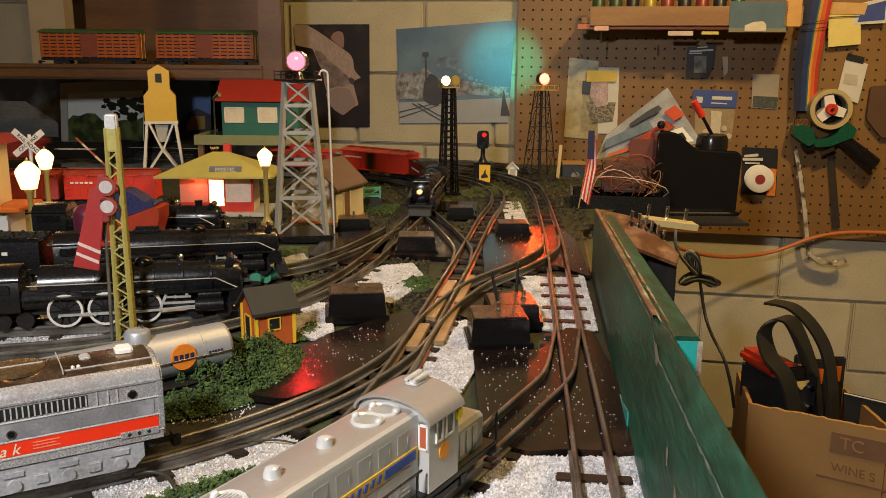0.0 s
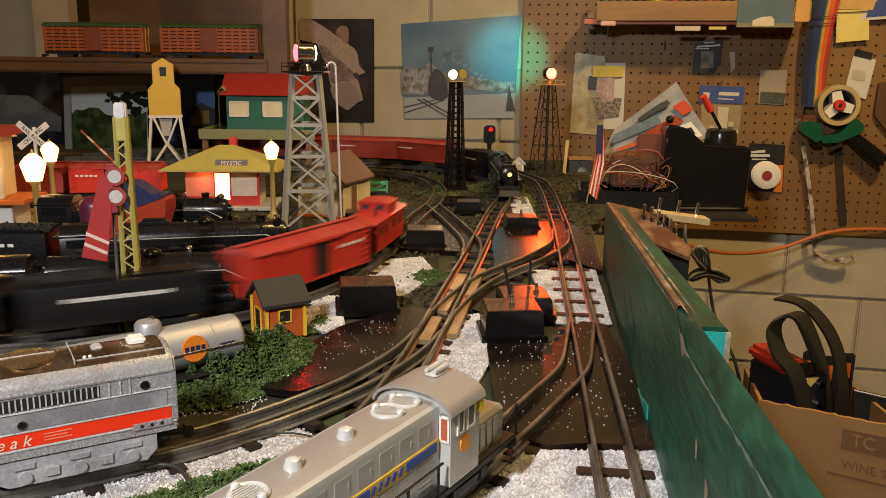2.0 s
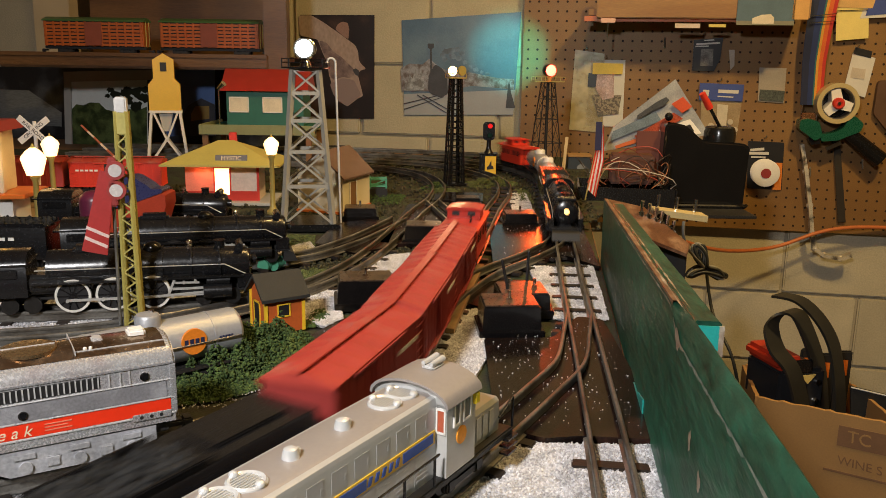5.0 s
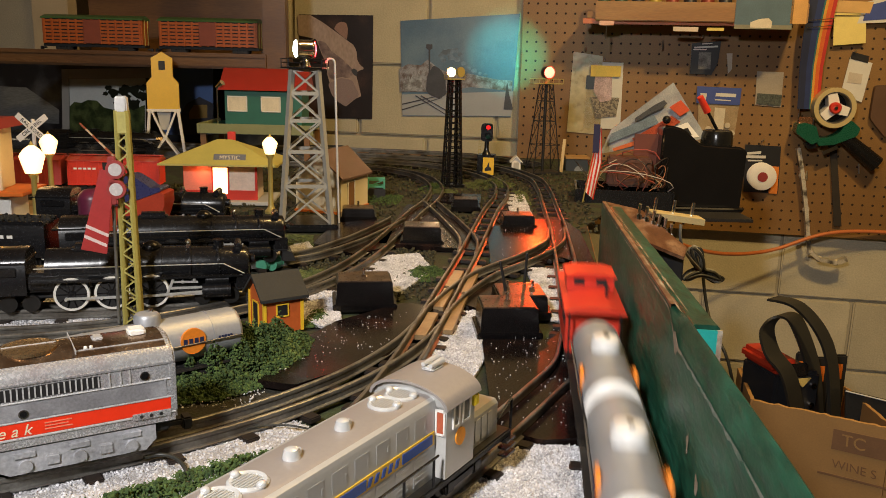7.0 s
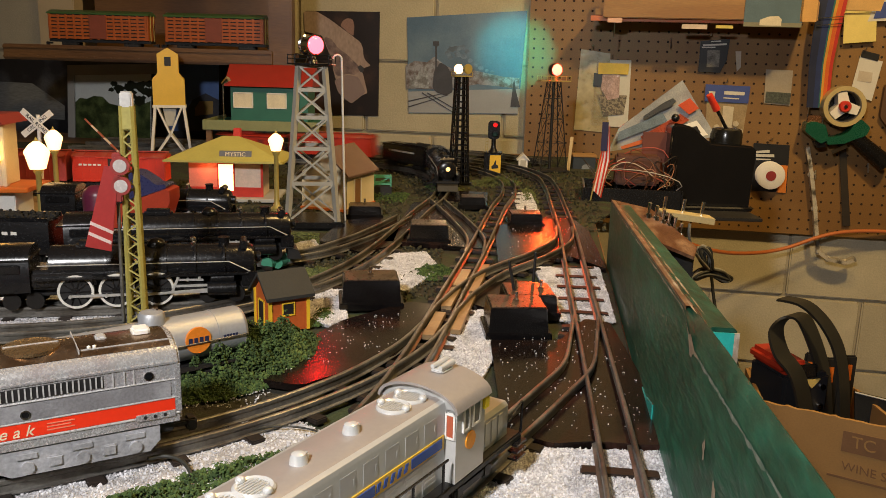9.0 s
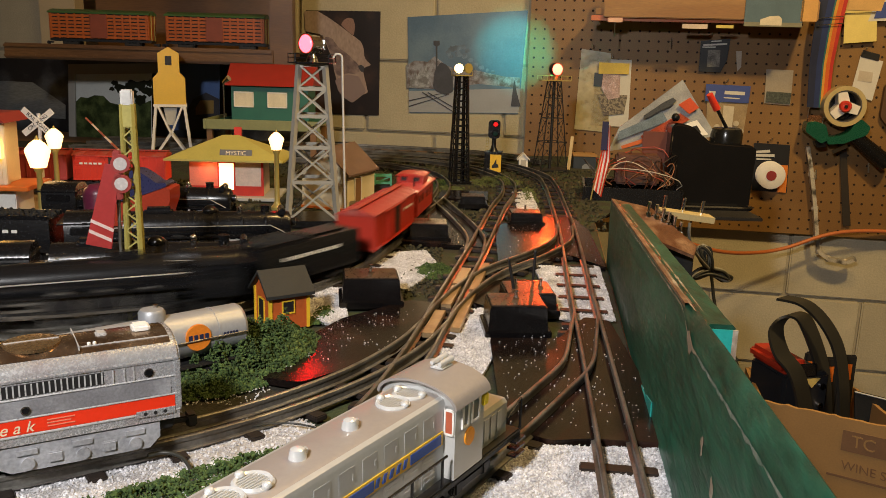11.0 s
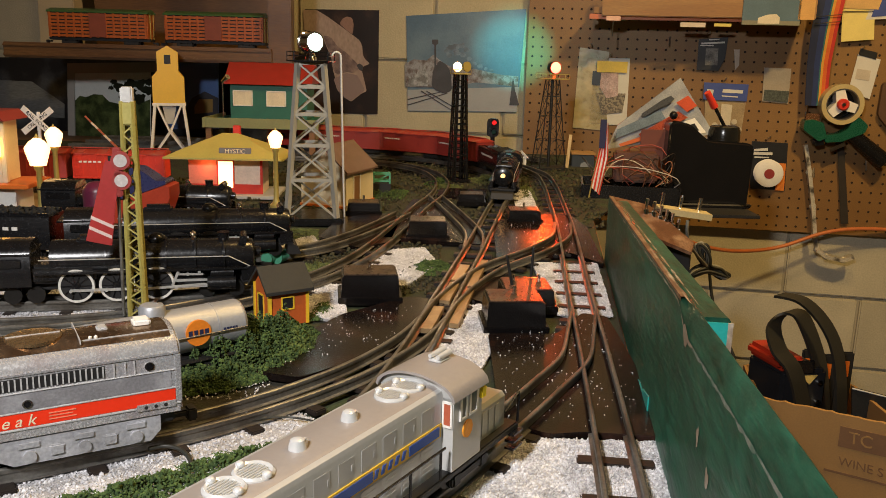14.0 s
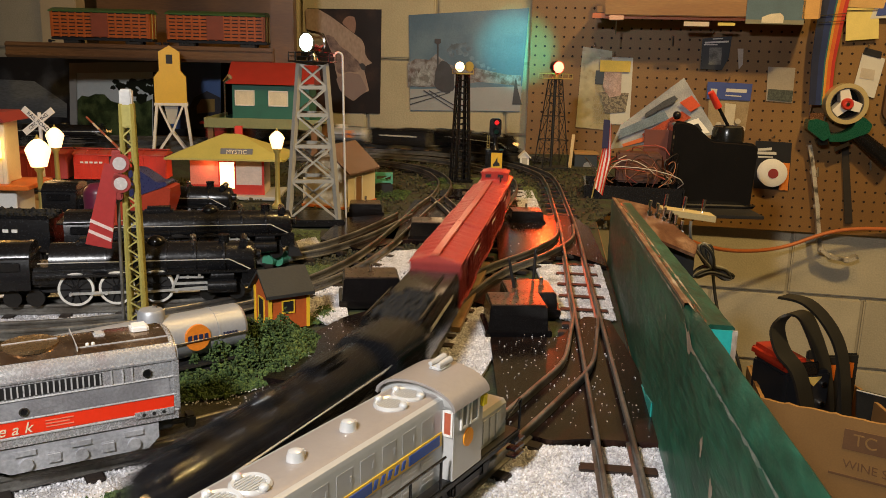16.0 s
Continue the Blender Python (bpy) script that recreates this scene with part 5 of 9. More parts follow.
def build_huts():
    x, y = (0.1734, 1.8892)
    t = gable_house("hut", pose(x, y, 0, 0, 0, 0), 0.020, 0.018, 0.026, 0.036, WHITE, WHITE, "tiny white hut by the wall", "hut")
    part("doorway", made(box, -0.006, 0.006, -0.0095, -0.009, 0.002, 0.024), GREY_PAINT, t)
    # cream shed behind the beacon tower
    t = gable_house("freight_shed", pose(-0.172, 1.375, 0, 0, 0, -20), 0.080, 0.10, 0.060, 0.096, CREAM, BROWN_ROOF, "cream freight shed with a brown shingle roof", "shed", 0.006)
    part("door", made(box, 0.040, 0.0412, -0.024, -0.004, 0.002, 0.048), DARK_WOOD, t)
    part("door_frame", made(box, 0.0402, 0.0418, -0.027, -0.0245, 0.001, 0.050), WHITE, t)
    part("door_frame", made(box, 0.0402, 0.0418, -0.0035, -0.001, 0.001, 0.050), WHITE, t)
    part("plinth", made(box, -0.042, 0.042, -0.052, 0.052, 0, 0.004), ORANGE, t, "orange-red plinth")
    # small orange shanty with yellow corners
    t = gable_house("shanty", pose(-0.138, 0.735, 0, 0, 0, 12), 0.034, 0.036, 0.035, 0.050, mat("shanty_red", (0.48, 0.10, 0.02), 0.5, 0, 0.12, 40, 0.04), DARK_ROOF,
                    "small red-orange shanty with yellow corner posts", "shanty", 0.005)
    t.matrix_world = pose(-0.143, 0.738, 0, 0, 0, -56)
    for sx in (-1, 1):
        for sy in (-1, 1):
            part("corner_post", made(box, sx * 0.017 - 0.0014, sx * 0.017 + 0.0014, sy * 0.018 - 0.0014, sy * 0.018 + 0.0014, 0, 0.0355), YELLOW, t)
    for yy in (-0.0182,):
        dr = part("doorway", made(box, -0.0085, 0.003, yy - 0.0003, yy + 0.0003, 0.001, 0.026), BLACK_DULL, t)
        part("door_frame", made(box, -0.010, -0.0085, yy - 0.0007, yy + 0.0004, 0.001, 0.0275), YELLOW, dr)
        part("door_frame", made(box, 0.003, 0.0045, yy - 0.0007, yy + 0.0004, 0.001, 0.0275), YELLOW, dr)
        part("door_frame", made(box, -0.010, 0.0045, yy - 0.0007, yy + 0.0004, 0.026, 0.0275), YELLOW, dr)
    w = part("window", made(box, 0.0171, 0.0175, -0.006, 0.004, 0.016, 0.026), BLACK_DULL, t)
    for y0, y1, z0, z1 in ((-0.0072, -0.006, 0.0148, 0.0272), (0.004, 0.0052, 0.0148, 0.0272), (-0.006, 0.004, 0.0148, 0.016), (-0.006, 0.004, 0.026, 0.0272)):
        part("window_frame", made(box, 0.0171, 0.0181, y0, y1, z0, z1), YELLOW, w)
    # teal crate and dark box
    x, y = (-0.1081, 1.4767)
    t = thing("toy_crate", pose(x, y, 0, 0, 0, 5), "small teal open crate on a dark box", "crate")
    part("box", made(box, -0.016, 0.016, -0.012, 0.012, 0, 0.02, 0.001), BLACK_DULL, t)
    bm = bmesh.new()
    for sx in (-0.014, 0.014):
        for sy in (-0.01, 0.01):
            bar(bm, (sx, sy, 0.02), (sx, sy, 0.038), 0.003)
    for z in (0.024, 0.036):
        for sy in (-0.01, 0.01):
            bar(bm, (-0.014, sy, z), (0.014, sy, z), 0.003)
        for sx in (-0.014, 0.014):
            bar(bm, (sx, -0.01, z), (sx, 0.01, z), 0.003)
    bar(bm, (-0.014, -0.01, 0.024), (0.014, -0.01, 0.036), 0.002)
    part("frame", bm, mat("teal_paint", (0.08, 0.33, 0.22), 0.5), t)


build_huts()

# two green cable drums behind the shanty
for k, px in enumerate(((-0.1965, 0.9490), (-0.1860, 0.9556))):
    t = thing("cable_drum", pose(px[0], px[1], 0.0075, 0, 90, 70), "small pale green drum lying by the track", "drum", "green drums")
    bm = bmesh.new()
    lathe(bm, [(0.007, -0.008), (0.007, 0.008)], 16)
    part("barrel", bm, mat("drum_green", (0.10, 0.36, 0.22), 0.45), t)
    for z in (-0.008, 0.008):
        bm = bmesh.new()
        lathe(bm, [(0.0075, z - 0.0008), (0.0075, z + 0.0008)], 16)
        part("rim", bm, mat("rim_green", (0.07, 0.28, 0.17), 0.45), t)


def station():
    t = thing("station", pose(-0.362, 1.432, 0, 0, 0, 3), "cream and red toy station with an olive hip roof, lit inside", "station")
    part("platform", made(box, -0.085, 0.085, -0.055, 0.055, 0, 0.006, 0.001), GREY_PAINT, t)
    part("wall", made(box, -0.062, 0.058, -0.034, 0.034, 0.006, 0.068), mat("station_wall", (0.75, 0.60, 0.48), 0.5), t)
    for y in (-0.0345,):
        part("wainscot", made(box, -0.0625, 0.0585, y - 0.0006, y + 0.0006, 0.006, 0.022), RED_BRIGHT, t, "red wainscot")
        # the panel's colour holds the red light on this half of the wall
        part("wall_panel", made(box, -0.0625, -0.012, y - 0.0004, y + 0.0002, 0.022, 0.066), mat("wall_red_glow", (0.8, 0.25, 0.15), 0.5), t, "wall panel with a red glow put into its colour")
    part("wainscot", made(box, -0.0632, -0.0622, -0.034, 0.034, 0.006, 0.066), RED_BRIGHT, t)
    for x0, x1 in ((-0.014, 0.010),):
        w = part("window", made(box, x0, x1, -0.0356, -0.0350, 0.016, 0.060), LIT_WINDOW, t, "bright yellow lit window")
        for a, b in ((x0 - 0.0025, x0), (x1, x1 + 0.0025)):
            part("window_frame", made(box, a, b, -0.0362, -0.0345, 0.014, 0.062), RED_BRIGHT, w)
        part("window_frame", made(box, x0, x1, -0.0362, -0.0345, 0.060, 0.0625), RED_BRIGHT, w)
    w = part("window", made(box, -0.0640, -0.0633, -0.022, 0.0, 0.018, 0.062), LIT_WINDOW, t)
    part("corner_trim", made(box, 0.055, 0.0590, -0.0358, -0.0340, 0.006, 0.068), RED_BRIGHT, t)
    bm = bmesh.new()
    a = [bm.verts.new(v) for v in ((-0.096, -0.068, 0.066), (0.098, -0.068, 0.066), (0.098, 0.06, 0.066), (-0.096, 0.06, 0.066))]
    b = [bm.verts.new(v) for v in ((-0.096, -0.068, 0.069), (0.098, -0.068, 0.069), (0.098, 0.06, 0.069), (-0.096, 0.06, 0.069))]
    r = [bm.verts.new(v) for v in ((-0.012, -0.004, 0.104), (0.014, -0.004, 0.104))]
    bm.faces.new(a[::-1])
    for i in range(4):
        bm.faces.new((a[i], a[(i + 1) % 4], b[(i + 1) % 4], b[i]))
    bm.faces.new((b[0], b[1], r[1], r[0])), bm.faces.new((b[2], b[3], r[0], r[1])), bm.faces.new((b[1], b[2], r[1])), bm.faces.new((b[3], b[0], r[0]))
    part("roof", bm, GREEN_ROOF, t, "olive hip roof", False)
    part("chimney", made(box, 0.004, 0.016, 0.004, 0.016, 0.095, 0.116, 0.001), RED_BRIGHT, t, "red chimney")
    tilt = Matrix.Translation((0.018, -0.0535, 0.0785)) @ Matrix.Rotation(radians(68), 4, "X")
    bm = bmesh.new()
    box(bm, -0.026, 0.026, -0.0062, 0.0062, 0, 0.0012, 0.0003, tilt)
    sg = part("sign", bm, mat("sign_slate", (0.10, 0.10, 0.11), 0.5), t, "dark sign with pale letters")
    text_part("MYSTIC", sg, tilt @ Matrix.Translation((0, 0, 0.0014)), 0.0098, CREAM)
    # added lamp outside the wall under the eave, with no fitting
    point_lamp("station_eave_fill", t.matrix_world @ Vector((-0.03, -0.05, 0.05)), 0.02, (1, 0.3, 0.12), 0.004)


station()


def street_lamp(m, h, r, label):
    t = thing("street_lamp", m, label, "street lamp", "street lamps")
    bm = bmesh.new()
    lathe(bm, [(0.010, 0), (0.010, 0.004), (0.006, 0.008), (0.0042, 0.014), (0.0036, h - 0.008), (0.006, h - 0.004), (0.0062, h)], 14)
    part("post", bm, BRASS, t)
    bm = bmesh.new()
    lathe(bm, [(r * 0.62, h), (r, h + r * 1.35), (r * 0.92, h + r * 1.55), (r * 0.6, h + r * 1.95), (r * 0.2, h + r * 2.25)], 20)
    part("globe", bm, WARM_GLOW, t, "glowing white lantern globe")
    bm = bmesh.new()
    lathe(bm, [(r * 0.22, h + r * 2.2), (r * 0.1, h + r * 2.5), (r * 0.02, h + r * 2.6)], 8)
    part("finial", bm, BRASS, t)
    return t


street_lamp(pose(-0.262, 1.315, 0), 0.094, 0.012, "olive street lamp beside the station, lit")
street_lamp(pose(-0.545, 1.13, 0), 0.082, 0.0165, "lit street lamp with a thick olive post")
street_lamp(pose(-0.60, 1.30, 0), 0.088, 0.0135, "lit street lamp beside a cream tower")


def semaphore():
    """Tall olive semaphore with a hanging red blade."""
    x, y = -0.268, 0.722
    t = thing("semaphore", pose(x, y, 0, 0, 0, 10), "olive lattice semaphore mast with a red striped blade", "semaphore")
    part("base", made(box, -0.02, 0.02, -0.02, 0.02, 0, 0.006, 0.001), BLACK, t)
    w = 0.0056
    for sx in (-1, 1):
        for sy in (-1, 1):
            part("mast_corner", made(bar, (sx * w * 1.1, sy * w * 1.1, 0.006), (sx * w * 0.72, sy * w * 0.72, 0.196), 0.0030), OLIVE, t)
    n = 21
    for side in range(4):
        for k in range(n):
            bm = bmesh.new()
            z0, z1 = 0.008 + 0.168 * k / n, 0.008 + 0.168 * (k + 1) / n
            f = 1.1 - 0.38 * z0 / 0.196
            a, b = Vector((-w * f, -w * f, z0)), Vector((w * f, -w * f, z1))
            rt = Matrix.Rotation(radians(90 * side), 3, "Z")
            if k % 2:
                a, b = Vector((w * f, -w * f, z0)), Vector((-w * f, -w * f, z1))
            bar(bm, rt @ a, rt @ b, 0.0020, 0.0012)
            part("lacing", bm, OLIVE, t)
    part("mast_head", made(box, -0.0056, 0.0056, -0.0056, 0.0056, 0.176, 0.196, 0.001), OLIVE, t)
    part("cap", made(box, -0.0050, 0.0050, -0.0050, 0.0050, 0.194, 0.208, 0.0012), mat("cap_metal", (0.7, 0.69, 0.66), 0.35, 0.6), t, "bright metal cap")
    ar = pose(-0.0085, -0.0115, 0.136, 0, 0, 0)
    bm = bmesh.new()
    box(bm, -0.0035, 0.0035, -0.0022, 0.0022, -0.02, 0.022, 0.001, ar)
    rod(bm, (-0.0085, -0.004, 0.136), (-0.0085, -0.015, 0.136), 0.003, n=10)
    sp = part("spectacle", bm, RED_DARK, t)
    for z in (0.147, 0.130):
        bm = bmesh.new()
        rod(bm, (-0.0055, -0.0118, z), (-0.0055, -0.0150, z), 0.0080, n=20)
        part("spectacle_ring", bm, RED_DARK, sp)
        bm = bmesh.new()
        rod(bm, (-0.0055, -0.0120, z), (-0.0055, -0.0156, z), 0.0055, n=20)
        part("spectacle_lens", bm, mat("lens_pale", (0.5, 0.46, 0.44), 0.25), sp)
    bl = pose(-0.012, -0.0135, 0.146, 0, 12, 0)
    bm = bmesh.new()
    vs = box(bm, -0.0085, 0.0085, -0.0006, 0.0006, -0.072, 0.0, 0.0004)
    for v in vs:
        v.co.x *= 0.72 + 0.55 * (-v.co.z / 0.072)
        v.co = bl @ v.co
    blade = part("blade", bm, mat("blade_red", (0.36, 0.025, 0.022), 0.45, 0, 0.12, 60), t, "dark red blade with two pale stripes")
    for z in (-0.062, -0.053):
        bm = bmesh.new()
        vs = box(bm, -0.0097, 0.0097, -0.0010, 0.0010, z - 0.0014, z + 0.0014)
        for v in vs:
            v.co.z += v.co.x * -0.25
            v.co = bl @ v.co
        part("blade_stripe", bm, mat("stripe_pale", (0.65, 0.5, 0.45), 0.5), blade)
    bm = bmesh.new()
    rod(bm, (-0.0115, -0.006, 0.008), (-0.0100, -0.006, 0.128), 0.0015, n=6)
    part("pull_rod", bm, STEEL, t)


semaphore()


def left_things():
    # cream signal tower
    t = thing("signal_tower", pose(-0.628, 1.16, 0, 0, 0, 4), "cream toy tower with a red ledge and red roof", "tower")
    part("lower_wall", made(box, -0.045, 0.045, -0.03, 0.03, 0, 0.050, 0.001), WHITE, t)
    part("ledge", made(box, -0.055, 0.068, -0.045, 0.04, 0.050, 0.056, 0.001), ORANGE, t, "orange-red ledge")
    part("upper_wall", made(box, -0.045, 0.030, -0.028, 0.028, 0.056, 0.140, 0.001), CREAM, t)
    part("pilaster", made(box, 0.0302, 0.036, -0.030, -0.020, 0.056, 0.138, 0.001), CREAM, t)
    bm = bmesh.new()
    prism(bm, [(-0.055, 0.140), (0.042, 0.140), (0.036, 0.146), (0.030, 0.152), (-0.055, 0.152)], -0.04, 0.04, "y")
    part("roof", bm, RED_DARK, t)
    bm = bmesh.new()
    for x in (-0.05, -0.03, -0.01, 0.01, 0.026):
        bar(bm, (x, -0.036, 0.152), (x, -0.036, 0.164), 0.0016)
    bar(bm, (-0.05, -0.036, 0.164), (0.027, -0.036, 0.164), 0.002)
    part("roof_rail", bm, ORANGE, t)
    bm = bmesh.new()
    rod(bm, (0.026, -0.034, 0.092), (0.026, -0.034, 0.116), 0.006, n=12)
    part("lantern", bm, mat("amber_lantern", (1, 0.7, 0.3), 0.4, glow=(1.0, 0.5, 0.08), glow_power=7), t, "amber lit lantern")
    # crossbuck
    t = thing("crossing_sign", pose(-0.655, 1.37, 0, 0, 0, 0), "white X-shaped railroad crossing sign on a post", "crossing sign")
    part("post", made(rod, (0, 0, 0), (0, 0, 0.135), 0.003, n=8), WHITE, t)
    for k, (a, words) in enumerate(((38, "CROSSING"), (-42, "RAIL ROAD"))):
        m = Matrix.Translation((0, -0.004 - 0.0012 * k, 0.121)) @ Matrix.Rotation(radians(-a), 4, "Y")
        bm = bmesh.new()
        box(bm, -0.031, 0.031, -0.0006, 0.0006, -0.0052, 0.0052, 0.0003, m)
        bd = part("board", bm, WHITE, t)
        text_part(words, bd, m @ Matrix.Translation((0, -0.0009, 0)) @ Matrix.Rotation(radians(90), 4, "X"), 0.0082, BLACK_DULL)
    # striped gate arm
    t = thing("crossing_gate", pose(-0.555, 1.40, 0, 0, 0, 0), "striped red and white crossing gate arm, raised", "crossing gate")
    part("post", made(rod, (0.03, 0, 0), (0.03, 0, 0.065), 0.004, n=10), BLACK_DULL, t)
    for k in range(7):
        a, b = Vector((0.034, -0.003, 0.058)), Vector((-0.036, -0.003, 0.128))
        part("arm_band", made(bar, a.lerp(b, k / 7), a.lerp(b, (k + 1) / 7), 0.0062 - 0.0004 * k, 0.002), (OLD_WHITE if k % 2 else ARM_RED), t)
    # parked red freight cars on the far left line
    for px, lab in (((-0.535, 1.40), "red toy boxcar standing behind the engines"), ((-0.692, 1.388), "faded red toy boxcar behind the crossing")):
        c = boxcar(lab, RED_BRIGHT if px[0] > -0.56 else OLD_RED, None, px[0] > -0.56)
        c.matrix_world = pose(px[0], px[1], 0.0152, 0, 0, 5)
    bm = bmesh.new()
    box(bm, -1.2, -0.46, 1.20, 1.43, 0, 0.003)
    tagged(part("road_strip", bm, mat("tan_road", (0.36, 0.26, 0.15), 0.9, 0, 0.2, 30, 0.2)), "tan toy road strip behind the engines", "road", kind="structure")
    tk = Line([(-1.3, 1.335), (-0.9, 1.368), (-0.6, 1.394), (-0.45, 1.408)])
    track(tk, 0, tk.length, "toy steel rails on black ties under red cars", 0.004)
    # toy automobiles
    for at, col, lab, turn in (((-0.455, 1.33), mat("purple_car", (0.10, 0.06, 0.17), 0.3, 0.2, 0.05), "dark purple toy automobile on the road", 150),
                               ((-0.43, 1.27), RED_BRIGHT, "bright red toy automobile on the road", 160), ((-0.52, 1.30), mat("maroon_car", (0.32, 0.02, 0.06), 0.3, 0.1), "maroon toy automobile with a rounded roof", 170)):
        t = thing("toy_automobile", pose(*at, 0.0, 0, 0, turn), lab, "toy car", "toy automobiles")
        bm = bmesh.new()
        prism(bm, rounded([(-0.036, 0.006), (0.036, 0.006), (0.036, 0.015), (0.020, 0.020), (0.008, 0.030), (-0.016, 0.031), (-0.027, 0.021), (-0.036, 0.019)], 0.006), -0.0135, 0.0135, "y")
        part("body", bm, col, t)
        for s in (-1, 1):
            part("window", made(box, -0.014, 0.008, s * 0.0136 - 0.0003, s * 0.0136 + 0.0003, 0.021, 0.028), BLACK, t)
            for x in (-0.022, 0.022):
                bm = bmesh.new()
                disc(bm, x, s * 0.012, 0.006, 0.006, 0.005, 14)
                part("wheel", bm, BLACK_DULL, t)
    # yellow coaling tower on white legs
    t = thing("coaling_tower", pose(-0.640, 1.98, 0, 0, 0, 16), "yellow toy coaling tower on white splayed legs", "coaling tower")
    bm = bmesh.new()
    prism(bm, [(-0.035, 0.118), (0.035, 0.118), (0.035, 0.176), (0.023, 0.190), (0.023, 0.232), (0.0, 0.246), (-0.023, 0.232), (-0.023, 0.190), (-0.035, 0.176)], -0.022, 0.022, "y")
    part("body", bm, YELLOW, t)
    part("window", made(box, -0.007, 0.007, -0.0228, -0.0222, 0.206, 0.226), BLACK_DULL, t)
    for sy in (-0.019, 0.019):
        for sx in (-1, 1):
            part("leg", made(bar, (sx * 0.044, sy, 0), (sx * 0.031, sy, 0.116), 0.011, 0.006), WHITE, t)
            part("strut", made(bar, (sx * 0.036, sy, 0.0), (0, sy, 0.052), 0.011, 0.005), WHITE, t)
            part("strut", made(bar, (sx * 0.026, sy, 0.112), (0, sy, 0.050), 0.009, 0.0045), WHITE, t)
        part("cap_beam", made(box, -0.037, 0.037, sy - 0.003, sy + 0.003, 0.112, 0.118), WHITE, t)
    bm = bmesh.new()
    prism(bm, [(-0.016, 0.116), (0.016, 0.116), (0.008, 0.070), (-0.008, 0.070)], -0.012, 0.012, "y")
    part("hopper", bm, GREY_PAINT, t)
    # green house with a red roof on its raised deck
    t = thing("raised_deck", pose(-0.425, 1.97, 0.012, 0, 0, 0), "olive-green edged raised deck on dark posts", "deck")
    part("floor", made(box, -0.10, 0.14, -0.085, 0.09, 0.070, 0.076), GREEN_WALL, t, "dark green floor")
    part("front_edge", made(box, -0.105, 0.145, -0.092, -0.085, 0.060, 0.082, 0.001), DECK_GREEN, t)
    part("side_edge", made(box, -0.112, -0.105, -0.092, 0.09, 0.060, 0.082, 0.001), DECK_GREEN, t)
    for x in (-0.10, 0.13):
        for y in (-0.08, 0.08):
            part("post", made(box, x - 0.006, x + 0.006, y - 0.006, y + 0.006, 0, 0.060), DARK_WOOD, t)
    t = thing("green_house", pose(-0.415, 1.99, 0.088, 0, 0, 0), "green toy house with a red metal roof", "house")
    part("wall", made(box, -0.075, 0.10, -0.045, 0.06, 0, 0.080, 0.001), GREEN_WALL, t)
    bm = bmesh.new()
    prism(bm, [(-0.058, 0.078), (0.07, 0.078), (0.012, 0.126), (0.0, 0.126)], -0.086, 0.112, "x")
    part("roof", bm, mat("red_tin_roof", (0.36, 0.03, 0.022), 0.45, 0, 0.15, 40), t)
    for k, x in enumerate((-0.046, 0.030)):
        w = part("window", made(box, x - 0.021, x + 0.021, -0.0462, -0.0454, 0.032, 0.062), mat("pale_blind", (0.75, 0.66, 0.5), 0.6), t, "window with a cream blind")
        for a, b, c, d in ((-0.0225, -0.0205, 0.030, 0.064), (0.0205, 0.0225, 0.030, 0.064), (-0.0225, 0.0225, 0.062, 0.0645), (-0.0225, 0.0225, 0.0295, 0.032)):
            part("window_frame", made(box, x + a, x + b, -0.0472, -0.0452, c, d), WHITE, w)
    bm = bmesh.new()
    rod(bm, (-0.09, -0.05, 0.0), (-0.09, -0.05, 0.085), 0.002, n=8)
    rod(bm, (-0.09, -0.05, 0.082), (-0.076, -0.056, 0.094), 0.005, 0.007, n=12)
    part("porch_light", bm, CHROME, t)


DECK_GREEN = mat("deck_olive", (0.26, 0.27, 0.12), 0.5, 0, 0.15, 40)
ARM_RED = mat("arm_red", (0.33, 0.09, 0.05), 0.5)
OLD_WHITE = mat("arm_white", (0.6, 0.5, 0.4), 0.5)
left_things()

# ---- shelf with two stock cars ----


# darker than PINE: the dim light on this shelf is put into the colour
SHELF_WOOD = mat("dim_shelf_pine", (0.15, 0.075, 0.028), 0.42, 0.0, 0.35, 14, 0.12, second=(0.085, 0.040, 0.016), stretch=(0.12, 1, 1))


def shelf_left():
    t = thing("wall_shelf", pose(0, 0, 0), "pine wall shelf with side boards", "shelf")
    part("plank", made(box, -1.05, -0.415, 2.06, 2.42, 0.226, 0.242, 0.002), SHELF_WOOD, t)
    part("front_rail", made(box, -1.05, -0.415, 2.046, 2.0595, 0.210, 0.246, 0.002), SHELF_WOOD, t)
    part("upright", made(box, -1.08, -0.985, 2.30, 2.36, 0.24, 0.70, 0.002), mat("pale_upright", (0.36, 0.29, 0.19), 0.6, 0, 0.15, 10), t)
    part("upright", made(box, -0.425, -0.370, 2.06, 2.10, 0.20, 0.70, 0.002), SHELF_WOOD, t)
    part("back_board", made(box, -0.98, -0.43, 2.425, 2.44, 0.23, 0.70), SHELF_WOOD, t)
    for z in (0.214, 0.236):
        part("moulding", made(box, -1.05, -0.415, 2.042, 2.0465, z, z + 0.006, 0.0015), SHELF_WOOD, t)


shelf_left()


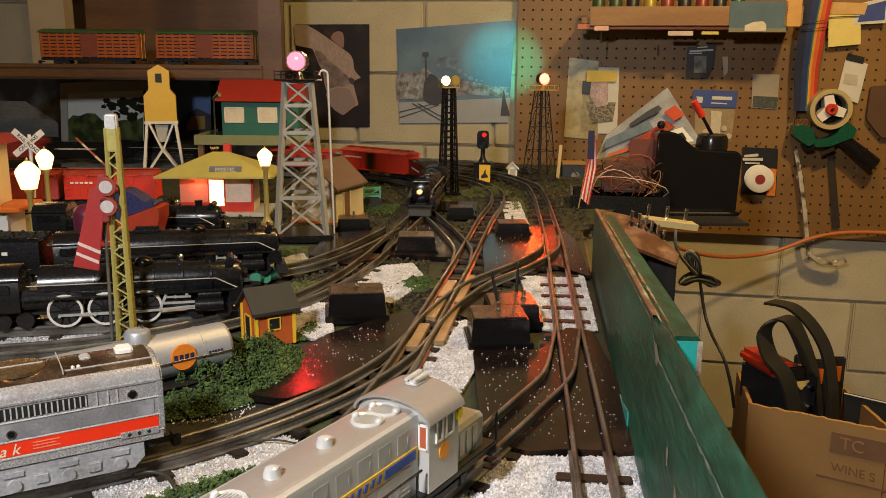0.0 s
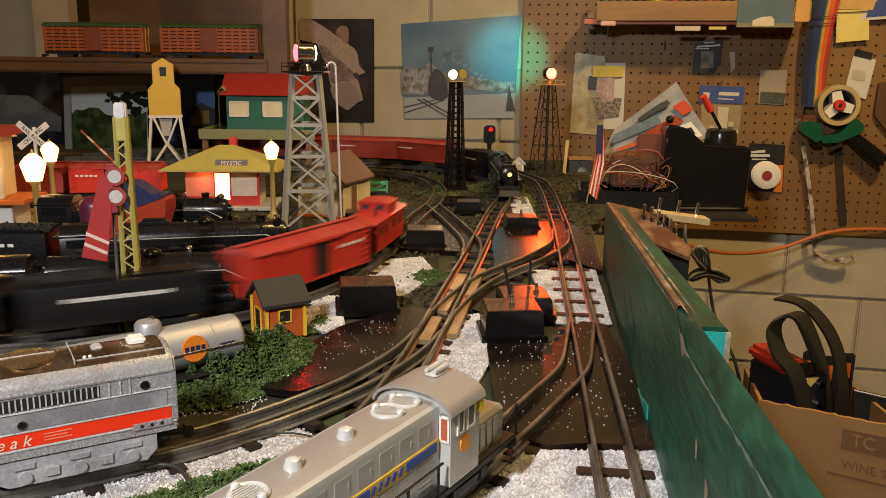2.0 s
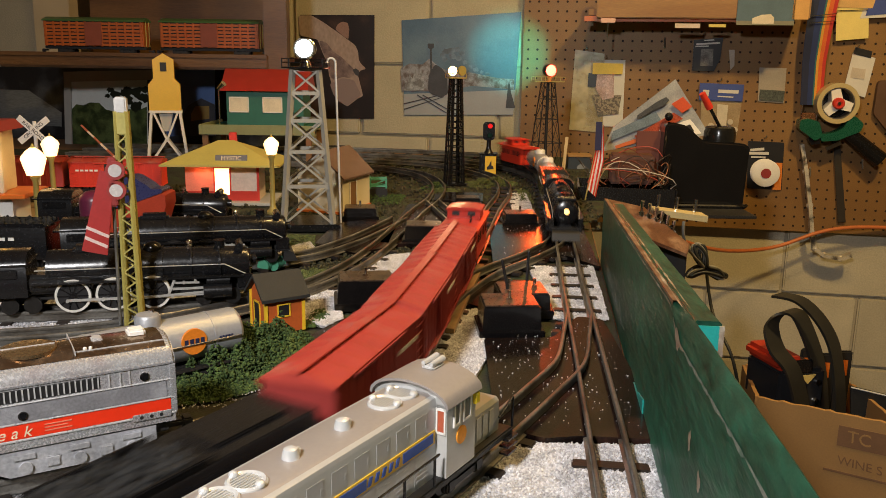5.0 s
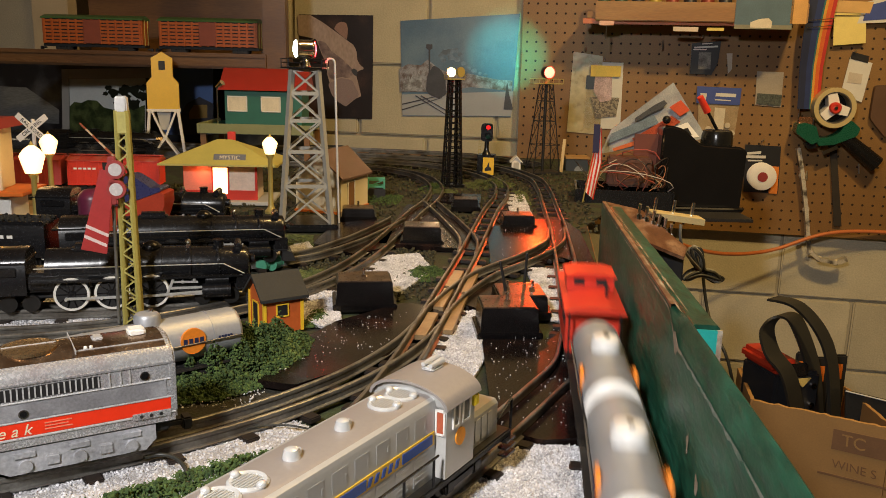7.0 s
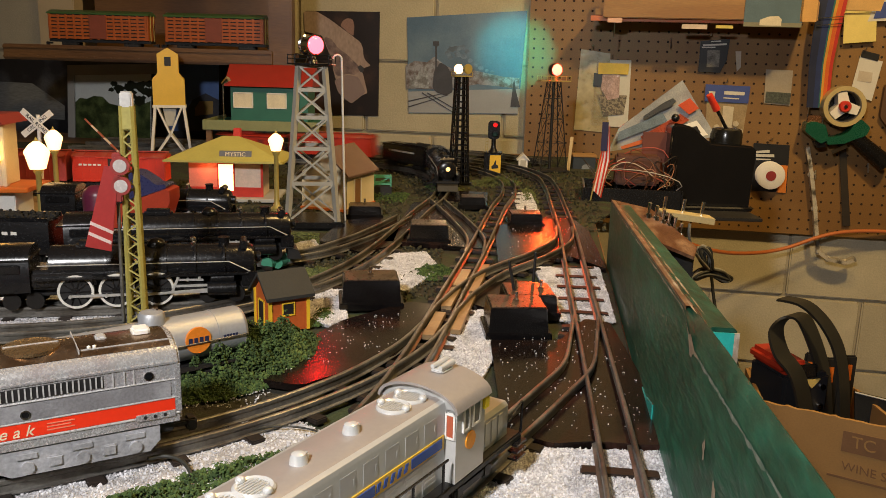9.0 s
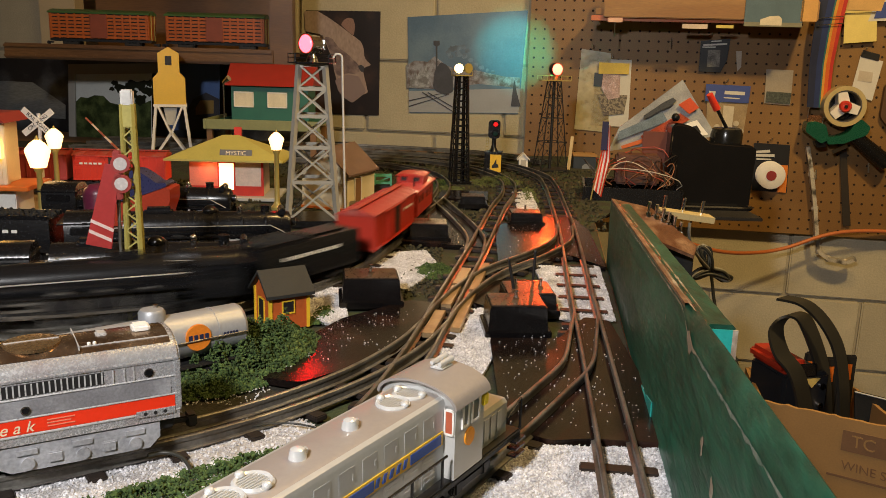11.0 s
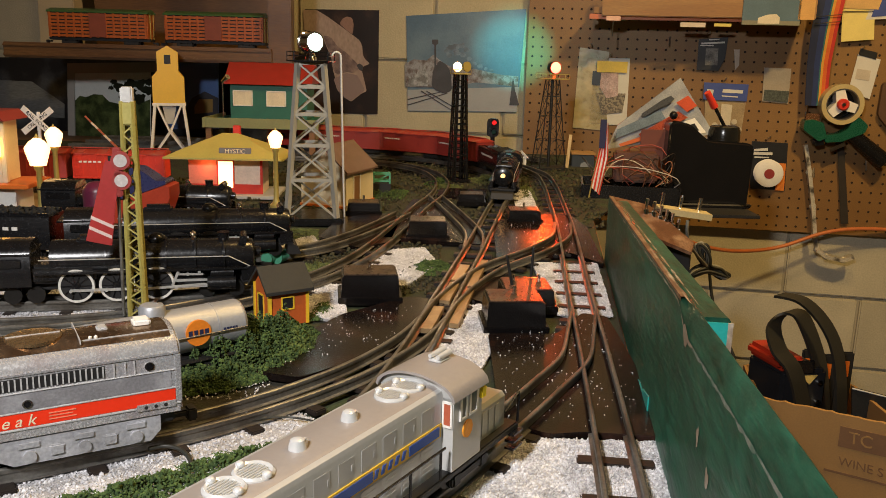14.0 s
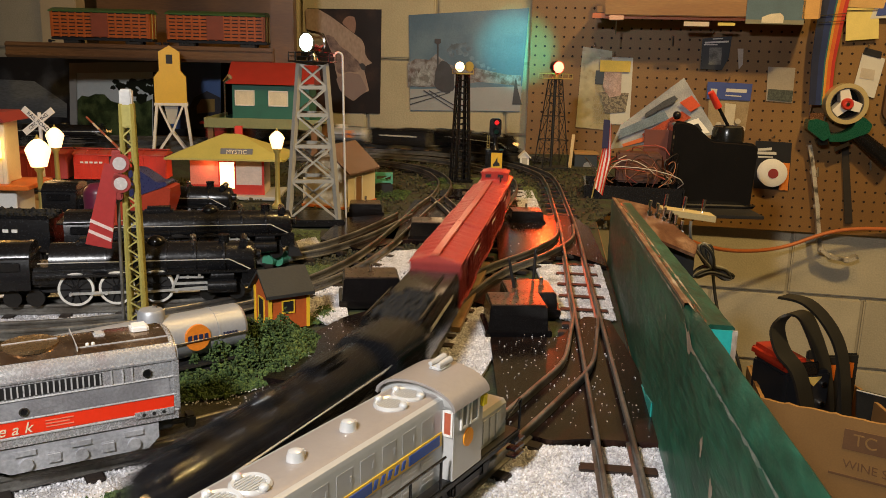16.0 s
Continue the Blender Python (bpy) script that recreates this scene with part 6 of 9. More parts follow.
def stock_car(m, label):
    c = thing("stock_car", m, label, "stock car", "stock cars on the shelf")
    wood = mat("orange_slats", (0.36, 0.085, 0.014), 0.4, 0, 0.2, 40)
    L = 0.118
    part("core", made(box, -L, L, -0.024, 0.024, 0.018, 0.076), BLACK_DULL, c)
    for y in (-1, 1):
        for k in range(7):
            z = 0.022 + k * 0.0082
            part("slat", made(box, -L, L, y * 0.0262 - 0.0014, y * 0.0262 + 0.0014, z - 0.0028, z + 0.0028), wood, c)
        for k in range(13):
            x = -L + 0.004 + k * (2 * L - 0.008) / 12
            part("stile", made(box, x - 0.0022, x + 0.0022, y * 0.0278 - 0.001, y * 0.0278 + 0.001, 0.018, 0.076), wood, c)
        part("door", made(box, -0.020, 0.020, y * 0.0295 - 0.0012, y * 0.0295 + 0.0012, 0.02, 0.075, 0.0005), mat("brown_door", (0.20, 0.045, 0.02), 0.5) if y < 0 else wood, c)
    for s in (-1, 1):
        part("end_panel", made(box, s * L - 0.0015, s * L + 0.0015, -0.026, 0.026, 0.018, 0.077), wood, c)
        for y in (-0.012, 0.012):
            part("ladder_rail", made(rod, (s * (L + 0.003), y, 0.016), (s * (L + 0.003), y, 0.078), 0.0013, n=6), BRASS, c)
    bm = bmesh.new()
    prism(bm, [(-0.030, 0.0765), (0.030, 0.0765), (0.028, 0.080), (0.0, 0.087), (-0.028, 0.080)], -L - 0.004, L + 0.004, "x")
    part("roof", bm, mat("dark_green_roof", (0.04, 0.10, 0.035), 0.5), c, "dark green roof")
    part("underframe", made(box, -L - 0.004, L + 0.004, -0.02, 0.02, 0.011, 0.018, 0.001), BLACK_DULL, c)
    truck(c, -0.075), truck(c, 0.075)
    coupler(c, -0.128), coupler(c, 0.128)


stock_car(pose(-0.845, 2.13, 0.2425, 0, 0, 1), "orange slatted toy stock car with a green roof")
stock_car(pose(-0.565, 2.13, 0.2425, 0, 0, -1), "orange slatted toy stock car with a brown door")


# ---- pictures on the wall ----


def on_wall(off):
    return WALL @ pose(0, off, 0)


def flat(name, corners, parent, material, off=0.0, thick=0.0012, label=""):
    """A sheet from its corners (along the wall, up)."""
    bm = bmesh.new()
    prism(bm, corners, off - thick, off, "y")
    return part(name, bm, material, parent, label, False)


SKY_BLUE = mat("print_sky", (0.085, 0.15, 0.25), 0.35, 0, 0.2, 8, second=(0.13, 0.20, 0.29))
SNOW = mat("print_snow", (0.34, 0.36, 0.41), 0.35, 0, 0.1, 20)
PRINT_DARK = mat("print_dark", (0.05, 0.05, 0.06), 0.4, 0, 0.3, 40)
SMOKE = mat("print_smoke", (0.10, 0.13, 0.18), 0.4, 0, 0.3, 24, second=(0.16, 0.24, 0.36))


def winter_print():
    t = thing("poster", on_wall(-0.003), "winter railway print, blue sky over snow, curled slightly", "poster")
    flat("sheet", [(-0.1211, 0.3487), (0.2191, 0.3733), (0.2060, 0.0900), (-0.1110, 0.0808)], t, SKY_BLUE, 0, 0.001)
    flat("snow_field", [(-0.1138, 0.1421), (0.2090, 0.1611), (0.2060, 0.0916), (-0.1110, 0.0824)], t, SNOW, -0.0012, 0.0006)
    flat("far_wood", [(-0.1219, 0.2154), (-0.0973, 0.2287), (-0.0592, 0.2266), (-0.0399, 0.2429), (-0.0064, 0.2187), (0.0332, 0.2041), (0.0720, 0.2084), (0.1176, 0.2004), (0.1613, 0.1924), (0.2060, 0.1907), (0.2058, 0.1610), (0.1367, 0.1665), (0.0864, 0.1696), (0.0347, 0.1584), (-0.0309, 0.1514), (-0.1190, 0.1500)], t, mat("print_hedge", (0.15, 0.12, 0.12), 0.4, 0, 0.5, 50, second=(0.26, 0.27, 0.32)), -0.0018, 0.0005)
    flat("water_tower", [(-0.0443, 0.2851), (-0.0263, 0.2855), (-0.0260, 0.2746), (-0.0324, 0.2697), (-0.0297, 0.1689), (-0.0346, 0.1688), (-0.0373, 0.2696), (-0.0440, 0.2741)], t, PRINT_DARK, -0.0022, 0.0004)
    rnd = random.Random(31)
    puffs = ((797, 96, 6), (803, 90, 7), (812, 88, 7), (822, 86, 6), (830, 92, 6), (800, 103, 6), (814, 98, 7), (826, 101, 6), (836, 108, 5), (846, 116, 5), (856, 120, 5), (866, 124, 4), (876, 126, 4), (840, 122, 5))
    for k, (x, y, r) in enumerate(puffs):
        cx, cz = WL(x, y)
        flat("smoke_puff", [(cx + 0.0017 * r * rnd.uniform(0.6, 1.15) * math.cos(a * 0.524), cz + 0.0014 * r * rnd.uniform(0.6, 1.15) * math.sin(a * 0.524)) for a in range(12)], t, SMOKE, -0.0024 - 0.00006 * k, 0.0002)
    flat("engine_shape", rounded([(-0.0426, 0.1558), (-0.0388, 0.2004), (-0.0214, 0.2277), (-0.0032, 0.2188), (0.0139, 0.1957), (0.0171, 0.1450), (-0.0040, 0.1347), (-0.0307, 0.1434)], 0.006, 4), t, PRINT_DARK, -0.0036, 0.0004)
    flat("snowy_tree", [(-0.1123, 0.1502), (-0.1079, 0.1824), (-0.1011, 0.1730), (-0.0967, 0.2018), (-0.0880, 0.1862), (-0.0787, 0.2119), (-0.0700, 0.1947), (-0.0639, 0.2170), (-0.0550, 0.1904), (-0.0525, 0.1554)], t, mat("print_frost", (0.42, 0.45, 0.52), 0.4, 0, 0.5, 60, second=(0.14, 0.14, 0.15)), -0.0036, 0.0004)
    for k, (a, b) in enumerate((((728, 192), (800, 168)), ((728, 182), (790, 166)), ((752, 166), (815, 202)), ((762, 166), (830, 202)))):
        p, q = Vector((*(WL(*a)), 0)), Vector((*(WL(*b)), 0))
        d = (q - p).normalized() * 0.0016
        n_ = Vector((-d.y, d.x, 0))
        flat("rail_line", [tuple((p + n_)[:2]), tuple((q + n_ * 0.6)[:2]), tuple((q - n_ * 0.6)[:2]), tuple((p - n_)[:2])], t, PRINT_DARK, -0.0034 - 0.0002 * k, 0.0003)
    flat("fir_tree", [(0.1842, 0.1098), (0.1892, 0.1761), (0.1920, 0.1840), (0.1982, 0.1529), (0.2115, 0.1108)], t, PRINT_DARK, -0.0040, 0.0004)


def animal_print():
    t = thing("poster", on_wall(-0.003), "dark photo print of a white furred animal's head", "poster")
    flat("sheet", [(-0.4235, 0.3619), (-0.2007, 0.3627), (-0.2023, 0.0690), (-0.4259, 0.0651)], t, mat("print_night", (0.016, 0.010, 0.009), 0.4, 0, 0.5, 14, second=(0.045, 0.024, 0.018), mix=0.6), 0, 0.001)
    fur = mat("print_fur", (0.40, 0.30, 0.25), 0.45, 0, 0.3, 22, 0, 160, second=(0.30, 0.22, 0.20), mix=0.52, sharp=0.2, stretch=(1, 1, 0.5))
    flat("head", rounded([(-0.4286, 0.3602), (-0.3893, 0.3609), (-0.3552, 0.3427), (-0.3196, 0.3197), (-0.2788, 0.2921), (-0.2585, 0.2784), (-0.2499, 0.2611), (-0.2481, 0.2373), (-0.2412, 0.2247), (-0.2259, 0.2123), (-0.2461, 0.2053), (-0.2511, 0.1939), (-0.2406, 0.1539), (-0.2353, 0.1330), (-0.2506, 0.1276), (-0.2677, 0.1140), (-0.2831, 0.1020), (-0.3073, 0.1158), (-0.3245, 0.1332), (-0.3297, 0.1640), (-0.3383, 0.1913), (-0.3434, 0.2283), (-0.3554, 0.2520), (-0.3724, 0.2932), (-0.4257, 0.3031)], 0.006, 4), t, fur, -0.0012, 0.0005)
    flat("ear", rounded([(-0.3179, 0.3229), (-0.3094, 0.3372), (-0.2959, 0.3438), (-0.2807, 0.3409), (-0.2756, 0.3222), (-0.2788, 0.2937), (-0.2975, 0.3059)], 0.005, 4), t, mat("print_ear", (0.27, 0.16, 0.13), 0.45, 0, 0.25, 40), -0.0016, 0.0004)
    flat("cheek_shade", rounded([(-0.3690, 0.2901), (-0.3451, 0.2858), (-0.3246, 0.2592), (-0.2973, 0.2423), (-0.2631, 0.2113), (-0.2580, 0.1986), (-0.2715, 0.1837), (-0.2971, 0.1877), (-0.3246, 0.1771), (-0.3366, 0.1914), (-0.3434, 0.2283)], 0.010, 5), t, mat("print_shade", (0.16, 0.11, 0.115), 0.45, 0, 0.45, 40, second=(0.26, 0.19, 0.17), mix=0.55, sharp=0.2), -0.0018, 0.0004)
    flat("muzzle", rounded([(-0.3366, 0.1670), (-0.2971, 0.1845), (-0.2629, 0.1791), (-0.2405, 0.1361), (-0.2677, 0.1156), (-0.2831, 0.1036), (-0.3073, 0.1175), (-0.3245, 0.1332)], 0.008, 4), t, mat("print_muzzle", (0.30, 0.225, 0.22), 0.45, 0, 0.35, 40, second=(0.20, 0.14, 0.145), mix=0.55, sharp=0.2), -0.0020, 0.0004)
    flat("eye", rounded([(-0.2665, 0.2079), (-0.2564, 0.2131), (-0.2461, 0.2053), (-0.2494, 0.1908), (-0.2579, 0.1937)], 0.003, 4), t, PRINT_DARK, -0.0024, 0.0004)


def WL(x, y):
    """A place on the print, for its thin lines."""
    (ax, az), (bx, bz), (cx, cz) = (-0.1123, 0.1502), (0.2138, 0.1613), (-0.1110, 0.0824)
    return ax + (bx - ax) * (x - 728) / 200, az + (cz - az) * (y - 160) / 42


winter_print()
animal_print()


def left_prints():
    dark = mat("print_dusk", (0.02, 0.02, 0.024), 0.35, 0, 0.6, 7, second=(0.11, 0.115, 0.12), mix=0.55)
    t = thing("backdrop_print", on_wall(-0.02), "dark photographic railway backdrop behind the layout", "backdrop print")
    flat("sheet", [(-1.9202, 0.1794), (-0.3916, 0.2381), (-0.3938, -0.1251), (-1.9788, -0.2291)], t, dark, 0, 0.001)
    flat("hill_band", [(-1.9267, 0.1344), (-1.3144, 0.1274), (-1.2064, 0.0618), (-1.2099, 0.0180), (-1.9410, 0.0342)], t,
         mat("print_mist", (0.20, 0.21, 0.21), 0.4, 0, 0.4, 8, stretch=(0.2, 1, 1)), -0.0012, 0.0004)
    f = thing("framed_picture", on_wall(-0.286), "framed country picture with trees under a pale sky", "picture")
    flat("sky", [(-0.9979, 0.1721), (-0.7589, 0.1794), (-0.7723, -0.0779), (-1.0179, -0.0905)], f, mat("print_pale_sky", (0.74, 0.78, 0.76), 0.4, 0, 0.1, 10), 0, 0.001)
    leaf = mat("print_leaves", (0.03, 0.05, 0.015), 0.4, 0, 0.6, 30, second=(0.09, 0.12, 0.04))
    flat("hedge", [(-0.9938, 0.0895), (-0.9754, 0.1056), (-0.9550, 0.1033), (-0.9340, 0.1117), (-0.9068, 0.1111), (-0.8876, 0.0935), (-0.8609, 0.0884), (-0.8200, 0.0960), (-0.7815, 0.0974), (-0.7645, 0.1041), (-0.7741, -0.0796), (-1.0075, -0.0915)], f, leaf, -0.0012, 0.0004)
    crown = mat("print_crown", (0.012, 0.016, 0.008), 0.4, 0, 0.5, 40)
    rnd = random.Random(5)
    for k, (x, z, r) in enumerate(((*(-0.8707, 0.1458), 0.012), (*(-0.8548, 0.1312), 0.018), (*(-0.8241, 0.1413), 0.022), (*(-0.7922, 0.1438), 0.022), (*(-0.7732, 0.1279), 0.018), (*(-0.8186, 0.1203), 0.018), (*(-0.8428, 0.1073), 0.014), (*(-0.7943, 0.1060), 0.024), (*(-0.8785, 0.1304), 0.009), (*(-0.7671, 0.1492), 0.014))):
        flat("tree_clump", [(x + r * rnd.uniform(0.55, 1.2) * math.cos(a * 0.4488), z + 0.7 * r * rnd.uniform(0.55, 1.2) * math.sin(a * 0.4488)) for a in range(14)], f, crown, -0.0018 - 0.0001 * k, 0.0002)
    for k, c in enumerate(([(-1.0031, 0.1931), (-0.7117, 0.2045), (-0.7129, 0.1778), (-1.0052, 0.1657)], [(-1.0031, 0.1931), (-0.9826, 0.1937), (-1.0003, -0.0896), (-1.0214, -0.0907)])):
        flat("frame", c, f, GREY_PAINT, -0.003 - 0.0006 * k, 0.004)
    b = thing("blue_picture", on_wall(-0.286), "picture of a blue dusk sky over dark trees", "picture")
    flat("sky", [(-0.7085, 0.2016), (-0.5631, 0.2058), (-0.5688, 0.0317), (-0.7169, 0.0253)], b, mat("print_blue", (0.10, 0.17, 0.38), 0.4, 0, 0.15, 10), 0, 0.001)
    flat("treetop", [(-0.6652, 0.0731), (-0.6423, 0.1115), (-0.6042, 0.1308), (-0.5661, 0.1143), (-0.5688, 0.0317), (-0.6671, 0.0275)], b, PRINT_DARK, -0.0012, 0.0004)
    flat("house_shape", [(-0.6351, 0.0893), (-0.6213, 0.1093), (-0.5823, 0.1107), (-0.5835, 0.0763), (-0.6358, 0.0697)], b, mat("print_ochre", (0.32, 0.20, 0.06), 0.4), -0.0020, 0.0004)
    w = thing("dark_wall_sheet", on_wall(-0.02), "dark sheet along the wall behind the far track", "board")
    flat("sheet", [(-1.9520, -0.0765), (-0.2872, -0.0101), (-0.1489, -0.1281), (-1.9765, -0.2474)], w, PRINT_DARK, 0, 0.001)


left_prints()

# ---- things on the pegboard ----
PB = on_wall(-0.035)
HOOK = mat("wire_hook", (0.5, 0.47, 0.42), 0.3, 0.9)


def hook(parent, at):
    bm = bmesh.new()
    x, z = at
    rod(bm, (x, 0, z), (x, -0.022, z), 0.0016, n=6)
    rod(bm, (x, -0.022, z), (x, -0.026, z + 0.006), 0.0016, n=6)
    part("hook", bm, HOOK, parent)


def bag(label, corners, card, header=None, hook_at=None, depth=0.012, extra=()):
    t = thing("hanging_pack", PB, label, "hanging pack", "packs on the pegboard")
    flat("backing", corners, t, card, -0.003, 0.001)
    for k, (c, m_, nm) in enumerate(extra):
        flat(nm, c, t, m_, -0.0055 - 0.0012 * k, 0.001)
    if header:
        flat("header_card", header[0], t, header[1], -0.0065 - 0.0012 * len(extra), 0.0012)
    if hook_at:
        hook(t, hook_at)
    return t


GLIDE = mat("glide_cream", (0.55, 0.47, 0.34), 0.5)


def pegboard_things():
    cream = mat("bag_yellowed", (0.42, 0.35, 0.20), 0.3, 0, 0.3, 16, 0.3, fine=60)
    paper = mat("paper_white", (0.62, 0.60, 0.56), 0.6, 0, 0.08)
    blackc = mat("card_black", (0.02, 0.02, 0.022), 0.35, 0, 0.2)
    bluec = mat("card_blue", (0.05, 0.08, 0.30), 0.4)
    yellowc = mat("card_yellow", (0.62, 0.45, 0.06), 0.5)
    orange = mat("card_orange", (0.7, 0.20, 0.02), 0.5)
    dots = mat("dotted_card", (0.30, 0.25, 0.17), 0.5, 0, 0.5, 160, second=(0.10, 0.08, 0.06), sharp=0.02)
    bag("yellowed plastic parts bag with a black and yellow card", [(0.3729, 0.2734), (0.4520, 0.2636), (0.4593, 0.0512), (0.3665, 0.0565)], cream, None, (0.4044, 0.2772))
    bag("white card pack with a clear bubble of small parts", [(0.4185, 0.2477), (0.5085, 0.2473), (0.5114, 0.0689), (0.4091, 0.0677)], paper, ([(0.4221, 0.2389), (0.5032, 0.2382), (0.5024, 0.2098), (0.4226, 0.2088)], yellowc), (0.4572, 0.2533), 0.02,
        (([(0.4118, 0.2115), (0.4512, 0.2112), (0.4508, 0.1734), (0.4112, 0.1751)], blackc, "dark_panel"), ([(0.4248, 0.1543), (0.5035, 0.1541), (0.4982, 0.1036), (0.4439, 0.0969)], dots, "dotted_panel"),
         ([(0.4356, 0.2182), (0.4800, 0.2285), (0.4829, 0.1473), (0.4531, 0.1401), (0.4329, 0.1698)], mat("bubble_pinkish", (0.45, 0.32, 0.30), 0.15, 0, 0.5, 60, 0.4), "bubble")))
    bag("clear bag of chair glides with a blue header card", [(0.7128, 0.1495), (0.8186, 0.1474), (0.8137, 0.0545), (0.7183, 0.0594)], mat("bag_clear", (0.36, 0.27, 0.16), 0.2, 0, 0.25, 30, 0.3), ([(0.7061, 0.1909), (0.8201, 0.1888), (0.8189, 0.1445), (0.7073, 0.1463)], bluec), (0.7589, 0.1986), 0.01,
        (([(0.7563, 0.1362), (0.7840, 0.1343), (0.7833, 0.0683), (0.7580, 0.0732)], mat("glides_cream", (0.6, 0.53, 0.40), 0.5), "glide_sheet"),))
    g = thing("chair_glide_label", PB, "white print on a blue header card", "label")
    for c in ([(0.7554, 0.1748), (0.8073, 0.1737), (0.8068, 0.1648), (0.7548, 0.1659)], [(0.7150, 0.1734), (0.7325, 0.1725), (0.7311, 0.1561), (0.7194, 0.1572)], [(0.7541, 0.1585), (0.7947, 0.1569), (0.7950, 0.1540), (0.7544, 0.1555)]):
        flat("print_bar", c, g, paper, -0.0095, 0.0004)
    for cx_, cz_ in ((0.7443, 0.0787), (0.7928, 0.0897), (0.7804, 0.0681), (0.8064, 0.0693), (0.7338, 0.0661)):
        part("glide", made(rod, (cx_, -0.004, cz_), (cx_, -0.009, cz_), 0.0075, n=14), GLIDE, g)
    t = thing("hanging_pack", PB, "black plastic bag with pale print on a hook", "hanging pack", "packs on the pegboard")
    flat("bag", [(0.6828, 0.3017), (0.7566, 0.3093), (0.7534, 0.2541), (0.7394, 0.2215), (0.6842, 0.2228)], t, blackc, -0.003, 0.006)
    flat("window", [(0.7022, 0.2790), (0.7337, 0.2798), (0.7351, 0.2360), (0.7034, 0.2351)], t, mat("foil_grey", (0.35, 0.34, 0.32), 0.2, 0.6, 0.5, 60), -0.0105, 0.001)
    for k in range(3):
        flat("print_bar", [(0.6893, 0.2932), (0.7492, 0.2976), (0.7496, 0.2932), (0.6897, 0.2888)] if k == 0 else [(0.7086, 0.3024), (0.7342, 0.3044), (0.7345, 0.3015), (0.7089, 0.2995)] if k == 1 else [(0.6870, 0.2873), (0.7215, 0.2882), (0.7217, 0.2853), (0.6873, 0.2844)], t, paper, -0.0092 - 0.0003 * k, 0.0003)
    hook(t, (0.7073, 0.3168))
    t = bag("small clear plastic box half full of screws", [(0.8552, 0.2338), (0.9228, 0.2329), (0.9245, 0.1425), (0.8588, 0.1460)], mat("box_clear_grey", (0.38, 0.33, 0.27), 0.2, 0, 0.15, 20), None, None)
    flat("screw_heap", [(0.8612, 0.1770), (0.9237, 0.1748), (0.9228, 0.1454), (0.8614, 0.1490)], t, mat("screws_dark", (0.10, 0.11, 0.09), 0.4, 0.5, 0.6, 140), -0.0055, 0.001)
    t = bag("black card of wire with a pale print", [(0.8441, 0.0408), (0.9361, 0.0390), (0.9418, -0.0883), (0.8516, -0.0873)], blackc, None, (0.8861, 0.0517), 0.01, (([(0.9178, -0.0147), (0.9365, -0.0153), (0.9389, -0.0885), (0.9157, -0.0883)], orange, "orange_panel"),))
    for k, c in enumerate(([(0.8506, 0.0199), (0.8862, 0.0246), (0.8870, 0.0171), (0.8512, 0.0139)], [(0.8471, 0.0121), (0.8989, 0.0131), (0.8997, 0.0056), (0.8478, 0.0046)], [(0.8541, 0.0003), (0.8916, 0.0006), (0.8920, -0.0024), (0.8546, -0.0042)])):
        flat("print_bar", c, t, paper, -0.0068 - 0.0003 * k, 0.0003)
    sx, sz = (0.8903, -0.0405)
    t = thing("wire_spool", PB @ pose(sx, -0.012, sz), "white plastic wire spool on a peg", "spool")
    m = Matrix.Rotation(radians(90), 4, "X")
    for z in (-0.001, 0.028):
        bm = bmesh.new()
        lathe(bm, [(0.012, z), (0.034, z), (0.036, z + 0.0015), (0.034, z + 0.003), (0.012, z + 0.003)], 28, m)
        part("flange", bm, WHITE, t)
    bm = bmesh.new()
    lathe(bm, [(0.022, 0.002), (0.022, 0.028)], 24, m)
    part("winding", bm, mat("red_wire", (0.4, 0.08, 0.05), 0.4), t)
    bm = bmesh.new()
    lathe(bm, [(0.013, 0.002), (0.013, 0.033), (0.009, 0.033)], 20, m)
    part("hub", bm, RED_DARK, t)
    # rainbow strap
    t = thing("rainbow_strap", PB, "rainbow striped webbing strap hanging with a buckle", "strap")
    cols = ((0.012, 0.018, 0.055), (0.015, 0.03, 0.12), (0.03, 0.14, 0.13), (0.62, 0.30, 0.04), (0.62, 0.12, 0.02), (0.48, 0.03, 0.02))
    off = -0.05
    cut = (0.0, 0.30, 0.54, 0.60, 0.70, 0.86, 1.0)
    down = [(0.9600, 0.0680, 0.66), (0.9560, 0.0670, 0.4148), (0.9500, 0.0640, 0.33), (0.9510, 0.0590, 0.25), (0.9575, 0.0550, 0.141)]
    for k in range(6):
        a, b = cut[k], cut[k + 1]
        bm = bmesh.new()
        rows_ = [[bm.verts.new((x + w * u, off - 0.006 * math.sin(i * 1.3) + 0.010 * u * (i / 4), z)) for u in (a, b)] for i, (x, w, z) in enumerate(down)]
        back = [[bm.verts.new(v.co + Vector((0, 0.002, 0))) for v in r] for r in rows_]
        for p, q, p2, q2 in zip(rows_, rows_[1:], back, back[1:]):
            bm.faces.new((p[0], p[1], q[1], q[0])), bm.faces.new((p2[1], p2[0], q2[0], q2[1]))
            bm.faces.new((p[0], q[0], q2[0], p2[0])), bm.faces.new((p[1], p2[1], q2[1], q[1]))
        part("stripe", bm, mat("webbing", cols[k], 0.7, 0, 0.25, 30, 0.3, fine=900), t)
    part("buckle", made(box, 0.9625, 0.9960, off - 0.006, off + 0.002, 0.095, 0.122, 0.002), mat("copper_buckle", (0.60, 0.30, 0.15), 0.25, 0.9), t, "coppery buckle plate")
    for x in (0.960, 0.9985):
        part("buckle_bar", made(rod, (x, off, 0.090), (x + 0.002, off, 0.142), 0.0018, n=8), CHROME, t)
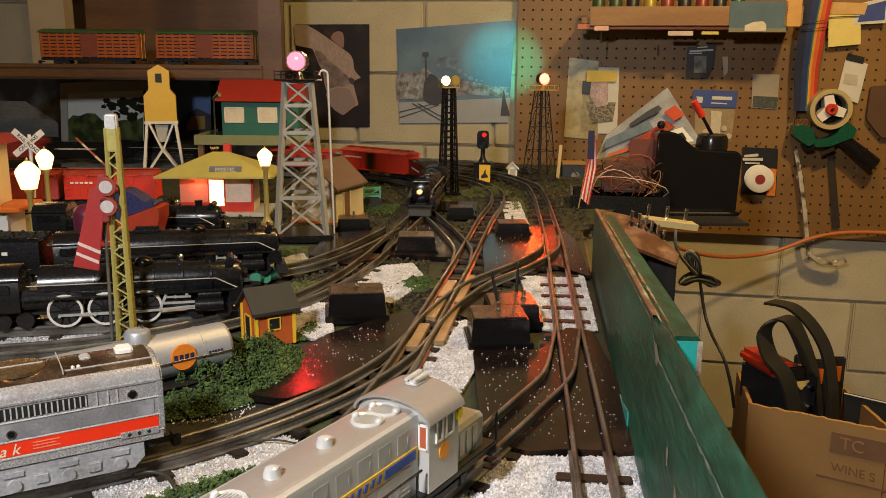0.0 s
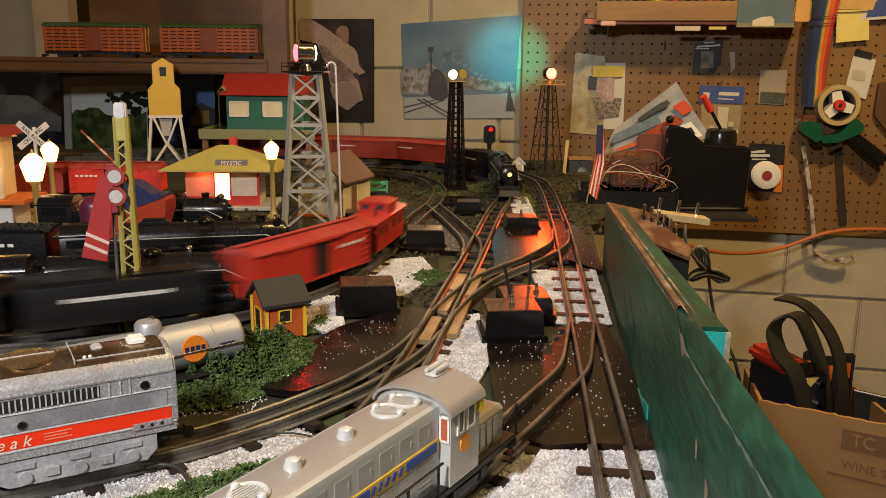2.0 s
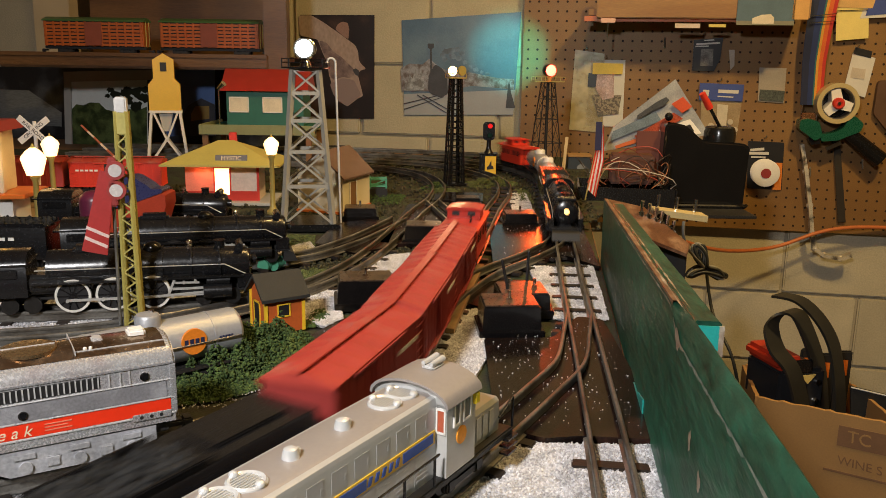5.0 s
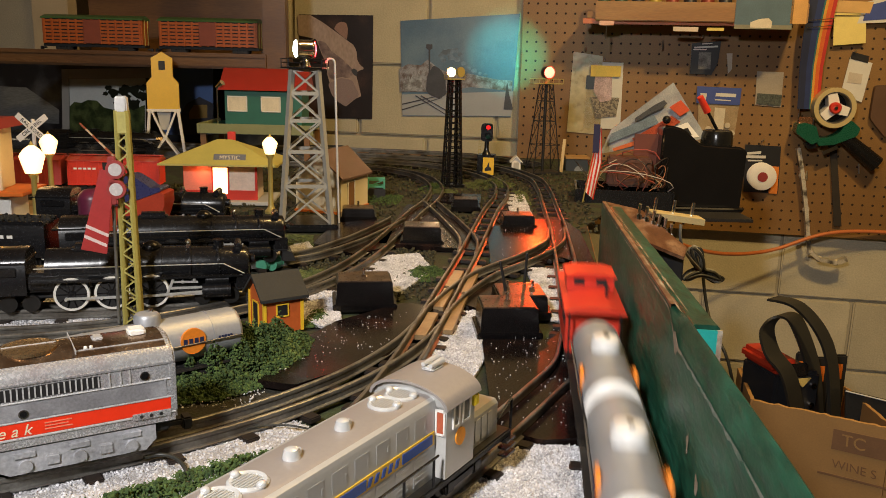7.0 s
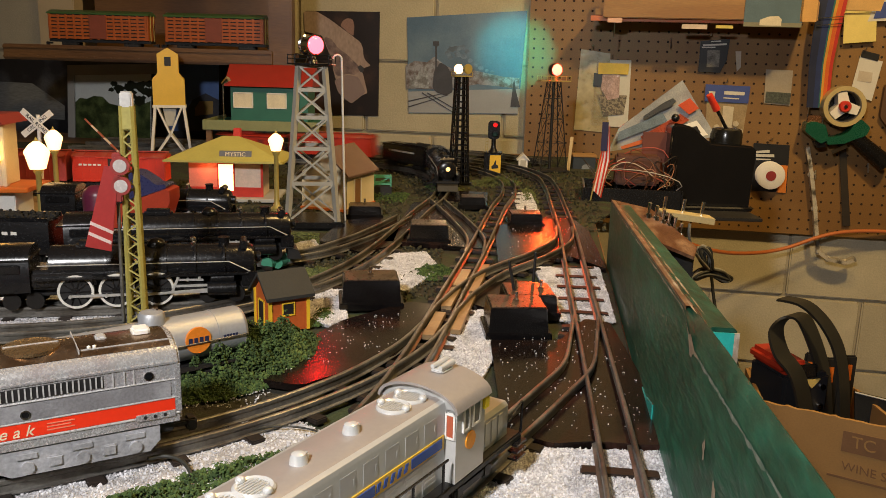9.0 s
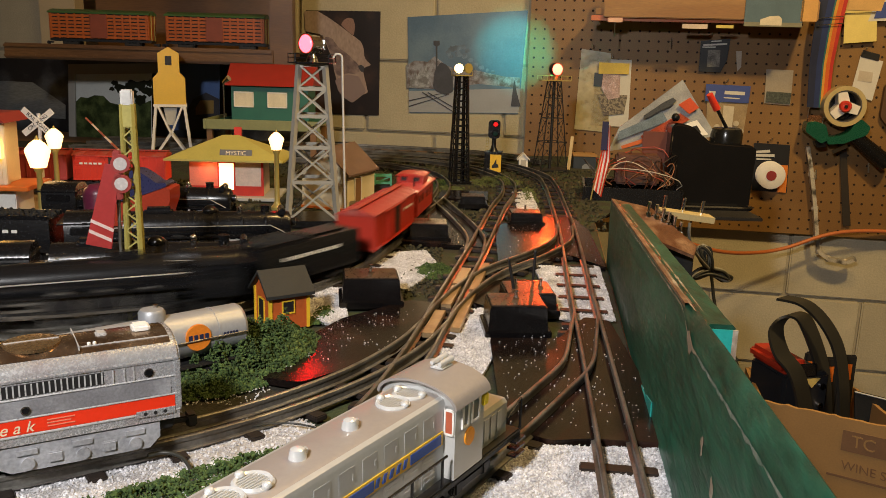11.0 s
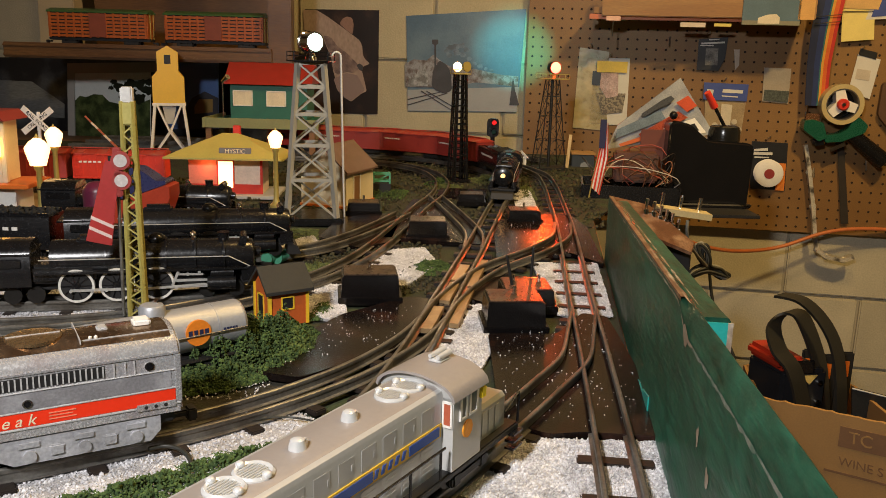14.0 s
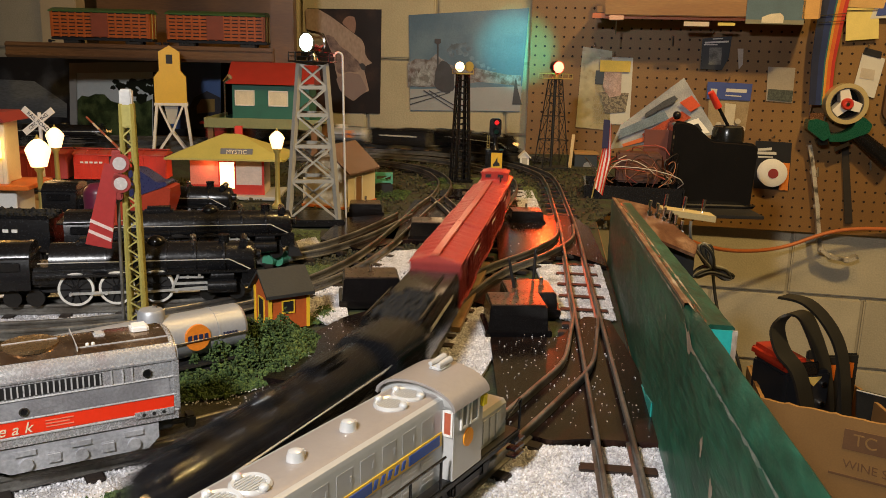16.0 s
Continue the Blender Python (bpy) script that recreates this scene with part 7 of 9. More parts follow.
    part("strap_clip", made(rod, (0.956, off - 0.010, 0.345), (1.018, off - 0.010, 0.352), 0.0011, n=6), CHROME, t)
    part("strap_clip", made(rod, (0.956, off - 0.010, 0.362), (1.018, off - 0.010, 0.369), 0.0011, n=6), CHROME, t)
    # tape gun
    x, z = (1.0425, 0.148)
    t = thing("tape_gun", PB @ pose(x, -0.05, z), "green packing-tape gun with a roll of clear tape", "tape dispenser")
    bm = bmesh.new()
    lathe(bm, [(0.040, -0.024), (0.051, -0.024), (0.052, 0), (0.051, 0.024), (0.040, 0.024), (0.040, -0.024)], 40, m, False)
    part("tape_roll", bm, mat("tape_tan", (0.50, 0.40, 0.20), 0.18, 0, 0.1), t)
    bm = bmesh.new()
    lathe(bm, [(0.0375, -0.022), (0.0398, -0.022), (0.0398, 0.022), (0.0375, 0.022), (0.0375, -0.022)], 32, m, False)
    core = part("core", bm, mat("core_grey", (0.10, 0.09, 0.085), 0.4), t)
    part("core_back", made(rod, (0, 0.020, 0), (0, 0.022, 0), 0.0374, n=28), BLACK, core)
    for k in range(3):
        bm = bmesh.new()
        a = math.pi / 2 + 0.25 + k * 2.0944
        u, v = Vector((math.cos(a), 0, math.sin(a))), Vector((-math.sin(a), 0, math.cos(a)))
        vs = [bm.verts.new(u * p + v * q + Vector((0, y, 0))) for y in (-0.020, 0.018) for p, q in ((0.006, -0.014), (0.036, -0.011), (0.036, 0.011), (0.006, 0.014))]
        bm.faces.new(vs[:4]), bm.faces.new(vs[4:][::-1])
        for e in range(4):
            bm.faces.new((vs[e], vs[4 + e], vs[4 + (e + 1) % 4], vs[(e + 1) % 4]))
        bmesh.ops.recalc_face_normals(bm, faces=bm.faces[:])
        part("core_wing", bm, WHITE, core)
    bm = bmesh.new()
    lathe(bm, [(0.0145, 0.018), (0.0145, 0.030), (0.012, 0.033), (0.008, 0.033), (0.007, 0.030), (0.003, 0.031)], 20, m)
    kn = part("hub_knob", bm, RED_BRIGHT, t)
    part("knob_screw", made(rod, (0, -0.030, 0), (0, -0.0345, 0), 0.0045, n=12), CHROME, kn)
    green = mat("dark_green_plastic", (0.010, 0.085, 0.050), 0.28)
    bm = bmesh.new()
    prism(bm, rounded([(-0.086, -0.044), (-0.066, -0.040), (-0.040, -0.048), (-0.028, -0.084), (-0.046, -0.096), (-0.088, -0.066)], 0.005), -0.024, 0.024, "y")
    part("nozzle", bm, green, t)
    bm = bmesh.new()
    prism(bm, rounded([(-0.034, -0.080), (0.0, -0.074), (0.020, -0.062), (0.030, -0.040), (0.044, -0.030), (0.068, -0.050), (0.062, -0.070), (0.034, -0.082), (0.010, -0.094), (-0.030, -0.098)], 0.006), -0.020, 0.020, "y")
    part("frame", bm, green, t)
    bm = bmesh.new()
    prism(bm, rounded([(-0.060, -0.094), (-0.036, -0.088), (-0.030, -0.104), (-0.052, -0.108)], 0.004), -0.016, 0.016, "y")
    part("tension_roller", bm, BLACK, t)
    bm = bmesh.new()
    rod(bm, (0.034, 0, -0.072), (0.058, 0, -0.092), 0.017, 0.0185, n=16)
    rod(bm, (0.058, 0, -0.092), (0.122, 0, -0.142), 0.0185, 0.022, n=16)
    part("grip", bm, BLACK, t)
    part("trigger", made(bar, (-0.012, -0.004, -0.118), (0.022, -0.004, -0.100), 0.004, 0.010), CHROME, t)
    # papers and tags
    t = thing("note_paper", PB, "yellow note paper hanging below the shelf", "paper")
    flat("sheet", [(1.0245, 0.3900), (1.1012, 0.3900), (1.1094, 0.3110), (1.0320, 0.3034)], t, mat("note_yellow", (0.76, 0.62, 0.20), 0.7, 0, 0.08), -0.02, 0.0006)
    flat("top_sheet", [(1.0235, 0.4150), (1.1160, 0.4120), (1.1100, 0.3840), (1.0245, 0.3860)], t, mat("note_tan", (0.62, 0.38, 0.14), 0.7, 0, 0.15), -0.0225, 0.0006)
    part("note_clip", made(rod, (1.026, -0.024, 0.377), (1.098, -0.024, 0.380), 0.0015, n=6), CHROME, t)
    t = thing("blister_card", PB, "white card tag hanging askew on a hook", "card")
    flat("card", [(1.0803, 0.2746), (1.1361, 0.2620), (1.1222, 0.1615), (1.0678, 0.1798)], t, paper, -0.006, 0.001)
    flat("mark", [(1.0823, 0.2377), (1.1156, 0.2330), (1.1148, 0.2073), (1.0802, 0.2119)], t, mat("card_shade", (0.5, 0.44, 0.37), 0.5), -0.0075, 0.0006)
    flat("header", [(1.0839, 0.2888), (1.1258, 0.2786), (1.1240, 0.2616), (1.0807, 0.2718)], t, blackc, -0.0085, 0.0006)
    hook(t, (1.0880, 0.2889))
    t = thing("wall_sign", PB, "small white-edged blue sign, set askew", "sign")
    flat("rim", [(1.0976, 0.4117), (1.1592, 0.4263), (1.1626, 0.3632), (1.0830, 0.3589)], t, paper, -0.02, 0.001)
    flat("face", [(1.1040, 0.4035), (1.1577, 0.4181), (1.1588, 0.3714), (1.0955, 0.3661)], t, bluec, -0.0215, 0.001)
    # pry bar
    t = thing("pry_bar", PB, "old white-flecked steel pry bar hanging on the board", "pry bar")
    steel = mat("flecked_steel", (0.10, 0.085, 0.065), 0.5, 0.4, 0.3, 30, 0.2, second=(0.58, 0.52, 0.41), mix=0.42, sharp=0.05)
    pts = [(0.9761, 0.0378), (0.9943, -0.0336), (1.0135, -0.1242), (1.0268, -0.2009), (1.0373, -0.2409), (1.0625, -0.2581), (1.1064, -0.2644), (1.1307, -0.2532)]
    bm = bmesh.new()
    for k, (a, b) in enumerate(zip(pts, pts[1:])):
        bar(bm, (a[0], -0.02, a[1]), (b[0], -0.02, b[1]), 0.019 if k < 4 else 0.026, 0.01)
    for a in pts[1:-1]:
        ball(bm, (a[0], -0.02, a[1]), 0.0095, (1, 0.6, 1))
    part("bar", bm, steel, t)
    # dark sheet put where only shadow falls beside the pry bar
    t = thing("shadow_strip", PB, "dark strip in place of a shadow beside the pry bar", "rule")
    flat("blade", [(1.0560, 0.0519), (1.0724, 0.0541), (1.1114, -0.1674), (1.0917, -0.1687)], t, mat("shadow_dark", (0.05, 0.04, 0.03), 0.5, 0.5), -0.008, 0.002)
    # bare hooks and a paper clip
    for at, lab in (((0.6080, 0.2941), "bare bent wire hook on the board"), ((1.1364, -0.0112), "bare bent wire hook on the board"), ((1.0088, -0.0358), "bare bent wire hook on the board")):
        t = thing("wire_hook", PB, lab, "hook", "bare hooks")
        x, z = at
        part("wire", made(rod, (x, -0.001, z + 0.012), (x, -0.012, z - 0.012), 0.0022, n=6), HOOK, t)
    t = thing("binder_clip", PB, "small white clip hung on a hook", "clip")
    flat("loop", [(0.7740, 0.2779), (0.7881, 0.2783), (0.7908, 0.2377), (0.7820, 0.2257)], t, mat("clip_white", (0.5, 0.42, 0.33), 0.4), -0.004, 0.004)
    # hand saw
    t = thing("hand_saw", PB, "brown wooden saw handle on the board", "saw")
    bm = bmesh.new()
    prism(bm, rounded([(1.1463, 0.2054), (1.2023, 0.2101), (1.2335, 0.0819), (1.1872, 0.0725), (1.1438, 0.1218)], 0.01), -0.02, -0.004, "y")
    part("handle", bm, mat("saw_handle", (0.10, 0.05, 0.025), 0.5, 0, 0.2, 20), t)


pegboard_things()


def top_shelf():
    t = thing("board_shelf", PB, "rough pine shelf board with an orange edge", "shelf")
    x0, z0 = (0.4266, 0.3528)
    x1, z1 = (0.9335, 0.3519)
    part("front_board", made(box, x0, x1, -0.165, -0.150, z1 - 0.002, z1 + 0.045, 0.002), PINE, t)
    part("plank", made(box, x0 - 0.02, x1, -0.150, -0.002, z1 + 0.004, z1 + 0.02, 0.001), PINE, t)
    part("edge_strip", made(box, x0 - 0.03, x1 - 0.12, -0.149, -0.138, z1 - 0.010, z1 + 0.003, 0.001), mat("edge_orange", (0.55, 0.14, 0.03), 0.45), t)
    for u in (x0 + 0.03,):
        part("clamp", made(box, u - 0.018, u + 0.018, -0.17, -0.14, z1 - 0.014, z1 - 0.003, 0.001), mat("copper_clip", (0.5, 0.26, 0.14), 0.4, 0.5), t)
        part("clamp_screw", made(rod, (u, -0.155, z1 - 0.05), (u, -0.155, z1 - 0.014), 0.0016, n=6), CHROME, t)
    c = thing("postcard", PB, "picture postcard of a pale house under a blue sky", "postcard")
    a, b = (0.7634, 0.3875), (0.8970, 0.3349)
    part("card", made(box, a[0], b[0], -0.168, -0.166, b[1], a[1] + 0.02), mat("card_sky", (0.085, 0.14, 0.18), 0.4, 0, 0.2, 20), c)
    part("ground", made(box, a[0], b[0], -0.1686, -0.1682, b[1], b[1] + 0.010), mat("card_ground", (0.20, 0.19, 0.13), 0.5), c)
    bm = bmesh.new()
    m_ = (a[0] + b[0]) / 2
    prism(bm, [(m_ - 0.03, b[1] + 0.003), (m_ + 0.02, b[1] + 0.003), (m_ + 0.02, b[1] + 0.018), (m_ + 0.012, b[1] + 0.026), (m_ - 0.01, b[1] + 0.024), (m_ - 0.03, b[1] + 0.016)], -0.1692, -0.1688, "y")
    part("house", bm, mat("card_house", (0.62, 0.55, 0.42), 0.5), c)
    c = thing("paper_slip", PB, "orange paper slip on the shelf end", "paper")
    a, b = (0.8917, 0.3922), (0.9286, 0.3487)
    part("sheet", made(box, a[0], b[0], -0.168, -0.166, b[1], a[1] + 0.02), mat("slip_orange", (0.6, 0.33, 0.10), 0.6), c)
    for k, (p, q, col, lab) in enumerate((((0.6206, 0.3380), (0.6810, 0.3271), (0.6, 0.5, 0.42), "pale paper slip under the shelf"), ((0.7015, 0.3370), (0.7422, 0.3298), (0.62, 0.5, 0.12), "yellow paper slip under the shelf"))):
        c = thing("paper_slip", PB, lab, "paper")
        part("sheet", made(box, p[0], q[0], -0.152, -0.151, q[1], p[1]), mat("slip", col, 0.6), c)
    # jars and dark tins standing along the shelf
    rnd = random.Random(5)
    for k in range(9):
        u = x0 + 0.02 + k * 0.043
        c = thing("tin_can", PB @ pose(u, -0.09, z1 + 0.02), "dark small tin standing on the shelf", "tin", "tins on the shelf")
        bm = bmesh.new()
        lathe(bm, [(0.016, 0), (0.0165, 0.002), (0.0165, 0.05), (0.014, 0.053)], 16)
        part("body", bm, mat("tin", rnd.choice(((0.03, 0.03, 0.035), (0.25, 0.05, 0.03), (0.05, 0.09, 0.05), (0.4, 0.3, 0.05))), 0.4, 0.2), c)
        bm = bmesh.new()
        lathe(bm, [(0.0145, 0.053), (0.0145, 0.058), (0.013, 0.06)], 16)
        part("lid", bm, BLACK_DULL, c)


top_shelf()


# ---- the corner beyond the green board ----


def bench_things():
    # bench that carries the power supplies
    t = thing("side_bench", Matrix(), "thin black side shelf on posts beyond the table", "bench")
    part("top", made(box, 0.262, 0.572, 1.495, 1.668, -0.030, -0.024, 0.001), BLACK_DULL, t)
    for y in (1.51, 1.65):
        part("leg", made(box, 0.264, 0.271, y - 0.004, y + 0.004, -0.95, -0.030), DARK_WOOD, t)
    # sealed black transformer
    y = 1.62
    t = thing("transformer", pose(-0.024, y, 0.012), "large black train transformer with stepped moulded case", "transformer")
    bm = bmesh.new()
    prof = [(0.436, -0.030), (0.596, -0.034), (0.600, 0.078), (0.590, 0.086), (0.512, 0.090), (0.478, 0.118), (0.452, 0.124), (0.440, 0.118)]
    prism(bm, rounded(prof, 0.008), -0.05, 0.05, "y")
    bmesh.ops.bevel(bm, geom=[e for e in bm.edges if abs(e.verts[0].co.y - e.verts[1].co.y) < 1e-6 and e.verts[0].co.y < 0], offset=0.004, segments=3, affect="EDGES")
    part("case", bm, mat("black_phenolic", (0.008, 0.008, 0.009), 0.14, 0, 0.2, 20, 0.01, coat=0.6), t)
    bm = bmesh.new()
    lathe(bm, [(0.030, 0.086), (0.030, 0.104), (0.027, 0.112), (0.022, 0.114)], 26, Matrix.Translation((0.556, 0, 0)))
    part("dial", bm, mat("dial_black", (0.01, 0.01, 0.01), 0.2), t)
    bm = bmesh.new()
    rod(bm, (0.556, 0, 0.112), (0.530, -0.01, 0.150), 0.0032, n=10)
    lv = part("throttle_lever", bm, BLACK, t)
    bm = bmesh.new()
    rod(bm, (0.531, -0.0095, 0.148), (0.512, -0.016, 0.176), 0.007, 0.006, n=12)
    part("lever_grip", bm, RED_BRIGHT, lv, "red grip")
    part("bottom_flange", made(box, 0.432, 0.602, -0.054, 0.054, -0.036, -0.028, 0.002), BLACK, t)
    part("bottom_trim", made(box, 0.432, 0.603, -0.055, -0.0545, -0.031, -0.028), CHROME, t)
    bm = bmesh.new()
    ball(bm, (0.452, -0.02, 0.132), 0.008)
    part("knob", bm, BLACK, t)
    # opened supply with a nest of wires
    t = thing("wire_tray", pose(0.345, 1.56, -0.024, 0, 0, -8), "open black power case full of loose wires", "power supply")
    part("floor", made(box, -0.085, 0.085, -0.06, 0.06, 0, 0.006), BLACK, t)
    for a in ((-0.085, 0.085, -0.062, -0.058), (-0.085, 0.085, 0.058, 0.062), (-0.088, -0.084, -0.062, 0.062), (0.084, 0.088, -0.062, 0.062)):
        part("side", made(box, *a, 0, 0.046, 0.001), mat("case_black", (0.012, 0.012, 0.013), 0.25), t)
    part("back_panel", made(box, 0.02, 0.085, 0.05, 0.056, 0.046, 0.14, 0.001), mat("copper_board", (0.16, 0.05, 0.03), 0.45, 0.2), t)
    part("coil_block", made(box, -0.03, 0.05, -0.01, 0.045, 0.046, 0.10, 0.004), mat("coil_brown", (0.09, 0.035, 0.02), 0.6, 0, 0.5, 60, 0.4), t, "dark copper coil")
    rnd = random.Random(8)
    for k in range(34):
        p0 = Vector((rnd.uniform(-0.07, 0.08), rnd.uniform(-0.05, 0.03), 0.045))
        p3 = Vector((rnd.uniform(-0.07, 0.08), rnd.uniform(-0.05, 0.04), 0.05 + rnd.random() * 0.05))
        up = rnd.uniform(0.0, 0.045)
        cu = bpy.data.curves.new("wire", "CURVE")
        cu.dimensions, cu.bevel_depth, cu.bevel_resolution, cu.resolution_u = "3D", 0.0008, 1, 8
        sp = cu.splines.new("BEZIER")
        sp.bezier_points.add(1)
        for b, q, hx in ((sp.bezier_points[0], p0, 1), (sp.bezier_points[1], p3, -1)):
            b.co, b.handle_left, b.handle_right = q, q + Vector((rnd.uniform(-0.05, 0.05), rnd.uniform(-0.03, 0.03), up)), q + Vector((rnd.uniform(-0.05, 0.05), rnd.uniform(-0.03, 0.03), up))
        tmp = bpy.data.objects.new("tmp", cu)
        me = bpy.data.meshes.new_from_object(tmp)
        bpy.data.objects.remove(tmp)
        me.materials.clear()
        me.materials.append(WIRES[k % len(WIRES)])
        new("wire", me).parent = t
    # blister pack leaning against the board
    t = thing("blister_pack", Matrix(), "clear blister pack with a grey tool, leaning on the wall", "blister pack")
    q = [Vector(v) for v in ((0.3291, 1.62, 0.1213), (0.4405, 1.62, 0.2123), (0.5135, 1.62, 0.1094), (0.3108, 1.62, 0.0755))]
    bm = bmesh.new()
    n_ = (q[1] - q[0]).cross(q[3] - q[0]).normalized()
    lo, hi = [bm.verts.new(v) for v in q], [bm.verts.new(v + n_ * 0.004) for v in q]
    bm.faces.new(lo), bm.faces.new(hi[::-1])
    for i in range(4):
        bm.faces.new((lo[i], hi[i], hi[(i + 1) % 4], lo[(i + 1) % 4]))
    bmesh.ops.recalc_face_normals(bm, faces=bm.faces[:])
    part("card", bm, mat("pack_grey", (0.42, 0.43, 0.44), 0.2, 0, 0.3, 20, 0.1, second=(0.25, 0.26, 0.28)), t)

    def on_pack(u, v, off):
        a, b = q[0].lerp(q[1], u), q[3].lerp(q[2], u)
        return a.lerp(b, v) + (n_ * off if n_.y < 0 else -n_ * off)

    def pack_patch(name, uv, m_, off):
        b2 = bmesh.new()
        f = [b2.verts.new(on_pack(u, v, off + 0.002)) for u, v in uv]
        g = [b2.verts.new(on_pack(u, v, off)) for u, v in uv]
        b2.faces.new(f), b2.faces.new(g[::-1])
        k = len(f)
        for i in range(k):
            b2.faces.new((f[i], g[i], g[(i + 1) % k], f[(i + 1) % k]))
        bmesh.ops.recalc_face_normals(b2, faces=b2.faces[:])
        return part(name, b2, m_, t, "", False)
    pack_patch("blue_band", [(0.02, 0.20), (0.60, 0.30), (0.62, 0.52), (0.04, 0.62)], mat("pack_blue_grey", (0.17, 0.22, 0.27), 0.15, 0, 0.4, 30), 0.003)
    pack_patch("red_band", [(0.30, 0.68), (0.78, 0.46), (0.84, 0.62), (0.34, 0.90)], mat("pack_brick_red", (0.36, 0.07, 0.035), 0.3, 0, 0.4, 50), 0.004)
    pack_patch("tool_shape", [(0.36, 0.14), (0.46, 0.13), (0.66, 0.12), (0.78, 0.14), (0.80, 0.22), (0.70, 0.26), (0.54, 0.24), (0.42, 0.26), (0.35, 0.22)], mat("tool_dark", (0.07, 0.075, 0.085), 0.3), 0.006)
    pack_patch("red_panel", [(0.80, 0.30), (0.96, 0.28), (0.99, 0.48), (0.86, 0.52)], mat("pack_red", (0.55, 0.09, 0.04), 0.35), 0.005)
    pack_patch("white_panel", [(0.56, 0.70), (0.90, 0.66), (0.93, 0.94), (0.58, 0.96)], WHITE, 0.0066)
    pack_patch("orange_strip", [(0.1, 0.86), (0.52, 0.72), (0.54, 0.84), (0.12, 0.97)], mat("pack_orange", (0.55, 0.14, 0.05), 0.35), 0.005)
    for k in range(4):
        u = 0.60 + 0.075 * k
        pack_patch("lettering_bar", [(u, 0.75), (u + 0.045, 0.745), (u + 0.05, 0.88), (u + 0.005, 0.885)], BLACK_DULL, 0.009)
    # control panel with toggle switches on the green board's end
    t = thing("toggle_console", Matrix(), "scuffed copper-coloured panel with chrome toggle switches", "control panel")
    q = [Vector(v) for v in ((0.2060, 1.0270, 0.0790), (0.2539, 1.0200, 0.0698), (0.3000, 0.9740, 0.0337), (0.2950, 0.9650, 0.0240), (0.2432, 0.9500, 0.0455))]
    bm = bmesh.new()
    up = Vector((0, 0, 0.004))
    lo, hi = [bm.verts.new(v - up) for v in q], [bm.verts.new(v) for v in q]
    bm.faces.new(lo[::-1]), bm.faces.new(hi)
    for i in range(5):
        bm.faces.new((lo[i], lo[(i + 1) % 5], hi[(i + 1) % 5], hi[i]))
    bmesh.ops.recalc_face_normals(bm, faces=bm.faces[:])
    part("panel", bm, mat("scuffed_copper", (0.15, 0.065, 0.035), 0.4, 0.4, 0.35, 40, 0.15, second=(0.28, 0.17, 0.11), mix=0.6), t)
    for px in ((0.2458, 1.0, 0.0637), (0.2549, 1.0, 0.0605), (0.2635, 1.0, 0.0559), (0.2706, 1.0, 0.0520), (0.2779, 1.0, 0.0473), (0.2854, 1.0, 0.0402)):
        a = Vector(px)
        bm = bmesh.new()
        rod(bm, a - Vector((0, 0, 0.006)), a + Vector((0, 0, 0.004)), 0.0042, n=10)
        rod(bm, a + Vector((0, 0, 0.004)), a + Vector((0.001, -0.002, 0.017)), 0.0016, 0.0022, n=8)
        part("toggle_switch", bm, CHROME, t)
    # pale bracket strip with posts behind it
    t = thing("terminal_strip", Matrix(), "cream terminal strip with bright screw posts", "terminal strip")
    a, b = Vector((0.2830, 1.1000, 0.0520)), Vector((0.3540, 1.1000, 0.0435))
    part("strip", made(bar, a, b, 0.030, 0.008), mat("strip_cream", (0.5, 0.40, 0.20), 0.5), t)
    for u in (0.1, 0.45, 0.8):
        c = a.lerp(b, u)
        part("screw_post", made(rod, c + Vector((0, 0, 0.003)), c + Vector((0.002, 0, 0.022)), 0.0024, n=8), CHROME, t)
    br = thing("panel_bracket", Matrix(), "dark bracket holding the switch panel", "bracket")
    part("arm", made(box, 0.262, 0.30, 0.98, 1.03, -0.12, 0.030, 0.002), BLACK_DULL, br)
    part("switch_housing", made(box, 0.245, 0.285, 1.012, 1.045, 0.020, 0.062, 0.004), BLACK, br)
    # small flag
    t = thing("toy_flag", pose(*(0.2630, 1.5000, 0.0250), 0, 0, 0), "small drooping red and white striped flag with blue corner", "flag")
    part("staff", made(rod, (-0.006, 0, -0.06), (0.021, 0, 0.118), 0.0013, n=8), BRASS, t)
    for k in range(7):
        bm = bmesh.new()
        n = 9
        w0, w1 = 0.0045 * k - 0.002, 0.0045 * (k + 1) - 0.002
        vs = []
        for i in range(n + 1):
            z = 0.112 - 0.118 * i / n
            for w in (w0, w1):
                sp_ = w * (0.25 + 0.75 * min(1, i / 4))
                vs.append(bm.verts.new((0.019 + (z - 0.105) * 0.15 + sp_ * 0.55, -0.002 - 0.004 * math.sin(w * 260 + i * 0.4), z - sp_ * 0.5)))
        for i in range(n):
            bm.faces.new((vs[2 * i], vs[2 * i + 1], vs[2 * i + 3], vs[2 * i + 2]))
        ob = part("stripe", bm, RED_BRIGHT if k % 2 == 0 else WHITE, t)
    part("corner_field", made(box, 0.010, 0.021, -0.0085, -0.0075, 0.065, 0.115), mat("flag_blue", (0.02, 0.02, 0.07), 0.6), t, "dark blue corner")
    # stick and small slate-blue box against the wall
    t = thing("wood_stick", Matrix(), "thin pale wooden stick leaning upright", "stick")
    part("stick", made(bar, (0.2787, 1.9200, -0.0180), (0.2905, 1.9600, 0.0710), 0.007, 0.004), mat("stick_wood", (0.5, 0.38, 0.22), 0.6), t)
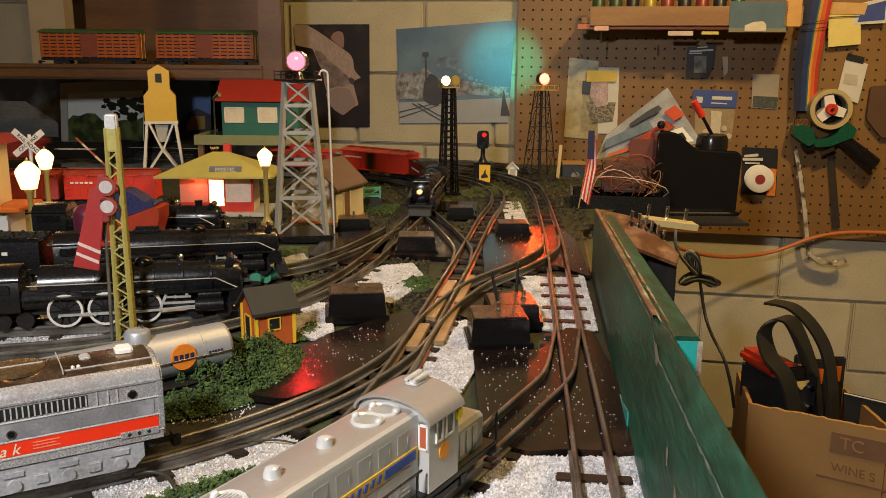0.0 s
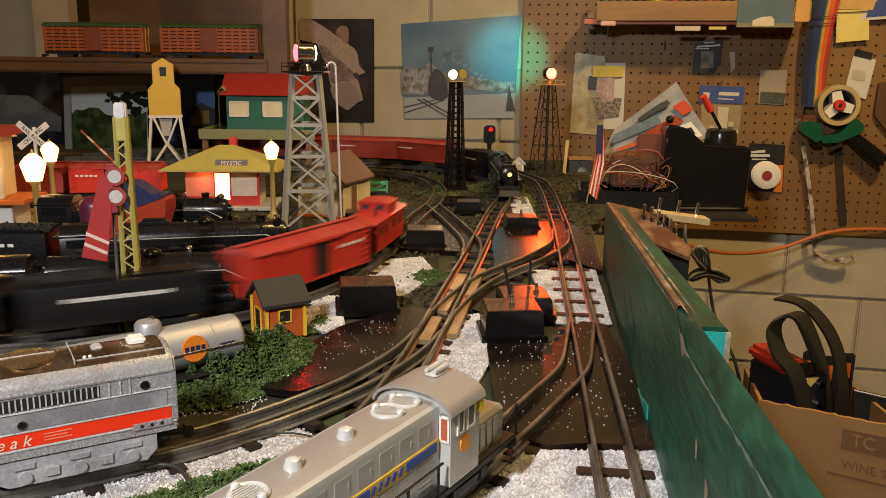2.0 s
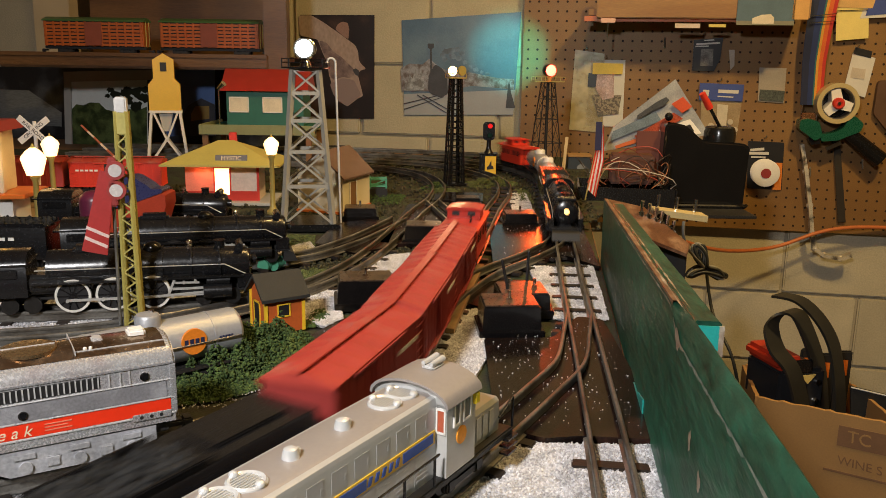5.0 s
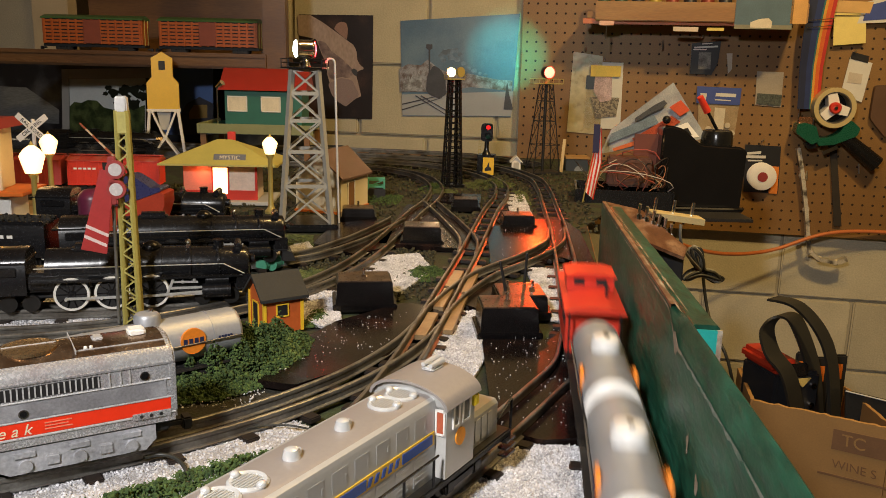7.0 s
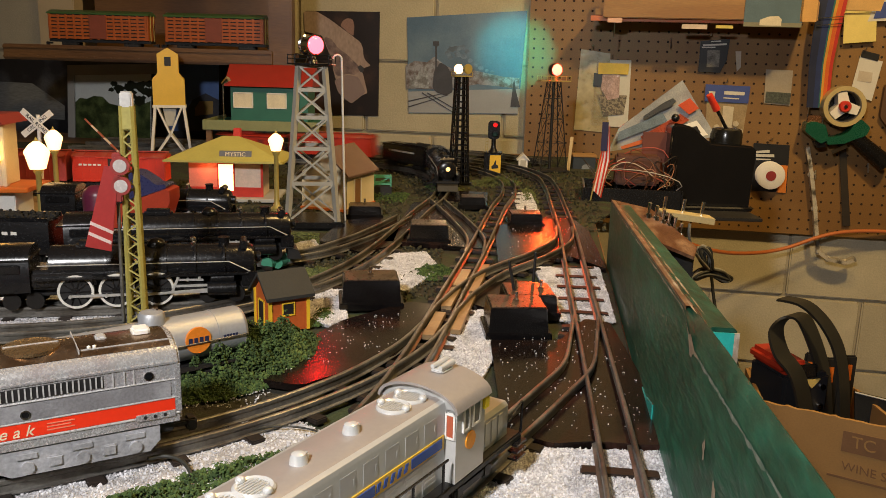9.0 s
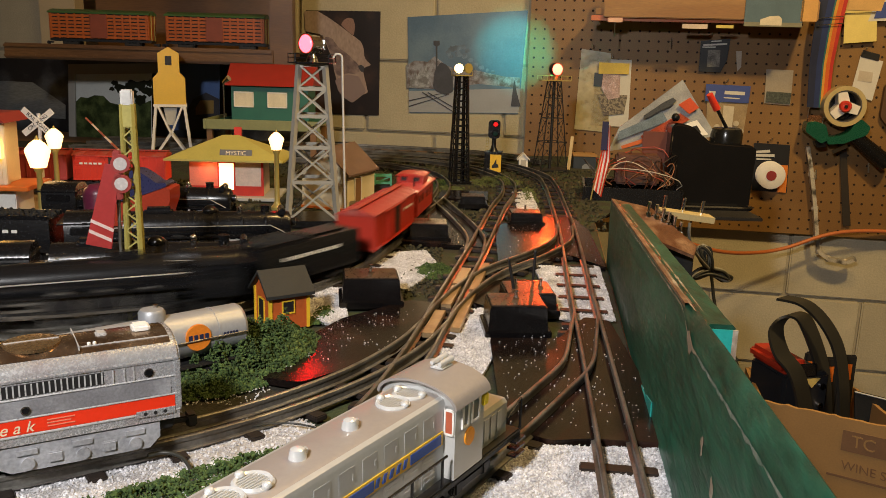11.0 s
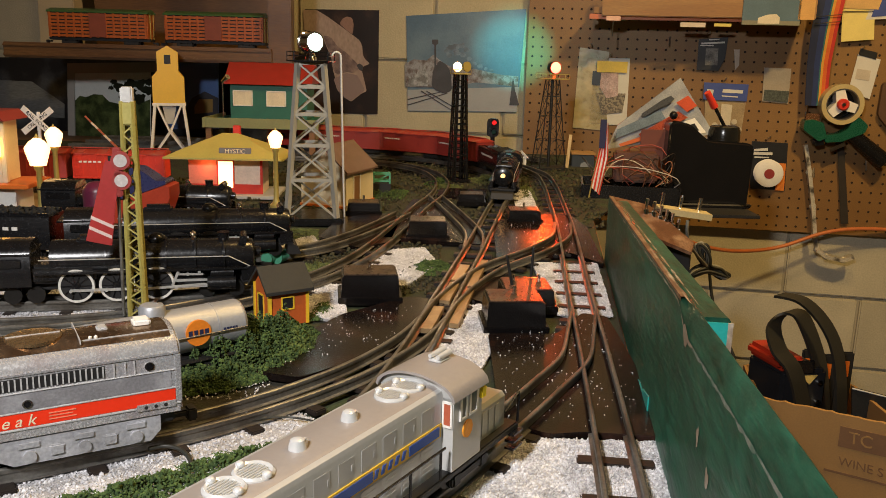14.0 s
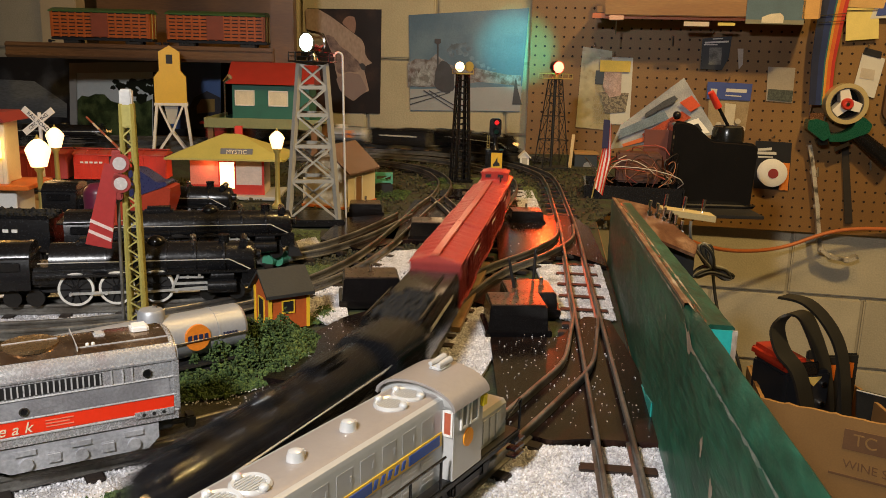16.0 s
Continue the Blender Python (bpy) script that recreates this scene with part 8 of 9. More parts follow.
    t = thing("slate_box", pose(*(0.3225, 1.9800, -0.0346)), "small slate-blue box with a round mark", "box")
    part("body", made(box, -0.026, 0.026, -0.02, 0.02, -0.02, 0.060, 0.001), mat("slate", (0.03, 0.04, 0.055), 0.5), t)
    part("mark", made(rod, (0.004, -0.0203, 0.034), (0.004, -0.0212, 0.034), 0.010, n=18), mat("mark_grey", (0.2, 0.22, 0.25), 0.5), t)
    part("lid", made(box, -0.028, 0.028, -0.022, 0.022, 0.060, 0.066, 0.001), CARD, t)


WIRES = [mat("wire_" + n_, c, 0.4) for n_, c in (("white", (0.5, 0.45, 0.4)), ("dark", (0.03, 0.02, 0.015)), ("maroon", (0.14, 0.03, 0.02)), ("brown", (0.16, 0.06, 0.03)), ("red", (0.4, 0.05, 0.03)), ("black", (0.02, 0.02, 0.02)), ("copper", (0.35, 0.15, 0.08)))]
bench_things()


def cable(name, pts, r, material, label, category="cable"):
    cu = bpy.data.curves.new(name, "CURVE")
    cu.dimensions, cu.bevel_depth, cu.bevel_resolution, cu.resolution_u = "3D", r, 2, 6
    sp = cu.splines.new("NURBS")
    sp.points.add(len(pts) - 1)
    for p, q in zip(sp.points, pts):
        p.co = (*q, 1)
    sp.order_u, sp.use_endpoint_u = 4, True
    tmp = bpy.data.objects.new("tmp", cu)
    me = bpy.data.meshes.new_from_object(tmp)
    bpy.data.objects.remove(tmp)
    me.materials.clear()
    me.materials.append(material)
    return tagged(new(name, me), label, category)


GREY_CORD = mat("grey_cord", (0.24, 0.23, 0.19), 0.5)
DARK_CORD = mat("dark_cord", (0.025, 0.025, 0.02), 0.5)
cable("extension_cord", [(0.5868, 2.0000, -0.1771), (0.6830, 2.1000, -0.2229), (0.8211, 2.2000, -0.2484), (0.9238, 2.2000, -0.2269), (0.9940, 2.2000, -0.1881), (1.0962, 2.2000, -0.1699), (1.2166, 2.2000, -0.1771)], 0.005,
      mat("cord_orange", (0.55, 0.16, 0.05), 0.45), "orange extension cord sagging along the wall")
cable("mains_cable", [(0.4878, 1.5000, -0.1097), (0.4971, 1.5000, -0.1628), (0.5087, 1.5000, -0.2166), (0.5003, 1.4000, -0.2260), (0.5242, 1.4000, -0.2668), (0.5379, 1.4000, -0.3403)], 0.003, DARK_CORD, "thin black power cord hanging down")
cable("mains_cable", [(0.3850, 1.3000, 0.0003), (0.3821, 1.3000, -0.0359), (0.4137, 1.3500, -0.0605), (0.4534, 1.4000, -0.0959)], 0.0025, GREY_CORD, "grey cord hanging from the panel")
for k in range(7):
    rn = random.Random(90 + k)
    dx, dy = rn.uniform(-14, 8), rn.uniform(-10, 10)
    cable("cord_loop", [tuple(Vector((0.4612, 1.4200, -0.1048)) + Vector((a * 0.00098, 0.004 * k, -b * 0.00098))) for a, b in
                         ((0, 0), (-18 + dx, -34 + dy), (-6 + dx, -48), (8, -20), (2, 0), (26, 6 + dy), (46 + dx, 14), (38, 24 + dy), (6, 4), (-12, 16 + dy), (-24 + dx, 20), (-14, 2), (0, 0))],
          0.0026, GREY_CORD if k % 3 else DARK_CORD, "bundled grey power cord tied in the middle")


LOOSE_A = [(-0.1191, 0.5041, 0.0065), (-0.1087, 0.5109, 0.0065), (-0.0943, 0.5137, 0.0065), (-0.0805, 0.5094, 0.0065), (-0.0663, 0.5009, 0.0065)]
LOOSE_B = [(-0.1681, 0.4584, 0.008), (-0.1621, 0.464, 0.008), (-0.1533, 0.463, 0.008), (-0.1446, 0.4569, 0.007), (-0.139, 0.4472, 0.004)]
cable("loose_wire", LOOSE_A, 0.0007, DARK_CORD, "thin black wire lying on the pale ballast", "wire")
cable("loose_wire", LOOSE_B, 0.0013, DARK_CORD, "short black wire end bent over the ballast", "wire")


def carton():
    """Cardboard carton on the floor, with belts and a red tool in it."""
    t = thing("carton", Matrix(), "open brown cardboard carton with torn flaps", "carton")
    a, b, c = Vector((0.5114, 1.2500, -0.2688)), Vector((0.6616, 1.1200, -0.2546)), Vector((0.6243, 1.6200, -0.3531))
    down = Vector((0, 0, -0.45))
    d = b + (c - a)

    def wall(p, q, th=0.006):
        bm = bmesh.new()
        n_ = Vector(((q - p).y, -(q - p).x, 0)).normalized() * th
        k = 26
        top = []
        for i in range(k + 1):
            u = p.lerp(q, i / k)
            j = 0.0022 * noise.noise((i * 0.9, p.x * 9, 2))
            top.append(u + Vector((0, 0, j)))
        f0 = [bm.verts.new(v) for v in top]
        g0 = [bm.verts.new(v + n_) for v in top]
        f1 = [bm.verts.new(v + down) for v in top]
        g1 = [bm.verts.new(v + down + n_) for v in top]
        for i in range(k):
            bm.faces.new((f0[i], f0[i + 1], f1[i + 1], f1[i])), bm.faces.new((g0[i], g1[i], g1[i + 1], g0[i + 1])), bm.faces.new((f0[i], g0[i], g0[i + 1], f0[i + 1]))
            bm.faces.new((f1[i], f1[i + 1], g1[i + 1], g1[i]))
        bm.faces.new((f0[0], f1[0], g1[0], g0[0])), bm.faces.new((f0[-1], g0[-1], g1[-1], f1[-1]))
        bmesh.ops.recalc_face_normals(bm, faces=bm.faces[:])
        part("side", bm, CARD, t)
    wall(a, b), wall(b, d), wall(d, c), wall(c, a)
    bm = bmesh.new()
    base = [v + down + Vector((0, 0, 0.01)) for v in (a, b, d, c)]
    bm.faces.new([bm.verts.new(v) for v in base])
    part("bottom", bm, CARD, t)
    # printing on the front
    ux, n_ = (b - a).normalized(), Vector(((b - a).y, -(b - a).x, 0)).normalized()
    if n_.y > 0:
        n_ = -n_
    rot = Matrix(((ux.x, 0, n_.x, 0), (ux.y, 0, n_.y, 0), (ux.z, 1, n_.z, 0), (0, 0, 0, 1)))
    ink = mat("carton_ink", (0.20, 0.10, 0.045), 0.8)

    def on_front(u, v, off):
        return a + ux * u + Vector((0, 0, v)) + n_ * (off + 0.0062)
    bm = bmesh.new()
    m = Matrix.Translation(on_front(0.168, -0.034, 0.0)) @ rot
    box(bm, -0.045, 0.095, -0.016, 0.016, 0, 0.0006, 0, m)
    pl = part("printed_panel", bm, ink, t)
    text_part("TC", pl, Matrix.Translation(on_front(0.153, -0.034, 0.0009)) @ rot, 0.026, CARD)
    text_part("WINE S", t, Matrix.Translation(on_front(0.158, -0.074, 0.0014)) @ rot, 0.019, ink)
    bm = bmesh.new()
    box(bm, -0.05, 0.10, -0.0018, 0.0018, 0, 0.0005, 0, Matrix.Translation(on_front(0.158, -0.092, 0.0002)) @ rot)
    part("small_print", bm, ink, t)
    # black belts looped up out of the carton
    belt = mat("belt_rubber", (0.02, 0.019, 0.016), 0.5, 0, 0.2, 30)
    for k, (pts, w) in enumerate((([(0.5589, 1.3400, -0.1273), (0.6020, 1.3400, -0.1386), (0.6446, 1.3400, -0.1812), (0.6710, 1.3400, -0.2398), (0.6895, 1.3400, -0.3510), (0.6994, 1.3400, -0.4558)], 0.034),
                                  ([(0.6785, 1.3800, -0.3698), (0.6594, 1.3800, -0.2655), (0.6242, 1.3800, -0.1850), (0.6029, 1.3800, -0.1676), (0.5826, 1.3800, -0.1742), (0.5635, 1.3600, -0.1902), (0.5690, 1.3400, -0.2229), (0.5931, 1.3300, -0.2532), (0.6129, 1.3300, -0.3079), (0.6305, 1.3300, -0.3895)], 0.042))):
        b_ = thing("rubber_belt", Matrix(), "wide black rubber belt looped up from the carton", "belt", "belts")
        fine = []
        for i in range(len(pts) - 1):
            p0, p1, p2, p3 = (Vector(pts[max(0, min(len(pts) - 1, i + o))]) for o in (-1, 0, 1, 2))
            for j in range(8):
                u = j / 8
                fine.append(0.5 * (2 * p1 + (p2 - p0) * u + (2 * p0 - 5 * p1 + 4 * p2 - p3) * u**2 + (3 * p1 - p0 - 3 * p2 + p3) * u**3))
        bm = bmesh.new()
        side = Vector((0.78, 0.62, 0)) * w
        rows_ = []
        for i, p in enumerate(fine):
            tn = (fine[min(len(fine) - 1, i + 1)] - fine[max(0, i - 1)]).normalized()
            nn = tn.cross(side).normalized() * 0.0022
            rows_.append([bm.verts.new(v) for v in (p - side / 2 - nn, p + side / 2 - nn, p + side / 2 + nn, p - side / 2 + nn)])
        for p, q in zip(rows_, rows_[1:]):
            for i in range(4):
                bm.faces.new((p[i], p[(i + 1) % 4], q[(i + 1) % 4], q[i]))
        bm.faces.new(rows_[0][::-1]), bm.faces.new(rows_[-1])
        bmesh.ops.recalc_face_normals(bm, faces=bm.faces[:])
        part("band", bm, belt, b_)
    x, y, z = (0.6090, 1.4000, -0.2748)
    t = thing("power_tool", pose(x, y, z, 0, 0, 14), "black and red power tool lying in the carton", "power tool")
    part("body", made(box, -0.042, 0.048, -0.05, 0.05, -0.06, 0.012, 0.006), mat("tool_black", (0.02, 0.02, 0.022), 0.35), t)
    part("cover", made(box, -0.048, 0.004, -0.053, 0.053, 0.012, 0.036, 0.008), mat("tool_red", (0.42, 0.035, 0.015), 0.35), t, "red cover")
    part("recess", made(box, -0.032, 0.016, -0.0545, -0.050, 0.008, 0.032, 0.002), BLACK, t)
    for z_ in (-0.01, -0.045):
        part("bolt", made(rod, (0.03, -0.05, z_), (0.03, -0.056, z_), 0.005, n=10), CHROME, t)
    bm = bmesh.new()
    prism(bm, [(-0.005, 0.004), (0.025, 0.004), (0.010, -0.012)], -0.0535, -0.0505, "y")
    part("warning_mark", bm, mat("mark_gold", (0.6, 0.45, 0.15), 0.4), t)
    for k, at in enumerate(((0.6739, 1.4500, -0.2867), (0.7036, 1.4500, -0.2956), (0.7356, 1.4500, -0.2903))):
        s = thing("belt_sander_pad", pose(*at), "black strap with an orange tag in the carton", "strap", "tagged straps")
        part("strap", made(box, -0.016, 0.016, -0.004, 0.004, -0.14, 0.03, 0.003), BLACK_DULL, s)
        part("tag", made(box, -0.012, 0.008, -0.0055, -0.0042, -0.016, 0.014, 0.001), ORANGE, s)

    # dark panel, drawn deep so it also stands for the carton's shaded inside
    t = thing("sheet_tray", Matrix(), "dark grey metal tray standing in the carton", "tray")
    q = [Vector(v) for v in ((0.7000, 1.3400, -0.2872), (0.7708, 1.3000, -0.2922), (0.7915, 1.3000, -0.4313), (0.7208, 1.3400, -0.4551))]
    bm = bmesh.new()
    back = Vector((0.002, 0.008, 0))
    lo, hi = [bm.verts.new(v) for v in q], [bm.verts.new(v + back) for v in q]
    bm.faces.new(lo), bm.faces.new(hi[::-1])
    for i in range(4):
        bm.faces.new((lo[i], hi[i], hi[(i + 1) % 4], lo[(i + 1) % 4]))
    bmesh.ops.recalc_face_normals(bm, faces=bm.faces[:])
    part("panel", bm, mat("tray_grey", (0.03, 0.03, 0.028), 0.45, 0.3, 0.3, 30), t)
    part("rim", made(rod, q[0], q[1], 0.0014, n=8), GREY_PAINT, t, "pale rolled rim")


carton()

def toy_boat():
    """Blue and orange toy left between the sidings, bow to the right."""
    t = thing("toy_boat", pose(0, 1.04, 0), "blue and orange-red plastic toy boat lying between the sidings", "toy boat")

    def side(pts):
        return [(p[0], p[2]) for p in pts]
    hull = side([(-0.4030, 1.0400, 0.0538), (-0.3822, 1.0400, 0.0608), (-0.3392, 1.0400, 0.0769), (-0.3337, 1.0400, 0.0750), (-0.3336, 1.0400, 0.0615)])
    hull += [(hull[-1][0] - 0.02, 0.004), (hull[0][0], 0.004)]
    bm = bmesh.new()
    prism(bm, hull, -0.020, 0.020, "y")
    part("hull", bm, mat("hull_orange", (0.40, 0.045, 0.018), 0.35, 0, 0.15, 40, 0.03), t)
    deck = side([(-0.4014, 1.0400, 0.0567), (-0.3954, 1.0400, 0.0881), (-0.3824, 1.0400, 0.0969), (-0.3733, 1.0400, 0.0964), (-0.3570, 1.0400, 0.0863), (-0.3510, 1.0400, 0.0809), (-0.3397, 1.0400, 0.0826), (-0.3385, 1.0400, 0.0777), (-0.3821, 1.0400, 0.0615)])
    bm = bmesh.new()
    prism(bm, rounded(deck, 0.004), -0.016, 0.016, "y")
    part("deck", bm, mat("deck_blue", (0.035, 0.038, 0.11), 0.3, 0, 0.2, 40, 0.03), t, "dark blue upper deck")
    x, z = side([(-0.4298, 1.0400, 0.0644)])[0]
    bm = bmesh.new()
    lathe(bm, [(0.017, 0.004), (0.018, z), (0.016, z + 0.006), (0.010, z + 0.011), (0.001, z + 0.012)], 16, Matrix.Translation((x, 0, 0)))
    part("engine_cover", bm, mat("cover_purple", (0.12, 0.018, 0.045), 0.35, 0, 0.2, 40), t, "glossy purple-red dome")
    bm = bmesh.new()
    box(bm, x, hull[0][0] + 0.004, -0.012, 0.012, 0.004, 0.030, 0.002)
    part("stern", bm, mat("hull_orange_stern", (0.5, 0.06, 0.02), 0.4, 0, 0.15, 40), t)


def build_parked():
    place(steam_engine("black toy steam engine with white driver rims, parked", False), rolling(LINE_SIDE_1, LINE_SIDE_1.nearest(-0.176, 0.812) - 0.126, 0.10))
    place(tender("black toy tender with coal behind a parked engine"), rolling(LINE_SIDE_1, LINE_SIDE_1.nearest(-0.176, 0.812) - 0.336, 0.09))
    place(steam_engine("black toy steam engine on the second siding", False, False), rolling(LINE_SIDE_2, LINE_SIDE_2.nearest(-0.168, 0.98) - 0.126, 0.10))
    place(tender("black toy tender with coal on the second siding"), rolling(LINE_SIDE_2, LINE_SIDE_2.nearest(-0.168, 0.98) - 0.336, 0.09))
    place(steam_engine("black toy steam engine half hidden on the rear siding", False, False), rolling(LINE_SIDE_3, LINE_SIDE_3.nearest(-0.255, 1.11) - 0.126, 0.10))
    toy_boat()
    c = tank_car("silver toy tank car with an orange roundel by a bush", False)
    place(c, pose(-0.206, 0.582, 0.003, 0, 0, 41))


build_parked()


def passenger_diesel():
    """Silver streamlined unit with a red-orange band, its rear end towards the switches."""
    c = thing("passenger_diesel", pose(-0.160, 0.483, RAIL, 0, 0, 30.5), "silver streamlined toy diesel with a red-orange side band", "locomotive")
    L = 0.30
    foil = mat("scuffed_silver_side", (0.60, 0.60, 0.61), 0.27, 0.6, 0.2, 70, 0.04, fine=700, second=(0.46, 0.415, 0.42), mix=0.60, sharp=0.14)
    lead = mat("dull_cast_grey", (0.40, 0.40, 0.42), 0.5, 0.3, 0.35, 60, 0.12, fine=500)
    side = [(-0.0245, 0.020), (0.0245, 0.020), (0.0245, 0.0560), (0.0238, 0.0592), (0.0222, 0.0620), (0.0196, 0.0642), (0.014, 0.0668), (0.005, 0.0685), (-0.005, 0.0685), (-0.014, 0.0668), (-0.0196, 0.0642), (-0.0222, 0.0620), (-0.0238, 0.0592), (-0.0245, 0.0560)]
    bm = bmesh.new()
    prism(bm, side, -L, 0, "x")
    bmesh.ops.bevel(bm, geom=[e for e in bm.edges if abs(e.verts[0].co.x) < 1e-5 and abs(e.verts[1].co.x) < 1e-5], offset=0.0015, segments=2, affect="EDGES")
    part("body", bm, foil, c)
    bm = bmesh.new()
    roof = [(-0.0185, 0.0650), (-0.0142, 0.0671), (-0.005, 0.0689), (0.005, 0.0689), (0.0142, 0.0671), (0.0185, 0.0650), (0.014, 0.0655), (0.0, 0.0668), (-0.014, 0.0655)]
    prism(bm, roof, -L, -0.004, "x")
    part("roof_panel", bm, mat("worn_roof_brown", (0.20, 0.125, 0.075), 0.24, 0.85, 0.35, 30, 0.02, second=(0.34, 0.25, 0.17), mix=0.58), c, "brownish worn roof panel")
    for y in (-1, 1):
        bm = bmesh.new()
        yy = y * 0.0246
        box(bm, -L, -0.004, yy - 0.0003, yy + 0.0003, 0.0265, 0.0345)
        part("side_band", bm, mat("band_red", (0.80, 0.035, 0.008), 0.4, 0, 0.06), c, "bright red-orange band")
        bm = bmesh.new()
        box(bm, -L, -0.006, yy - 0.0003, yy + 0.0003, 0.036, 0.0455)
        part("grey_band", bm, mat("band_grey", (0.27, 0.265, 0.28), 0.42, 0.3, 0.3, 50, 0.2, fine=600, second=(0.36, 0.36, 0.38), mix=0.6), c)
        bm = bmesh.new()
        box(bm, -L, -0.001, yy - 0.0006, yy + 0.0006, 0.0555, 0.0575, 0.0004)
        part("trim_strip", bm, foil, c)
        for z0, z1 in ((0.0459, 0.0468), (0.0347, 0.0358), (0.0248, 0.0262)):
            part("trim_strip", made(box, -L, -0.001, yy - 0.0006, yy + 0.0006, z0, z1, 0.0003), SILVER, c)
        part("corner_post", made(box, -0.0038, -0.0002, yy - 0.0005, yy + 0.0005, 0.0262, 0.0555, 0.0003), foil, c)
        part("step_recess", made(box, -0.026, -0.004, yy - 0.0009, yy + 0.0009, 0.0236, 0.0278, 0.0003), foil, c)
        for k in range(3):
            part("step_hole", made(rod, (-0.021 + 0.0055 * k, yy - 0.0011, 0.0258), (-0.021 + 0.0055 * k, yy + 0.0011, 0.0258), 0.0011, n=10), BLACK_DULL, c)
        for x in (-0.037, -0.031, -0.026):
            part("panel_seam", made(box, x - 0.0003, x + 0.0003, yy - 0.0006, yy + 0.0006, 0.0472, 0.0552), SILVER, c)
        bm = bmesh.new()
        box(bm, -0.16, -0.042, yy - 0.0002, yy + 0.0002, 0.0478, 0.0545)
        gr = part("grille", bm, BLACK_DULL, c)
        for k in range(40):
            bm = bmesh.new()
            x = -0.158 + k * 0.00295
            box(bm, x - 0.0004, x + 0.0004, yy - 0.0007, yy + 0.0007, 0.048, 0.0543)
            part("louver", bm, SILVER, gr)
        for x in (-0.018, -0.082):
            bm = bmesh.new()
            z = 0.0505 if x > -0.05 else 0.0395
            rod(bm, (x, yy - 0.0008, z), (x, yy + 0.0008, z), 0.0026, n=16)
            ph = part("porthole", bm, CHROME, c)
            bm = bmesh.new()
            rod(bm, (x, yy - 0.001, z), (x, yy + 0.001, z), 0.0018, n=16)
            part("glass", bm, BLACK, ph)
        bm = bmesh.new()
        for k in range(90):
            x = -0.005 - k * 0.0033
            ball(bm, (x, yy, 0.0562), 0.0008, (1, 0.6, 1), 1)
        tagged(part("rivet", bm, mat("rivet_grey", (0.12, 0.12, 0.12), 0.4, 0.4), c), kind="stuff")
    tx = text_part("r e a k", c, Matrix.Translation((-0.0895, -0.0250, 0.0300)) @ Matrix.Rotation(radians(90), 4, "X"), 0.0088, CREAM)
    for v in tx.data.vertices:
        v.co.x += 0.3 * v.co.y
    bm = bmesh.new()
    for k in range(3):
        box(bm, -0.072, -0.058 - 0.002 * (k % 2), -0.0252, -0.0249, 0.0285 + k * 0.0018, 0.0291 + k * 0.0018)
    part("small_print", bm, mat("faded_print", (0.72, 0.22, 0.13), 0.5), c)
    bm = bmesh.new()
    lathe(bm, [(0.015, 0.0675), (0.015, 0.0695), (0.013, 0.0700), (0.002, 0.0702)], 28, Matrix.Translation((-0.075, 0, 0)))
    fan = part("roof_fan", bm, mat("fan_brass", (0.34, 0.22, 0.11), 0.28, 0.8, 0.2), c, "round brassy fan housing")
    part("fan_seam", made(box, -0.089, -0.061, -0.0004, 0.0004, 0.0700, 0.0706), SILVER, fan)
    for x0, x1, y0, y1 in ((-0.053, -0.0525, -0.018, 0.018), (-0.0525, -0.004, -0.0142, -0.0137), (-0.112, -0.1115, -0.018, 0.018)):
        part("roof_seam", made(box, x0, x1, y0, y1, 0.0665, 0.0692 if abs(y0) > 0.016 else 0.0678), SILVER, c)
    for x in (-0.044, -0.047):
        part("roof_bolt", made(ball, (x, -0.0125, 0.0682), 0.0012, (1, 1, 1), 1), WHITE, c)
    bm = bmesh.new()
    box(bm, -0.022, -0.012, -0.005, 0.005, 0.068, 0.0725, 0.0012)
    part("roof_vent", bm, WHITE, c)
    bm = bmesh.new()
    box(bm, -0.042, -0.036, -0.004, 0.004, 0.068, 0.0705, 0.0008)
    part("roof_vent", bm, SILVER, c)
    for x in (-0.055, -0.235):
        bm = bmesh.new()
        for y in (-1, 1):
            prism(bm, [(x - 0.045, 0.019), (x - 0.045, 0.009), (x - 0.036, 0.004), (x + 0.036, 0.004), (x + 0.042, 0.010), (x + 0.042, 0.019)], y * 0.0215 - 0.002, y * 0.0215 + 0.002, "y")
            for k in (-0.028, 0.0, 0.028):
                rod(bm, (x + k, y * 0.022 - 0.003, 0.0085), (x + k, y * 0.022 + 0.003, 0.0085), 0.0036, n=12)
                box(bm, x + k - 0.006, x + k + 0.006, y * 0.0225 - 0.002, y * 0.0225 + 0.002, 0.013, 0.0175, 0.0008)
            for k in (-0.014, 0.014):
                box(bm, x + k - 0.004, x + k + 0.004, y * 0.0232 - 0.0015, y * 0.0232 + 0.0015, 0.0065, 0.013, 0.0008)
        part("truck_frame", bm, lead, c, "light grey cast truck frame")
        for k in (-0.028, 0.0, 0.028):
            bm = bmesh.new()
            for y in (-0.0125, 0.0125):
                disc(bm, x + k, y, 0.008, 0.008, 0.003)
            part("wheelset", bm, WHEEL_DARK, c)
    bm = bmesh.new()
    box(bm, -L, -0.004, -0.02, 0.02, 0.012, 0.021, 0.001)
    part("underframe", bm, BLACK_DULL, c)
    coupler(c, 0.004)
    bm = bmesh.new()
    box(bm, -0.001, 0.0008, -0.008, 0.008, 0.022, 0.052, 0.0005)
    part("end_door", bm, SILVER, c)


passenger_diesel()


